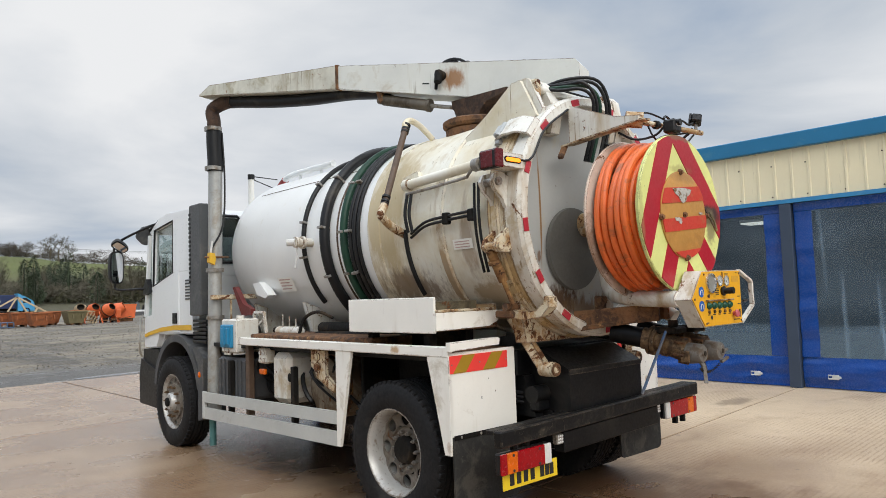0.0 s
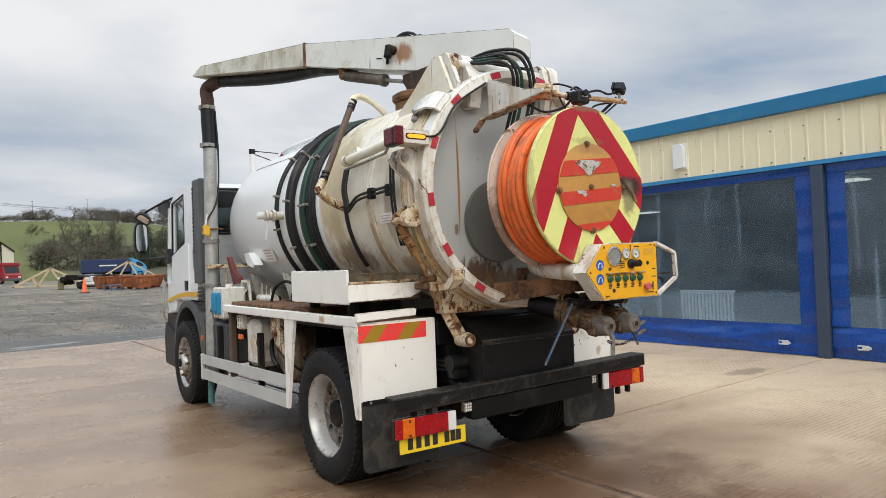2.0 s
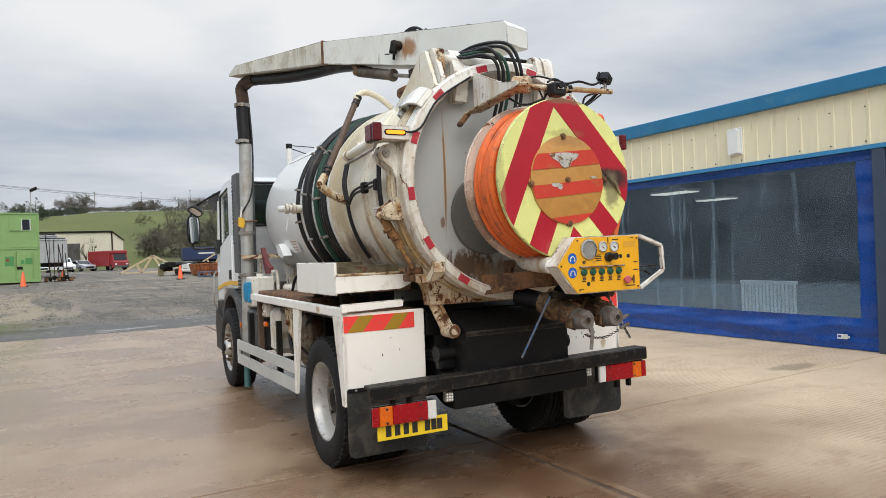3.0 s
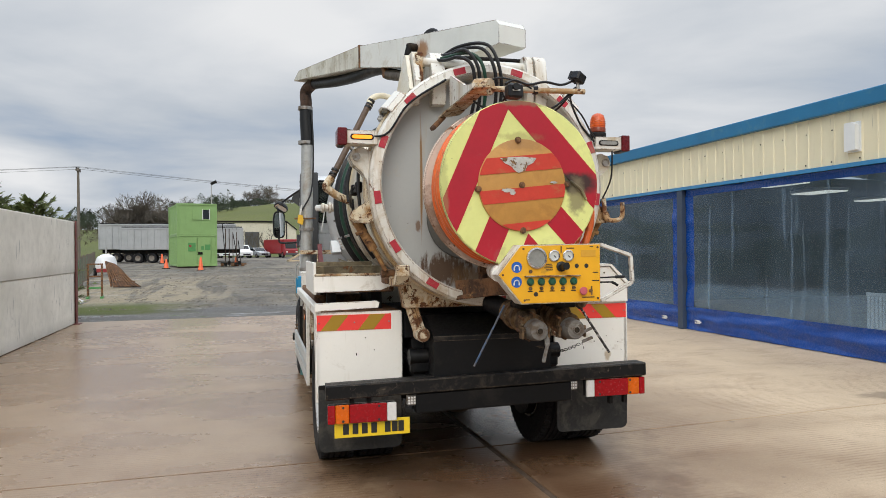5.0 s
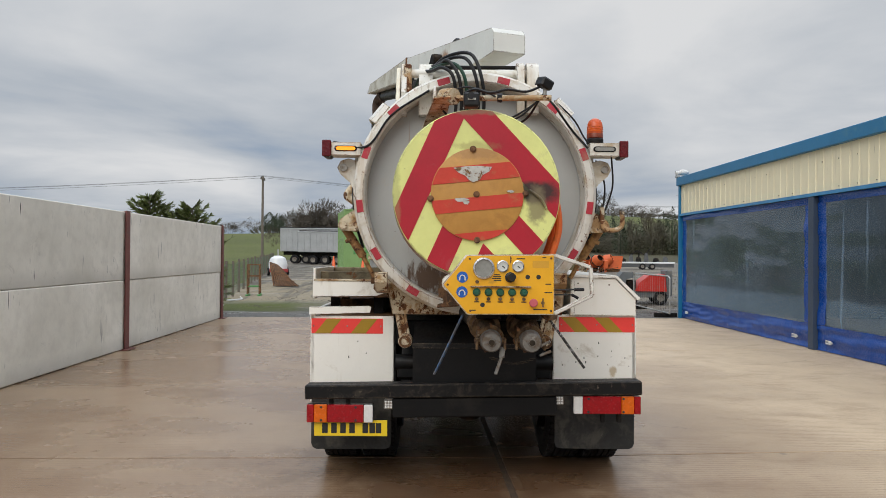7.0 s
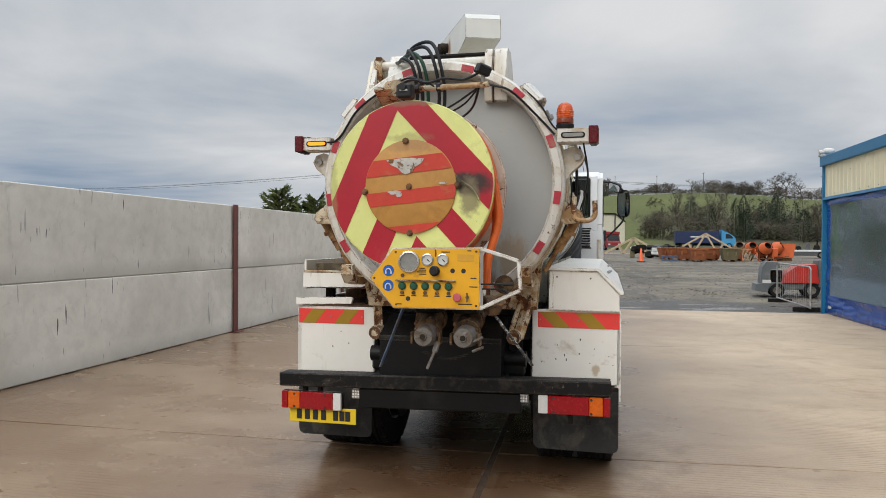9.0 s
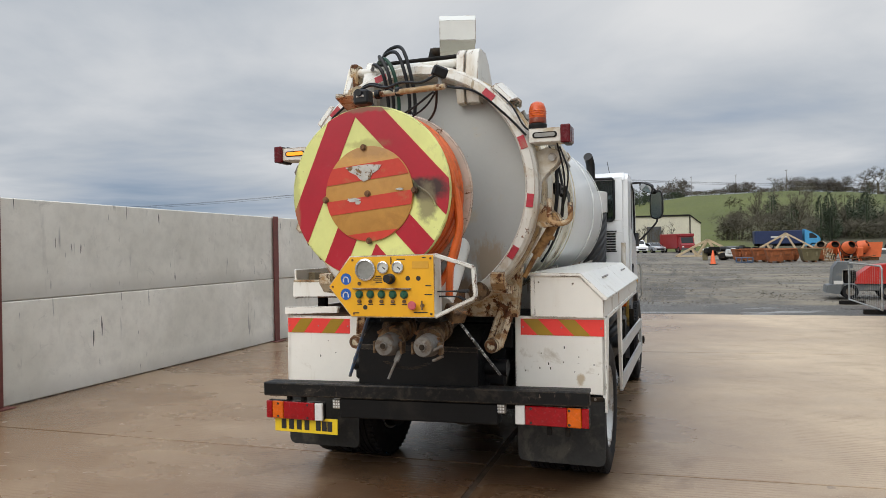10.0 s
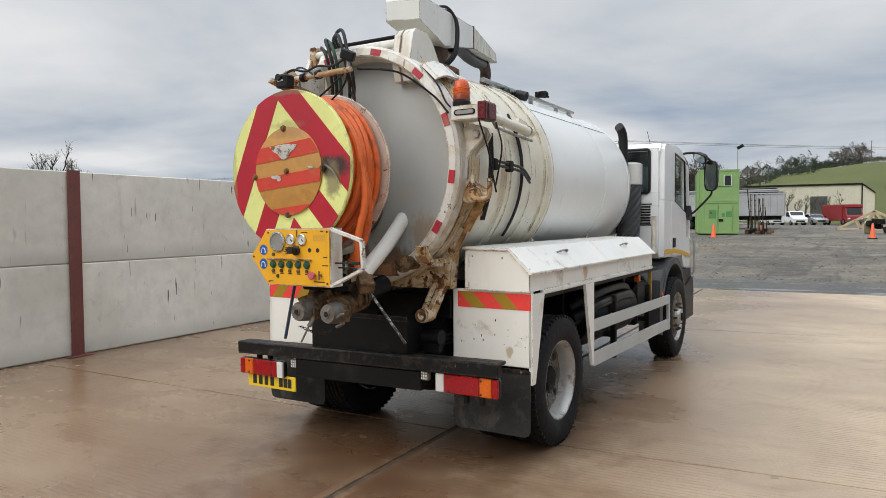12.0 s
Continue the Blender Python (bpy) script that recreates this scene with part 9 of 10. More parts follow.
for x in (-0.5, -0.2, 0.1, 0.4):
    for yy in (0, 1.2):
        part("upright", Geo().box(x - 0.025, x + 0.025, yy - 0.025, yy + 0.025, 0, 2.9 + 0.3 * (x < 0), 0.004), rust_dark, rack)
    for k in range(7):
        part("rung", Geo().cyl((x, 0, 0.5 + 0.45 * k), (x, 1.2, 0.5 + 0.45 * k), 0.025, n=6), dark, rack)
for x0, x1, z1 in ((-0.75, -0.45, 3.6), (0.1, 0.55, 2.9), (0.55, 0.75, 2.2)):
    part("leaning_bar", Geo().cyl((x1, 0.1, 0.0), (x0, 0.3, z1), 0.035, n=6), dark, rack)
for k in range(7):
    part("stored_bundle", Geo().box(-0.9 + 0.28 * k, -0.65 + 0.28 * k, -0.1, 0.9, 0.02 + 0.06 * (k % 3), 0.22 + 0.12 * (k % 3), 0.03), dark if k % 3 else rusty, rack)
for k in range(5):
    part("stored_tube", Geo().cyl((-0.9, 0.2 * k, 0.25 + 0.05 * (k % 2)), (1.2, 0.2 * k, 0.2 + 0.05 * (k % 2)), 0.06, n=8), dark if k % 2 else rusty, rack)


def road_wheel(parent, x, y, z, r, w, axis="y"):
    a, b = ((x, y - w / 2, z), (x, y + w / 2, z)) if axis == "y" else ((x - w / 2, y, z), (x + w / 2, y, z))
    d = Vector(b) - Vector(a)
    tr = part("wheel", Geo().lathe([(r * 0.55, 0.0), (r * 0.93, 0.0), (r, w * 0.12), (r, w * 0.88), (r * 0.93, w), (r * 0.55, w)], a, d, 24, ring=True), rubber, parent)
    part("rim", Geo().lathe([(0, w * 0.2), (r * 0.3, w * 0.1), (r * 0.55, w * 0.03), (r * 0.56, w * 0.97), (r * 0.3, w * 0.9), (0, w * 0.8)], a, d, 18), rim_dark, tr)


def tipper(m, length, z0, z1, label):
    """A ribbed aluminium tipping trailer seen from its side."""
    t = thing("tipping_trailer", m, label, "trailer", "parked trailers")
    part("body", Geo().box(0, length, -1.2, 1.2, z0, z1, 0.05), alu, t, "ribbed aluminium tipping body")
    k = int(length / 0.62)
    for i in range(k + 1):
        part("rib", Geo().box(i * length / k - 0.05, i * length / k + 0.05, -1.27, -1.2, z0 + 0.02, z1 - 0.02, 0.01), alu, t)
    part("top_rail", Geo().box(-0.05, length + 0.05, -1.29, -1.15, z1 - 0.04, z1 + 0.1, 0.02), alu, t)
    part("sheet_roll", Geo().cyl((0.1, -1.2, z1 + 0.14), (length - 0.1, -1.2, z1 + 0.14), 0.07, n=10), dark, t)
    part("chassis", Geo().box(0.2, length - 0.3, -0.5, 0.5, z0 - 0.4, z0, 0.03), dark, t)
    for i in range(3):
        road_wheel(t, 1.6 + 1.32 * i, -1.05, 0.5, 0.5, 0.35)
        road_wheel(t, 1.6 + 1.32 * i, 1.05, 0.5, 0.5, 0.35)
    part("landing_leg", Geo().box(length - 3.0, length - 2.85, -0.9, -0.75, 0, z0 - 0.3, 0.01), dark, t)
    part("side_guard", Geo().box(5.6, length - 3.4, -1.15, -1.1, 0.55, 0.65, 0.01).box(5.6, length - 3.4, -1.15, -1.1, 0.85, 0.95, 0.01), alu, t)


tipper(turned(-9.0, 77.0), 12.0, 1.35, 3.55, "grey aluminium tipping trailer parked behind the site cabin")
tipper(turned(-11.8, 81.5), 14.0, 1.4, 4.05, "taller grey aluminium tipping trailer parked in a row")


def cone(x, y, h=0.95):
    c = thing("traffic_cone", turned(x, y), "orange traffic cone standing on gravel", "cone", "cones in the yard")
    part("body", Geo().lathe([(0.20, 0.04), (0.19, 0.06), (0.055, h - 0.02), (0.04, h), (0, h)], (0, 0, 0), (0, 0, 1), 18), cone_orange, c)
    part("foot", Geo().box(-0.28, 0.28, -0.28, 0.28, 0, 0.05, 0.012), dark, c)
    if h < 0.9:
        part("white_band", Geo().lathe([(0.128, h * 0.48), (0.093, h * 0.72)], (0, 0, 0), (0, 0, 1), 18), tie_white, c)
    return c


cone(-0.05, 51.5, 1.0)
cone(2.35, 60.5, 0.8)
cone(9.6, 51.5, 1.0)
cone(-4.9, 74.0, 0.95)
cone(-2.9, 57.0, 0.75)


def van(m, col, label, length=4.3, h=1.8, w=1.8, boxy=True):
    """A small van or car, facing -y."""
    v = thing("parked_van" if boxy else "parked_car", m, label, "van" if boxy else "car", "vehicles in the yard")
    if boxy:
        side = [(0.0, 0.35), (0.0, 0.80), (0.15, 0.92), (0.85, 1.05), (1.45, h - 0.08), (1.75, h), (length - 0.1, h - 0.02), (length, h - 0.2), (length, 0.35)]
        glass = [(0.98, 1.12), (1.46, h - 0.14), (2.35, h - 0.16), (2.35, 1.08)]
    else:
        side = [(0.0, 0.32), (0.0, 0.66), (0.2, 0.78), (1.0, 0.90), (1.65, h - 0.05), (2.2, h), (3.0, h - 0.04), (3.7, 0.98), (length, 0.92), (length, 0.35)]
        glass = [(1.2, 0.95), (1.70, h - 0.1), (2.95, h - 0.1), (3.45, 0.97)]
    body = part("body", Geo().prism(side, "x", -w / 2, w / 2), col, v)
    for s in (-1, 1):
        part("side_window", Geo().prism(glass, "x", s * w / 2, s * (w / 2 + 0.006)), dark_glass, v)
        part("headlamp", Geo().box(s * w * 0.40 - 0.16, s * w * 0.40 + 0.10, -0.03, 0.1, 0.62, 0.80, 0.02), lens_clear, v)
        part("mirror", Geo().box(s * (w / 2 + 0.02), s * (w / 2 + 0.2), 1.05, 1.15, 1.0, 1.15, 0.02), hose_black, v)
    a, b = (side[4], side[3])
    part("windscreen", Geo().add([(x, y - 0.015, z + 0.012) for (y, z) in ((b[0] + 0.06, b[1] + 0.02), (a[0] - 0.05, a[1] - 0.03)) for x in (-w * 0.43, w * 0.43)], [(0, 1, 3, 2)]), dark_glass, v)
    part("grille", Geo().box(-w * 0.3, w * 0.3, -0.02, 0.02, 0.40, 0.6, 0.01), hose_black, v)
    for yy in (0.8, length - 0.85):
        for s in (-1, 1):
            road_wheel(v, s * (w / 2 - 0.06), yy, 0.31, 0.31, 0.2, "x")


van(turned(3.6, 98, 24), car_white, "small white panel van parked by the grass")
van(turned(6.0, 98.5, 30), car_silver, "silver hatchback car parked beside a van", 4.0, 1.42, 1.7, False)
van(turned(0.9, 99, 26), car_white, "pale estate car parked behind the trailers", 4.2, 1.45, 1.7, False)
hl = thing("horsebox_lorry", turned(9.9, 98, 26), "dark red box lorry parked at the edge of the yard", "lorry", "vehicles in the yard")
part("box_body", Geo().box(-1.9, 0.35, 0.2, 5.2, 0.55, 2.55, 0.06), lorry_red, hl)
part("cab", Geo().prism([(-0.75, 0.35), (-0.75, 1.05), (-0.55, 1.25), (-0.30, 2.15), (0.2, 2.3), (0.2, 0.35)], "x", -1.75, 0.25), lorry_red, hl)
part("luton", Geo().box(-1.85, 0.30, -0.45, 0.2, 2.12, 2.55, 0.08), lorry_red, hl)
part("windscreen", Geo().add([(x, y, z) for y, z in ((-0.585, 1.28), (-0.36, 2.05)) for x in (-1.6, 0.1)], [(0, 1, 3, 2)]), dark_glass, hl)
part("bumper", Geo().box(-1.75, 0.25, -0.85, -0.74, 0.35, 0.62, 0.03), grey_panel, hl)
part("headlamp", Geo().box(-1.65, -1.35, -0.79, -0.74, 0.70, 0.88, 0.02), lens_clear, hl)
part("headlamp", Geo().box(-0.15, 0.15, -0.79, -0.74, 0.70, 0.88, 0.02), lens_clear, hl)
for yy in (0.1, 4.0):
    for x in (-1.65, 0.15):
        road_wheel(hl, x, yy, 0.4, 0.4, 0.25, "x")


def truss_stack(m, span, h, n, label):
    """A few roof trusses stood together."""
    t = thing("roof_trusses", m, label, "trusses", "timber roof trusses")
    for k in range(n):
        dx, dy = 0.10 * k, 0.45 * k
        z0 = 0.05
        L, R, A = Vector((-span / 2 + dx, dy, z0)), Vector((span / 2 + dx, dy, z0)), Vector((dx, dy, h))
        for a, b in ((L, A), (A, R), (L, R), (A, Vector((-span * 0.17 + dx, dy, z0))), (A, Vector((span * 0.17 + dx, dy, z0))), ((L + A) / 2, Vector((-span * 0.17 + dx, dy, z0))), ((R + A) / 2, Vector((span * 0.17 + dx, dy, z0)))):
            part("member", arm(a, b, 0.05, 0.15, 0.006), timber, t)


truss_stack(turned(10.6, 75), 6.2, 1.75, 3, "pale timber roof trusses standing on gravel")
truss_stack(turned(18.7, 80), 7.4, 2.25, 3, "pale timber roof trusses standing behind skips")
pl_ = thing("scrap_pile", turned(11.8, 62), "pile of dark machine parts and fittings on gravel", "scrap pile")
random.seed(21)
for k in range(30):
    a = random.uniform(-2.1, 2.2)
    sz = random.uniform(0.15, 0.46)
    part("scrap_piece", Geo().box(-sz, sz, -sz * 0.6, sz * 0.6, -sz * 0.5, sz * 0.5, 0.03, pose(a, random.uniform(-0.6, 0.6), 0.25 + random.uniform(0, 0.75), random.uniform(-15, 15), random.uniform(-15, 15), random.uniform(0, 90))), (dark, grey_plastic, dark, rusty, dark, tie_white)[k % 6], pl_)
part("yellow_guard", Geo().box(-2.35, -1.95, -0.3, 0.1, 0, 0.85, 0.05), skip_olive, pl_)
part("white_beam", Geo().cyl((-0.8, -0.7, 0.42), (1.3, -0.6, 0.38), 0.16, n=12), tie_white, pl_)
part("black_roll", Geo().cyl((-0.9, 0.1, 0.95), (1.0, 0.2, 0.92), 0.22, n=14), hose_black, pl_)
bb = thing("blue_crate", turned(12.0, 55), "low blue steel crate on gravel", "crate")
for z in (0.0, 0.32):
    part("frame", Geo().box(-0.6, 0.6, -0.4, 0.4, z, z + 0.07, 0.01), blue_paint, bb)
for x in (-0.57, -0.2, 0.2, 0.57):
    part("post", Geo().box(x - 0.04, x + 0.04, -0.4, -0.33, 0.07, 0.32, 0.006), blue_paint, bb)


def skip(x, y, col, w=1.35, h=1.0, yaw=0.0):
    """A small tipping skip with flared sides, an open top and lifting lugs."""
    t = thing("tipping_skip", turned(x, y, yaw), ("rusty orange" if col is skip_orange else "dull olive") + " tipping skip standing in a row on gravel", "skip", "row of skips")
    a, b, d = w / 2, w / 2 - 0.22, 0.55
    g = Geo()
    outer = [(-b, -d + 0.1, 0.12), (b, -d + 0.1, 0.12), (b, d, 0.12), (-b, d, 0.12), (-a, -d - 0.15, h), (a, -d - 0.15, h), (a, d + 0.1, h), (-a, d + 0.1, h)]
    inner = [(p[0] * 0.93, p[1] * 0.93, p[2] + (0.05 if i < 4 else 0.001)) for i, p in enumerate(outer)]
    g.add(outer + inner, [(3, 2, 1, 0)] + [(i, (i + 1) % 4, 4 + (i + 1) % 4, 4 + i) for i in range(4)] + [(8 + (i + 1) % 4, 8 + i, 12 + i, 12 + (i + 1) % 4) for i in range(4)] + [(8, 9, 10, 11)] + [(4 + i, 4 + (i + 1) % 4, 12 + (i + 1) % 4, 12 + i) for i in range(4)])
    part("bucket", g, col, t, smooth=0)
    part("rim", Geo().box(-a - 0.03, a + 0.03, -d - 0.20, -d - 0.14, h - 0.08, h + 0.01, 0.01), col, t)
    for sx in (-0.3, 0.3):
        part("skid", Geo().box(sx - 0.06, sx + 0.06, -0.6, 0.6, 0.0, 0.12, 0.01), rusty, t)
        part("lug", Geo().box(sx - 0.05, sx + 0.05, -d - 0.25, -d - 0.15, 0.45, 0.75, 0.01), col, t)


for k, (x, y, c) in enumerate(((12.7, 57.5, skip_orange), (13.3, 56.5, skip_orange), (14.05, 54.6, skip_orange), (15.05, 56.6, skip_orange), (15.6, 57.6, skip_orange), (16.35, 54.6, skip_olive), (17.3, 57.2, skip_orange), (12.2, 58.6, skip_orange))):
    skip(x, y, c, yaw=(-4, 3, 0, 6, -3, 2, 5, 8)[k])


mixer_tan = material("mortar_caked_mixer_paint", (0.36, 0.27, 0.16), 0.8, var=0.25, scale=4, rust=RUST, rust_at=0.60)


def mixer(x, y, yaw, col):
    t = thing("cement_mixer", turned(x, y, yaw), ("orange" if col is mixer_orange else "mortar-caked tan") + " cement mixer with a tilted drum", "cement mixer", "cement mixers")
    part("drum", Geo().lathe([(0, 0.0), (0.35, 0.0), (0.50, 0.25), (0.50, 0.55), (0.30, 0.95), (0.28, 0.98), (0.26, 0.94), (0.42, 0.55), (0, 0.3)], (0, 0.2, 0.75), (0.1, -0.75, 0.45), 22), col, t)
    part("ring_gear", Geo().lathe([(0.51, 0.38), (0.55, 0.38), (0.55, 0.44), (0.51, 0.44)], (0, 0.2, 0.75), (0.1, -0.75, 0.45), 22, ring=True), dark, t)
    for s in (-1, 1):
        part("leg", arm((s * 0.62, 0.5, 0.0), (s * 0.60, 0.0, 0.95), 0.06, 0.06), col, t)
        part("leg", arm((s * 0.62, -0.55, 0.0), (s * 0.60, 0.0, 0.95), 0.06, 0.06), col, t)
        road_wheel(t, s * 0.72, 0.5, 0.25, 0.25, 0.1, "x")
    part("engine_cover", Geo().box(0.62, 1.05, -0.3, 0.35, 0.35, 1.05, 0.05), col, t)
    part("mouth", Geo().lathe([(0, 0.60), (0.33, 0.62), (0.262, 0.935), (0.24, 0.935), (0.30, 0.64), (0, 0.62)], (0, 0.2, 0.75), (0.1, -0.75, 0.45), 22), dark, t, "mortar-dark drum mouth")
    part("tow_frame", join(arm((-0.6, -0.5, 0.22), (0.6, -0.5, 0.22), 0.07, 0.07), arm((0, -0.5, 0.25), (0.1, -1.2, 0.4), 0.06, 0.06)), rusty, t)


mixer(17.75, 57.8, -25, mixer_tan)
mixer(18.35, 57.0, -5, mixer_orange)
mixer(19.1, 56.2, 12, mixer_orange)
mixer(20.1, 57.2, 50, mixer_orange)
tb_ = thing("orange_hopper", turned(20.9, 57.6, -10), "orange steel hopper beside the mixers", "hopper")
part("bin", Geo().prism([(-0.75, 0.25), (0.7, 0.25), (0.85, 1.35), (-0.85, 1.35)], "y", -0.5, 0.5), mixer_orange, tb_)
part("stand", Geo().box(-0.6, 0.6, -0.4, 0.4, 0.0, 0.24, 0.02), rusty, tb_)
mesh_rack = thing("mesh_stillage", turned(17.75, 55.6, 12), "tan mortar-caked wire stillage beside the olive skip", "stillage")
for k in range(7):
    part("bar", Geo().cyl((-0.35 + 0.12 * k, -0.3, 0), (-0.30 + 0.1 * k, 0.1, 1.0), 0.02, n=6), mixer_tan, mesh_rack)
for z in (0.1, 0.5, 0.9):
    part("bar", Geo().cyl((-0.4, -0.25 + 0.3 * z, z), (0.42, -0.25 + 0.3 * z, z), 0.02, n=6), mixer_tan, mesh_rack)

bl_ = thing("curtain_lorry", turned(19.3, 112), "navy curtain-sided lorry with a light blue cab", "lorry", "vehicles in the yard")
part("curtain_body", Geo().box(0, 6.4, -1.2, 1.2, 0.85, 2.75, 0.05), navy, bl_)
part("lettering_bar", Geo().box(2.2, 4.6, -1.206, -1.201, 1.75, 1.95, 0.002), label_paper, bl_)
part("chassis", Geo().box(0.1, 8.6, -0.5, 0.5, 0.5, 0.85, 0.03), dark, bl_)
part("cab", Geo().prism([(6.7, 0.5), (6.7, 2.65), (7.4, 2.62), (8.55, 1.9), (8.75, 1.5), (8.8, 0.5)], "y", -1.15, 1.15), cab_blue, bl_)
part("deflector", Geo().prism([(6.75, 2.66), (6.75, 2.95), (7.3, 2.66)], "y", -1.0, 1.0), cab_blue, bl_)
part("cab_window", Geo().prism([(7.3, 1.6), (7.3, 2.3), (7.75, 2.3), (8.3, 1.85), (8.3, 1.6)], "y", -1.158, -1.151), dark_glass, bl_)
for x in (1.2, 2.2, 7.8):
    for s in (-1, 1):
        road_wheel(bl_, x, s * 1.0, 0.48, 0.48, 0.3)
# low trailer with machinery beyond the dumper
pk_ = thing("plant_trailer", turned(25.6, 66, -14), "low white plant trailer loaded with dark machinery", "trailer")
part("deck", Geo().box(-1.9, 3.6, -0.9, 0.9, 0.58, 0.74, 0.02), car_white, pk_)
part("side_panel", Geo().box(-1.8, 3.5, -0.86, -0.80, 0.22, 0.575, 0.01), grey_plastic, pk_)
part("headboard", Geo().box(-1.9, -1.82, -0.88, 0.88, 0.745, 1.0, 0.01), car_white, pk_)
for k, (x, w, h) in enumerate(((-1.2, 0.5, 0.35), (-0.45, 0.4, 0.75), (0.25, 0.55, 0.5), (1.0, 0.4, 0.9), (1.9, 0.6, 0.4), (2.8, 0.5, 0.55))):
    part("load_piece", Geo().prism([(x - w / 2, 0.745), (x + w / 2, 0.745), (x + w * 0.42, 0.745 + h * 0.7), (x + 0.05, 0.745 + h), (x - w * 0.35, 0.745 + h * 0.85)], "y", -0.5 + 0.08 * k, 0.3), (dark, grey_plastic)[k % 2], pk_)
for a, b in (((-0.6, -0.2, 1.3), (0.1, -0.2, 1.85)), ((0.1, -0.2, 1.85), (0.8, -0.2, 1.45)), ((1.0, 0.0, 1.5), (1.3, 0.0, 2.0)), ((0.3, 0.1, 1.2), (0.35, 0.1, 1.9))):
    part("boom_arm", arm(a, b, 0.10, 0.12), dark, pk_)
for x in (0.6, 1.5):
    for sd in (-1, 1):
        road_wheel(pk_, x, sd * 0.84, 0.3, 0.3, 0.2)

# compact dumper by the shed corner, behind a low barrier
dp = thing("site_dumper", turned(11.80, 21.9, -6) @ Matrix.Scale(0.88, 4), "grey and red site dumper parked by the shed", "dumper")
part("skip_bucket", Geo().prism([(-1.15, 0.22), (-0.72, 0.16), (-0.66, 0.52), (-1.10, 0.46)], "y", -0.55, 0.55), plant_grey, dp, "small grey loading bucket")
part("front_hood", Geo().prism([(-0.95, 0.50), (-0.90, 1.05), (-0.75, 1.26), (-0.35, 1.26), (-0.30, 1.05), (-0.62, 0.98), (-0.66, 0.50)], "y", -0.42, 0.42), plant_grey, dp, "grey curved mast cover")
part("engine_cover", Geo().prism([(-0.25, 0.52), (-0.12, 0.86), (0.25, 1.14), (0.85, 1.18), (0.92, 0.52)], "y", -0.5, 0.5), plant_red, dp, "red engine cover")
part("rear_body", Geo().box(0.90, 1.15, -0.45, 0.45, 0.35, 1.35, 0.04), plant_grey, dp)
part("frame", Geo().box(-0.70, 1.10, -0.42, 0.42, 0.28, 0.52, 0.03), plant_grey, dp)
part("seat_post", Geo().box(-0.55, -0.2, -0.2, 0.2, 0.52, 0.95, 0.03), dark, dp)
part("chevron_plate", Geo().box(-0.90, -0.62, -0.56, -0.552, 0.50, 0.62, 0.004), label_paper, dp)
for x, r in ((-0.40, 0.25), (0.70, 0.27)):
    for s in (-1, 1):
        road_wheel(dp, x, s * 0.36, r, r, 0.18)
fb = thing("crowd_barrier", pose(11.1, 20.35, 0), "galvanised steel barrier standing by the shed corner", "barrier")
A0, B0 = Vector((0, 0, 0)), Vector((-0.12, -3.55, 0))
part("frame", Geo().tube([A0 + Vector((0, 0, 0.12)), A0 + Vector((0, 0, 1.08)), A0 + (B0 - A0) * 0.03 + Vector((0, 0, 1.14)), B0 + (A0 - B0) * 0.03 + Vector((0, 0, 1.14)), B0 + Vector((0, 0, 1.08)), B0 + Vector((0, 0, 0.12))], 0.022, 8, closed=True), galv, fb)
for k in range(1, 16):
    q = A0 + (B0 - A0) * k / 16
    part("bar", Geo().cyl(q + Vector((0, 0, 0.12)), q + Vector((0, 0, 1.14)), 0.003, n=5), galv, fb)
for q in (0.1, 0.9):
    c0 = A0 + (B0 - A0) * q
    part("foot", Geo().box(c0.x - 0.32, c0.x + 0.32, c0.y - 0.04, c0.y + 0.04, -0.005, 0.11, 0.01), dark, fb)

# stillage, rusty harrow and bowser by the fence
sf = thing("steel_stillage", turned(-2.2, 25.0, 8), "rusty upright steel stillage on a green base", "stillage")
for x in (-0.22, 0.22):
    for yy in (-0.3, 0.3):
        part("upright", Geo().box(x - 0.025, x + 0.025, yy - 0.025, yy + 0.025, 0.08, 1.22, 0.004), rusty, sf)
    part("base", Geo().box(x - 0.05, x + 0.05, -0.55, 0.45, 0.0, 0.08, 0.006), cabin_dark, sf)
for z in (0.35, 0.75, 1.18):
    for yy in (-0.3, 0.3):
        part("cross_bar", Geo().box(-0.22, 0.22, yy - 0.015, yy + 0.015, z, z + 0.04, 0.004), rusty if z > 0.5 else cabin_dark, sf)
hr = thing("rusty_harrow", turned(-2.85, 31.5), "rusty brown harrow with long curved tines", "harrow")
for k in range(26):
    f = k / 25
    part("tine", Geo().tube(spline([(-0.15 + 0.35 * f, 0.3, 1.15 - 0.12 * f), (-0.05 + 0.60 * f, 0.0, 0.85 - 0.1 * f), (0.10 + 0.80 * f, -0.3, 0.42 - 0.06 * (k % 3)), (0.20 + 1.10 * f + 0.06 * (k % 3), -0.5 - 0.05 * (k % 4), 0.06)], 4), 0.034, 5), (rusty, rust_dark, rusty)[k % 3], hr)
for f in (0.2, 0.5, 0.85):
    part("cross_bar", Geo().cyl((-0.15 + 0.42 * f, 0.3 - 0.8 * f, 1.1 - 0.95 * f), (0.2 + 1.1 * f, 0.2 - 0.7 * f, 1.0 - 0.85 * f), 0.03, n=6), rusty, hr)
bw = thing("fuel_bowser", turned(-5.2, 45.0, 20), "white domed bowser on a red wheeled base", "bowser")
part("tank", Geo().lathe([(0, 0.45), (0.60, 0.45), (0.62, 0.8), (0.5, 1.15), (0.25, 1.30), (0, 1.33)], (0, 0, 0), (0, 0, 1), 24), car_white, bw)
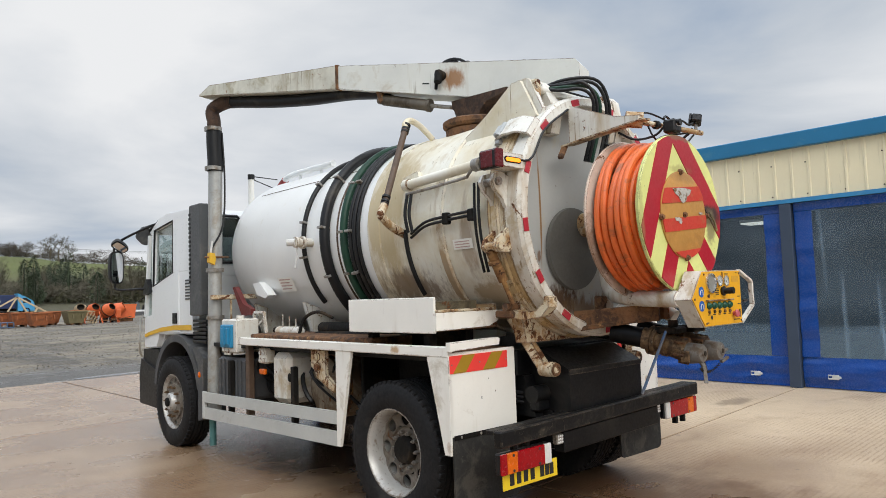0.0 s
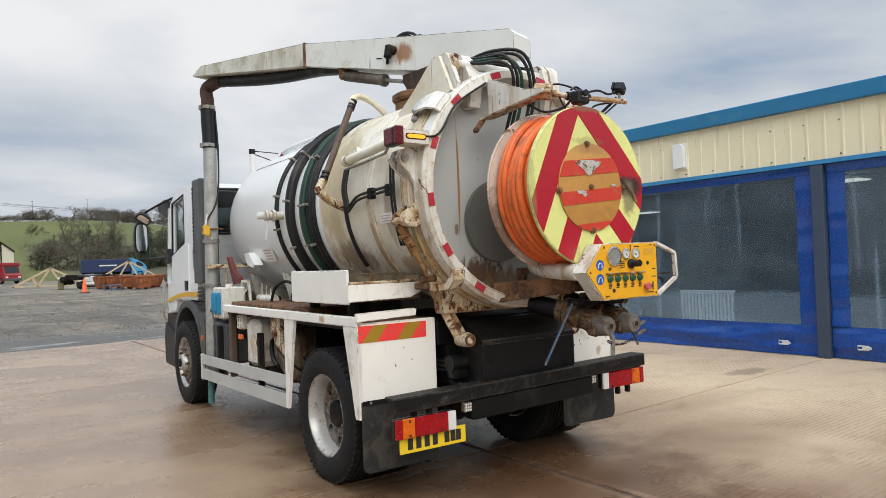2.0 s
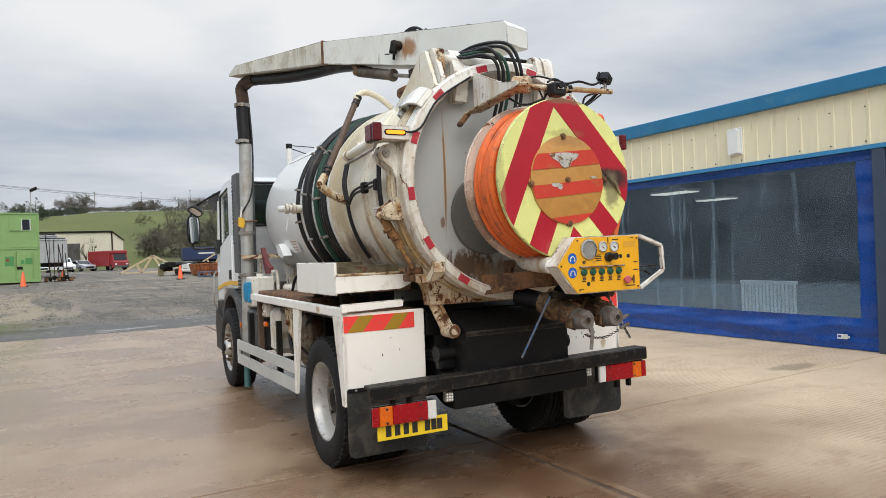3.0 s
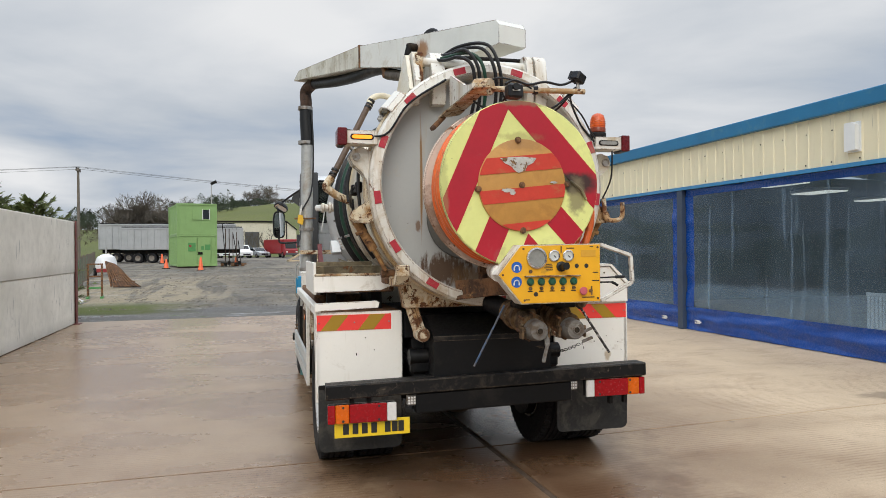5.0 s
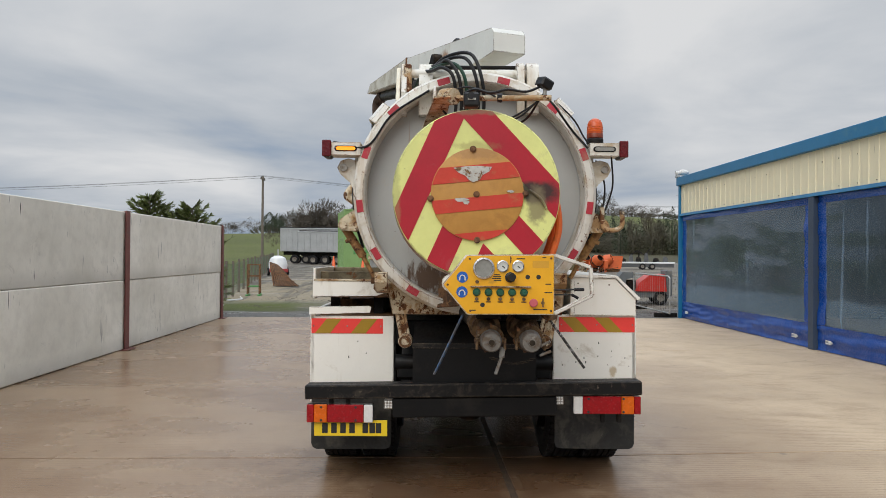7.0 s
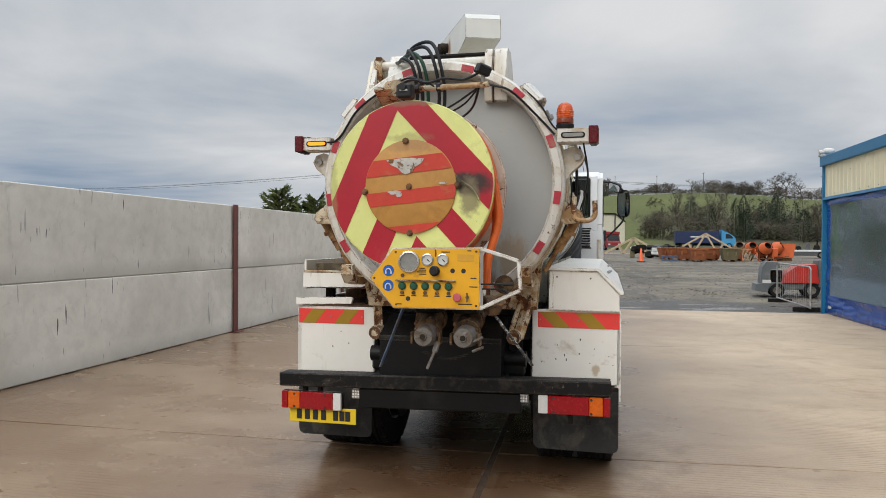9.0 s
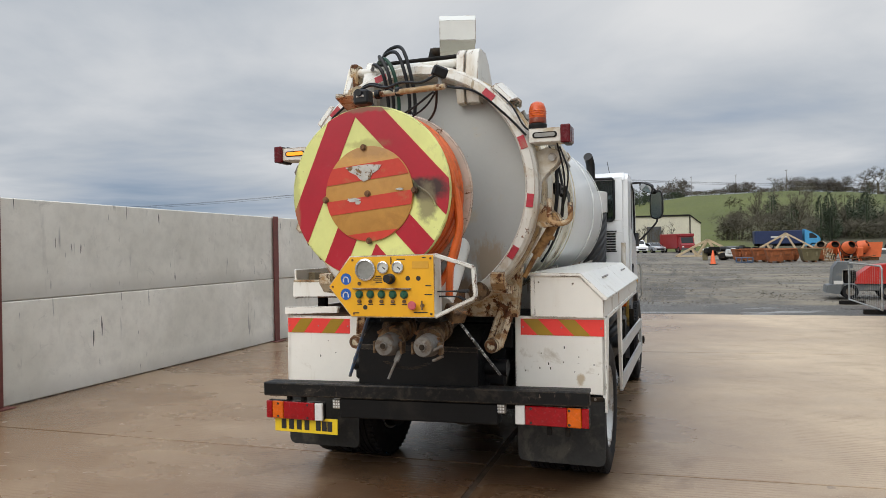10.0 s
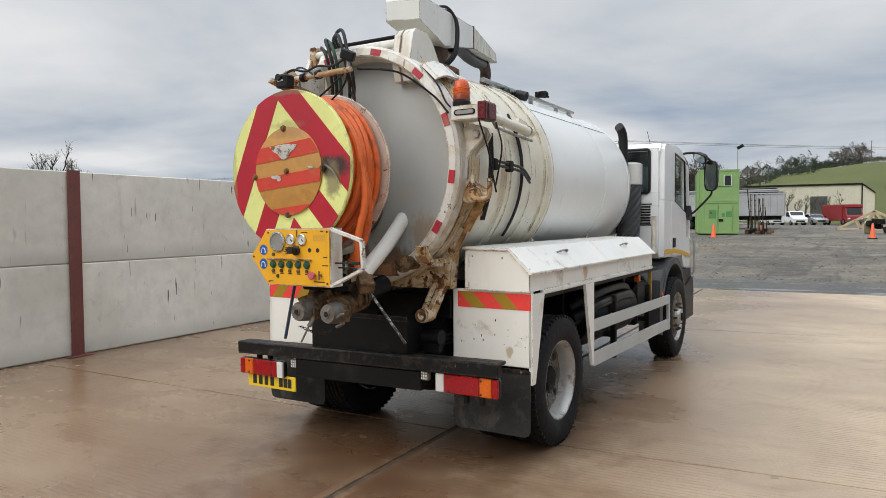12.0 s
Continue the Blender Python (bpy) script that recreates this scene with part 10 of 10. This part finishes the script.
part("base", Geo().box(-0.6, 0.6, -0.55, 0.55, 0.22, 0.45, 0.03), red_paint, bw)
part("filler", Geo().cyl((0.0, 0, 1.3), (0.0, 0, 1.75), 0.05, n=10), galv, bw)
for s in (-1, 1):
    road_wheel(bw, s * 0.62, 0, 0.25, 0.25, 0.15, "x")
hose = thing("garden_hose", turned(-2.3, 20.5), "white water pipe snaking over the gravel", "hose")
part("pipe", Geo().tube(spline([(-0.3, -1.6, 0.03), (0.25, -0.6, 0.04), (0.0, 0.3, 0.03), (-0.4, 1.2, 0.05), (0.1, 2.4, 0.04), (-0.3, 4.0, 0.04)], 6), 0.034, 8), tie_white, hose)

fence = thing("wire_fence", pose(0, 0, 0), "wire netting boundary fence with timber posts and a green tinge", "fence")
FP = [(-1.75 - 0.16 * k * 2.4, 17.4 + 2.4 * k) for k in range(19)]
wire = material("green_fence_wire", (0.10, 0.17, 0.11), 0.6, 0.2, var=0.15)
gw = Geo()
for k, (x, y) in enumerate(FP):
    part("post", Geo().cyl((x, y, gz(x, y) - 0.05), (x, y, gz(x, y) + 1.35), 0.05, n=8), wood_grey, fence)
    if k < len(FP) - 1:
        x2, y2 = FP[k + 1]
        a, b = Vector((x, y, gz(x, y))), Vector((x2, y2, gz(x2, y2)))
        for i in range(9):
            gw.cyl(a + Vector((0, 0, 0.1 + 0.14 * i)), b + Vector((0, 0, 0.1 + 0.14 * i)), 0.004, n=3)
        for i in range(12):
            q = a + (b - a) * i / 12
            gw.cyl(q + Vector((0, 0, 0.1)), q + Vector((0, 0, 1.25)), 0.004, n=3)
tagged(part("netting", gw, wire, fence, fix=False), kind="stuff")

# power line
pole = thing("power_pole", turned(-11.7, 70), "tall wooden power pole with a small crossarm", "power pole", "power poles")
part("pole", Geo().cyl((0, 0, -0.2), (0, 0, 9.1), 0.15, 0.10, n=12), wood_grey, pole)
part("crossarm", Geo().box(-0.06, 0.06, -0.9, 0.9, 8.75, 8.87, 0.01), wood_grey, pole)
for yy in (-0.8, 0.0, 0.8):
    part("insulator", Geo().cyl((0, yy, 8.87), (0, yy, 9.05), 0.05, n=8), dark, pole)
for x, y, h in ((58, 330, 8), (20, 345, 7), (40, 352, 7)):
    copy_thing(pole, turned(x, y, 20))
cab_line = thing("power_lines", pose(0, 0, 0), "thin black power lines sagging across the sky", "power lines")
for k, (dy, dz) in enumerate(((-0.8, 0.0), (0.0, 0.15), (0.8, 0.0))):
    z0 = gz(-11.7, 70) + 9.05 + dz
    for xa, ya, xb, yb, zb in ((-11.7, 70 + dy, -90, 62 + dy, z0 - 1.4), (-11.7, 70 + dy, 70, 118 + dy, z0 + 1.5)):
        pts = [(xa + (xb - xa) * i / 16, ya + (yb - ya) * i / 16, z0 + (zb - z0) * i / 16 - 1.6 * math.sin(math.pi * i / 16)) for i in range(17)]
        part("wire", Geo().tube(pts, 0.014, 4), dark, cab_line)

# far warehouse
wh_wall = material("cream_warehouse_sheet", (0.62, 0.585, 0.47), 0.6, var=0.08, scale=0.4, streak=(0.46, 0.42, 0.33), streak_at=0.5)
wh = thing("warehouse", pose(0, 134, 0), "long cream warehouse with a dark doorway below the hill", "warehouse")
part("front_wall", Geo().prism([(-20, 0.6), (13.0, 0.6), (13.0, 5.75), (11.2, 7.25), (-20, 7.1)], "y", 0, 10), wh_wall, wh)
for i in range(40):
    part("sheet_rib", Geo().box(-19.6 + 0.8 * i, -19.5 + 0.8 * i, -0.05, 0.0, 1.0, 6.9, 0.01), wh_wall, wh)
part("roof_edge", Geo().box(-20.2, 11.3, -0.3, 10.3, 7.12, 7.4, 0.05), dark, wh)
part("verge", arm((11.2, -0.1, 7.28), (13.1, -0.1, 5.70), 0.3, 0.2), dark, wh)
part("doorway", Geo().box(3.6, 6.2, -0.06, -0.01, 1.0, 5.3, 0.01), grey_panel, wh)
part("corner_post", Geo().box(11.1, 11.3, -0.12, -0.06, 0.8, 7.2, 0.01), dark, wh)


# ---- trees ----
def bare_tree(g, base, h, spread_, rnd, levels=4, twig=0.11):
    """Trunk, limbs and twigs of a leafless tree, tapering outwards."""
    def grow(p, d, ln, r, lv):
        e_ = p + d * ln
        mid = p + d * ln * 0.5 + Vector((rnd.uniform(-1, 1), rnd.uniform(-1, 1), rnd.uniform(-0.3, 0.3))) * ln * 0.06
        if lv >= 2:
            g.tube([p, mid, e_], [r, r * 0.85, r * 0.62], 5 if lv == levels else 3)
        else:
            w = d.orthogonal().normalized() * max(r, twig * 0.5)
            o = len(g.v)
            g.v += [tuple(p + w), tuple(p - w), tuple(e_)]
            g.f.append((o, o + 1, o + 2))
        if lv == 0:
            return
        for _ in range(rnd.choice((3, 4, 4)) if lv > 1 else 5):
            ax = Vector((rnd.uniform(-1, 1), rnd.uniform(-1, 1), rnd.uniform(-0.4, 0.9))).normalized()
            nd = (d * (0.75 if lv > 1 else 0.5) + ax * spread_ + Vector((0, 0, 0.18))).normalized()
            grow(p + (e_ - p) * rnd.uniform(0.45, 1.0), nd, ln * rnd.uniform(0.52, 0.78), r * 0.55, lv - 1)
    grow(Vector(base), Vector((rnd.uniform(-0.06, 0.06), rnd.uniform(-0.06, 0.06), 1)).normalized(), h * 0.36, h * 0.022, levels)


def leafy(g, base, h, rad, rnd, n, leaf):
    """An evergreen: a leaning trunk and many small leaf sprays in an uneven, gappy crown."""
    b = Vector(base)
    g.tube([b, b + Vector((0, 0, h * 0.5)), b + Vector((rnd.uniform(-0.1, 0.1), 0, h * 0.9))], [h * 0.02, h * 0.015, h * 0.004], 5)
    lumps = [(rnd.uniform(0, 6.28), rnd.uniform(0.15, 0.95), rnd.uniform(0.6, 1.25)) for _ in range(16)]
    for _ in range(n):
        a, t, k = rnd.choice(lumps)
        a += rnd.gauss(0, 0.5)
        t = min(1, max(0.06, t + rnd.gauss(0, 0.09)))
        env = rad * k * math.sin(math.pi * min(1, t * 0.9 + 0.12)) ** 0.7
        r = env * rnd.uniform(0.25, 1.0) ** 0.6
        p = b + Vector((r * math.cos(a), r * math.sin(a), h * t + rnd.uniform(-0.2, 0.2) * leaf))
        d = Vector((math.cos(a), math.sin(a), rnd.uniform(-0.5, 0.7))).normalized()
        w = d.orthogonal().normalized() * leaf * rnd.uniform(0.25, 0.5)
        w.rotate(Euler((0, 0, rnd.uniform(0, 3))))
        o = len(g.v)
        tip = p + d * leaf * rnd.uniform(0.7, 1.4)
        g.v += [tuple(p - w * 0.5), tuple(p + w * 0.5), tuple(tip)]
        g.f.append((o, o + 1, o + 2))


bark_belt = material("brown_winter_crowns", (0.082, 0.068, 0.050), 0.9, var=0.3, scale=0.2, island=0.35, bump=0)
bark = material("winter_twigs", (0.092, 0.080, 0.052), 0.9, var=0.3, scale=0.15, island=0.35, bump=0)
ivy = material("dark_evergreen_leaves", (0.030, 0.045, 0.018), 0.7, var=0.3, scale=0.4, island=0.45, bump=0)
fir = material("conifer_sprays", (0.10, 0.125, 0.032), 0.7, var=0.3, scale=1.5, island=0.5, bump=0)
scrub = material("brown_scrub_leaves", (0.075, 0.072, 0.036), 0.9, var=0.3, scale=0.2, island=0.5, bump=0)


def polar(az, r):
    x, y = 4.5 + r * math.sin(radians(az)), -2 + r * math.cos(radians(az))
    return x, y, gz(x, y) - 0.1


def twiggy(g, base, h, rad, rnd, n, leaf):
    """A leafless crown seen far off: a short trunk, a few limbs and a rounded cloud of fine twigs."""
    b = Vector(base)
    g.tube([b, b + Vector((0, 0, h * 0.45))], [h * 0.022, h * 0.012], 5)
    for k in range(5):
        a = rnd.uniform(0, 6.28)
        g.tube([b + Vector((0, 0, h * rnd.uniform(0.2, 0.45))), b + Vector((rad * 0.75 * math.cos(a), rad * 0.75 * math.sin(a), h * rnd.uniform(0.6, 0.9)))], [h * 0.010, h * 0.003], 3)
    lumps = [Vector((rnd.gauss(0, 0.45), rnd.gauss(0, 0.45), rnd.uniform(0.35, 0.85))) for _ in range(7)]
    for _ in range(n):
        c = rnd.choice(lumps)
        d = Vector((rnd.gauss(0, 1), rnd.gauss(0, 1), rnd.gauss(0, 1))).normalized()
        p = b + Vector((rad * (c.x + d.x * 0.5 * rnd.random() ** 0.5), rad * (c.y + d.y * 0.5 * rnd.random() ** 0.5), h * (c.z + d.z * 0.17 * rnd.random() ** 0.5)))
        t = (d + Vector((0, 0, 0.5))).normalized() * leaf * rnd.uniform(0.6, 1.5)
        w = t.orthogonal().normalized() * leaf * rnd.uniform(0.05, 0.13)
        o = len(g.v)
        g.v += [tuple(p - w), tuple(p + w), tuple(p + t)]
        g.f.append((o, o + 1, o + 2))


rnd = random.Random(5)
g = Geo()
for k in range(235):
    # dense at the foot of the hill; a wedge of wood climbs to the crest
    az = rnd.uniform(5.2, 27)
    top = 12 if az < 6.6 else (70 if az < 8.3 else (200 if az < 11.0 else 30))
    r = 150 + top * rnd.random() ** (1.2 if az < 11.3 else 1.6)
    twiggy(g, polar(az, r), rnd.uniform(2.6, 4.6) * (1.35 if az < 11 else 1.0), rnd.uniform(1.6, 2.7), rnd, 460, 0.44)
for k in range(40):
    az = rnd.uniform(6.4, 27)
    bare_tree(g, polar(az, 148 + 90 * rnd.random() ** 2.5), rnd.uniform(6.0, 11), 0.55, rnd, 4, 0.08)
tagged(part("hill_woods", g, bark, fix=False, smooth=0), "leafless brown winter woodland on the hillside", "woods", kind="stuff")
g = Geo()
for k in range(190):
    twiggy(g, polar(-9 + 36 * (k + rnd.random()) / 190, rnd.uniform(352, 366)), rnd.uniform(1.8, 3.2), rnd.uniform(2.2, 3.6), rnd, 170, 0.7)
for a0, a1, cnt, h0, h1 in ((-9, -6.5, 10, 5, 8), (0.2, 2.4, 10, 6, 10), (5.4, 6.8, 6, 4.5, 7), (9.0, 12.5, 20, 4, 7), (12.5, 27, 22, 4, 7.5)):
    for k in range(cnt):
        twiggy(g, polar(rnd.uniform(a0, a1), rnd.uniform(346, 364)), rnd.uniform(h0, h1), rnd.uniform(2.4, 4.2), rnd, 420, 0.8)
tagged(part("ridge_hedge", g, bark_belt, fix=False, smooth=0), "bare hedge and trees along the hill crest", "hedge", kind="stuff")
g = Geo()
for k in range(14):
    bare_tree(g, polar(rnd.uniform(-10.4, -5.6), rnd.uniform(104, 120)), rnd.uniform(7.0, 10.5), 0.9, rnd, 4, 0.12)
for k in range(24):
    twiggy(g, polar(rnd.uniform(-22, -10.4), rnd.uniform(335, 362)), rnd.uniform(4, 8.0), rnd.uniform(3, 5), rnd, 300, 0.7)
for k in range(22):
    # winter shrubs before the warehouse
    bare_tree(g, (rnd.uniform(-17, 12), rnd.uniform(126, 131), gz(0, 128)), rnd.uniform(3.5, 7.5), 0.6, rnd, 3, 0.05)
for k in range(9):
    # fine twiggy crowns, rounded and dense
    twiggy(g, polar(-10.0 + 0.5 * k + rnd.uniform(-0.2, 0.2), rnd.uniform(106, 118)), rnd.uniform(8.0, 10.5) * (1.0 if 2 < k < 7 else 0.8), rnd.uniform(2.8, 3.8), rnd, 2200, 0.42)
tagged(part("tree_belt", g, bark_belt, fix=False, smooth=0), "dense belt of leafless trees behind the trailers", "trees", kind="stuff")
g = Geo()
for k in range(26):
    # dark evergreens along the crest above the warehouse
    az = rnd.choice((rnd.uniform(-5.6, -3.4), rnd.uniform(-2.4, -1.0), rnd.uniform(-12, -10), rnd.uniform(-3.4, -1)))
    leafy(g, polar(az, rnd.uniform(300, 345)), rnd.uniform(5, 9.5), rnd.uniform(2.6, 4.4), rnd, 700, 0.6)
for k in range(60):
    leafy(g, polar(rnd.uniform(-6.5, 2), rnd.uniform(340, 362)), rnd.uniform(2.6, 4.2), rnd.uniform(2.5, 4), rnd, 200, 0.6)
tagged(part("crest_evergreens", g, ivy, fix=False, smooth=0), "dark evergreen hedge and trees along the hill crest", "trees", kind="stuff")
g = Geo()
for k in range(22):
    az = rnd.uniform(7.5, 12) if k < 3 else rnd.uniform(12, 26)
    leafy(g, polar(az, rnd.uniform(144, 170)), rnd.uniform(6, 10), rnd.uniform(1.1, 2.0), rnd, 1100, 0.34)
tagged(part("ivy_trees", g, ivy, fix=False, smooth=0), "dark ivy-clad evergreens at the foot of the hill", "trees", kind="stuff")
g = Geo()
for k in range(170):
    az = rnd.uniform(5.0, 28)
    r = 148 + 120 * rnd.random() ** 3.0
    leafy(g, polar(az, r), rnd.uniform(1.5, 3.6), rnd.uniform(1.6, 3.0), rnd, 200, 0.42)
for k in range(70):
    leafy(g, polar(rnd.uniform(-16, 26), rnd.uniform(350, 366)), rnd.uniform(1.8, 3.2), rnd.uniform(2, 4), rnd, 90, 0.8)
tagged(part("scrub", g, scrub, fix=False, smooth=0), "brown bramble scrub under the trees", "scrub", kind="stuff")
# single large leafless trees on the crest
for k, (az, r, h) in enumerate(((14.35, 345, 15), (14.85, 342, 16), (15.8, 348, 13), (8.3, 345, 10), (-1.0, 360, 9), (5.0, 362, 8), (-4.3, 250, 15), (-5.0, 255, 13), (1.9, 350, 13), (0.4, 356, 11))):
    x, y, z = polar(az, r)
    g = Geo()
    bare_tree(g, (0, 0, 0), h, 1.0, rnd, 5 if k < 3 else 4, 0.10)
    tr = thing("bare_tree", pose(x, y, z), "large leafless tree standing on the hill", "tree", "single trees")
    part("trunk_and_limbs", g, bark, tr, fix=False, smooth=0)
x, y = -43.7, 30
g = Geo()
bare_tree(g, (0, 0, 0), 9.5, 0.85, rnd, 5, 0.022)
tr = thing("bare_tree", turned(x, y), "leafless tree standing beyond the concrete wall", "tree", "single trees")
part("trunk_and_limbs", g, bark, tr, fix=False, smooth=0)


def conifer(x, y, h, rad, seed):
    """A feathery conifer: a trunk, drooping limbs and many sprays along each."""
    rd = random.Random(seed)
    t = thing("conifer", turned(x, y), "feathery green conifer growing behind the concrete wall", "tree", "conifers behind the wall")
    part("trunk", Geo().tube([(0, 0, -0.1), (0.05, 0, h * 0.5), (0, 0.03, h * 0.97)], [0.09, 0.06, 0.012], 7), wood_grey, t)
    gl, gs = Geo(), Geo()
    for k in range(150):
        f = (k + 0.5) / 150
        z = h * (0.10 + 0.88 * f)
        ln = rad * (1.05 - f) ** 0.75 * rd.uniform(0.45, 1.25) + 0.10
        a = k * 2.4 + rd.uniform(-0.4, 0.4)
        d = Vector((math.cos(a), math.sin(a), rd.uniform(-0.05, 0.6)))
        p0 = Vector((0, 0, z))
        p1 = p0 + d * ln * 0.6
        p2 = p0 + Vector((d.x * ln, d.y * ln, d.z * ln * 1.1 + rd.uniform(-0.05, 0.12)))
        gl.tube([p0, p1, p2], [0.018, 0.012, 0.004], 4)
        for j in range(64):
            q = rd.uniform(0.12, 1.0)
            p = p0.lerp(p1, q / 0.6) if q < 0.6 else p1.lerp(p2, (q - 0.6) / 0.4)
            sd = Vector((rd.uniform(-1, 1), rd.uniform(-1, 1), rd.uniform(-0.3, 0.9))).normalized() * 0.6 + d * 0.7
            s_ = rd.uniform(0.07, 0.17)
            w = sd.orthogonal().normalized() * 0.017
            o = len(gs.v)
            e_ = p + sd * s_
            gs.v += [tuple(p), tuple(p + sd * s_ * 0.5 + w), tuple(e_), tuple(p + sd * s_ * 0.5 - w)]
            gs.f.append((o, o + 1, o + 2, o + 3))
    part("limbs", gl, wood_grey, t, fix=False)
    tagged(part("crown", gs, fir, t, fix=False, smooth=0), kind="stuff")


for k, (x, y, h, rad) in enumerate(((-3.0, 16.5, 3.2, 1.1), (-2.0, 16.85, 2.95, 1.15), (-2.5, 16.8, 2.8, 1.25))):
    conifer(x, y, h, rad, 40 + k)

# loose stones and clods trodden over the yard
rnd = random.Random(77)
g = Geo()
for k in range(17000):
    y = 19.8 + 34 * rnd.random() ** 1.5
    x = rnd.uniform(-1.5, 24)
    if noise.noise((x * 0.25, y * 0.5, 2)) < rnd.uniform(-0.35, 0.25):
        continue
    r = rnd.uniform(0.010, 0.038) * (1 + 0.012 * y)
    z = gz(x, y)
    a, h = rnd.uniform(0, 6.28), r * rnd.uniform(0.4, 0.9)
    o = len(g.v)
    g.v += [(x + r * rnd.uniform(0.7, 1.3) * math.cos(a + i * 1.571), y + r * rnd.uniform(0.7, 1.3) * math.sin(a + i * 1.571), z - 0.01) for i in range(4)] + [(x + r * 0.3 * math.cos(a), y + r * 0.3 * math.sin(a), z + h)]
    g.f += [(o + i, o + (i + 1) % 4, o + 4) for i in range(4)]
tagged(part("gravel", g, material("yard_gravel", (0.15, 0.13, 0.10), 0.85, var=0.3, scale=1.0, island=0.65, bump=0), fix=False, smooth=0), "loose grey brown stones trodden over the yard", "gravel", kind="stuff")
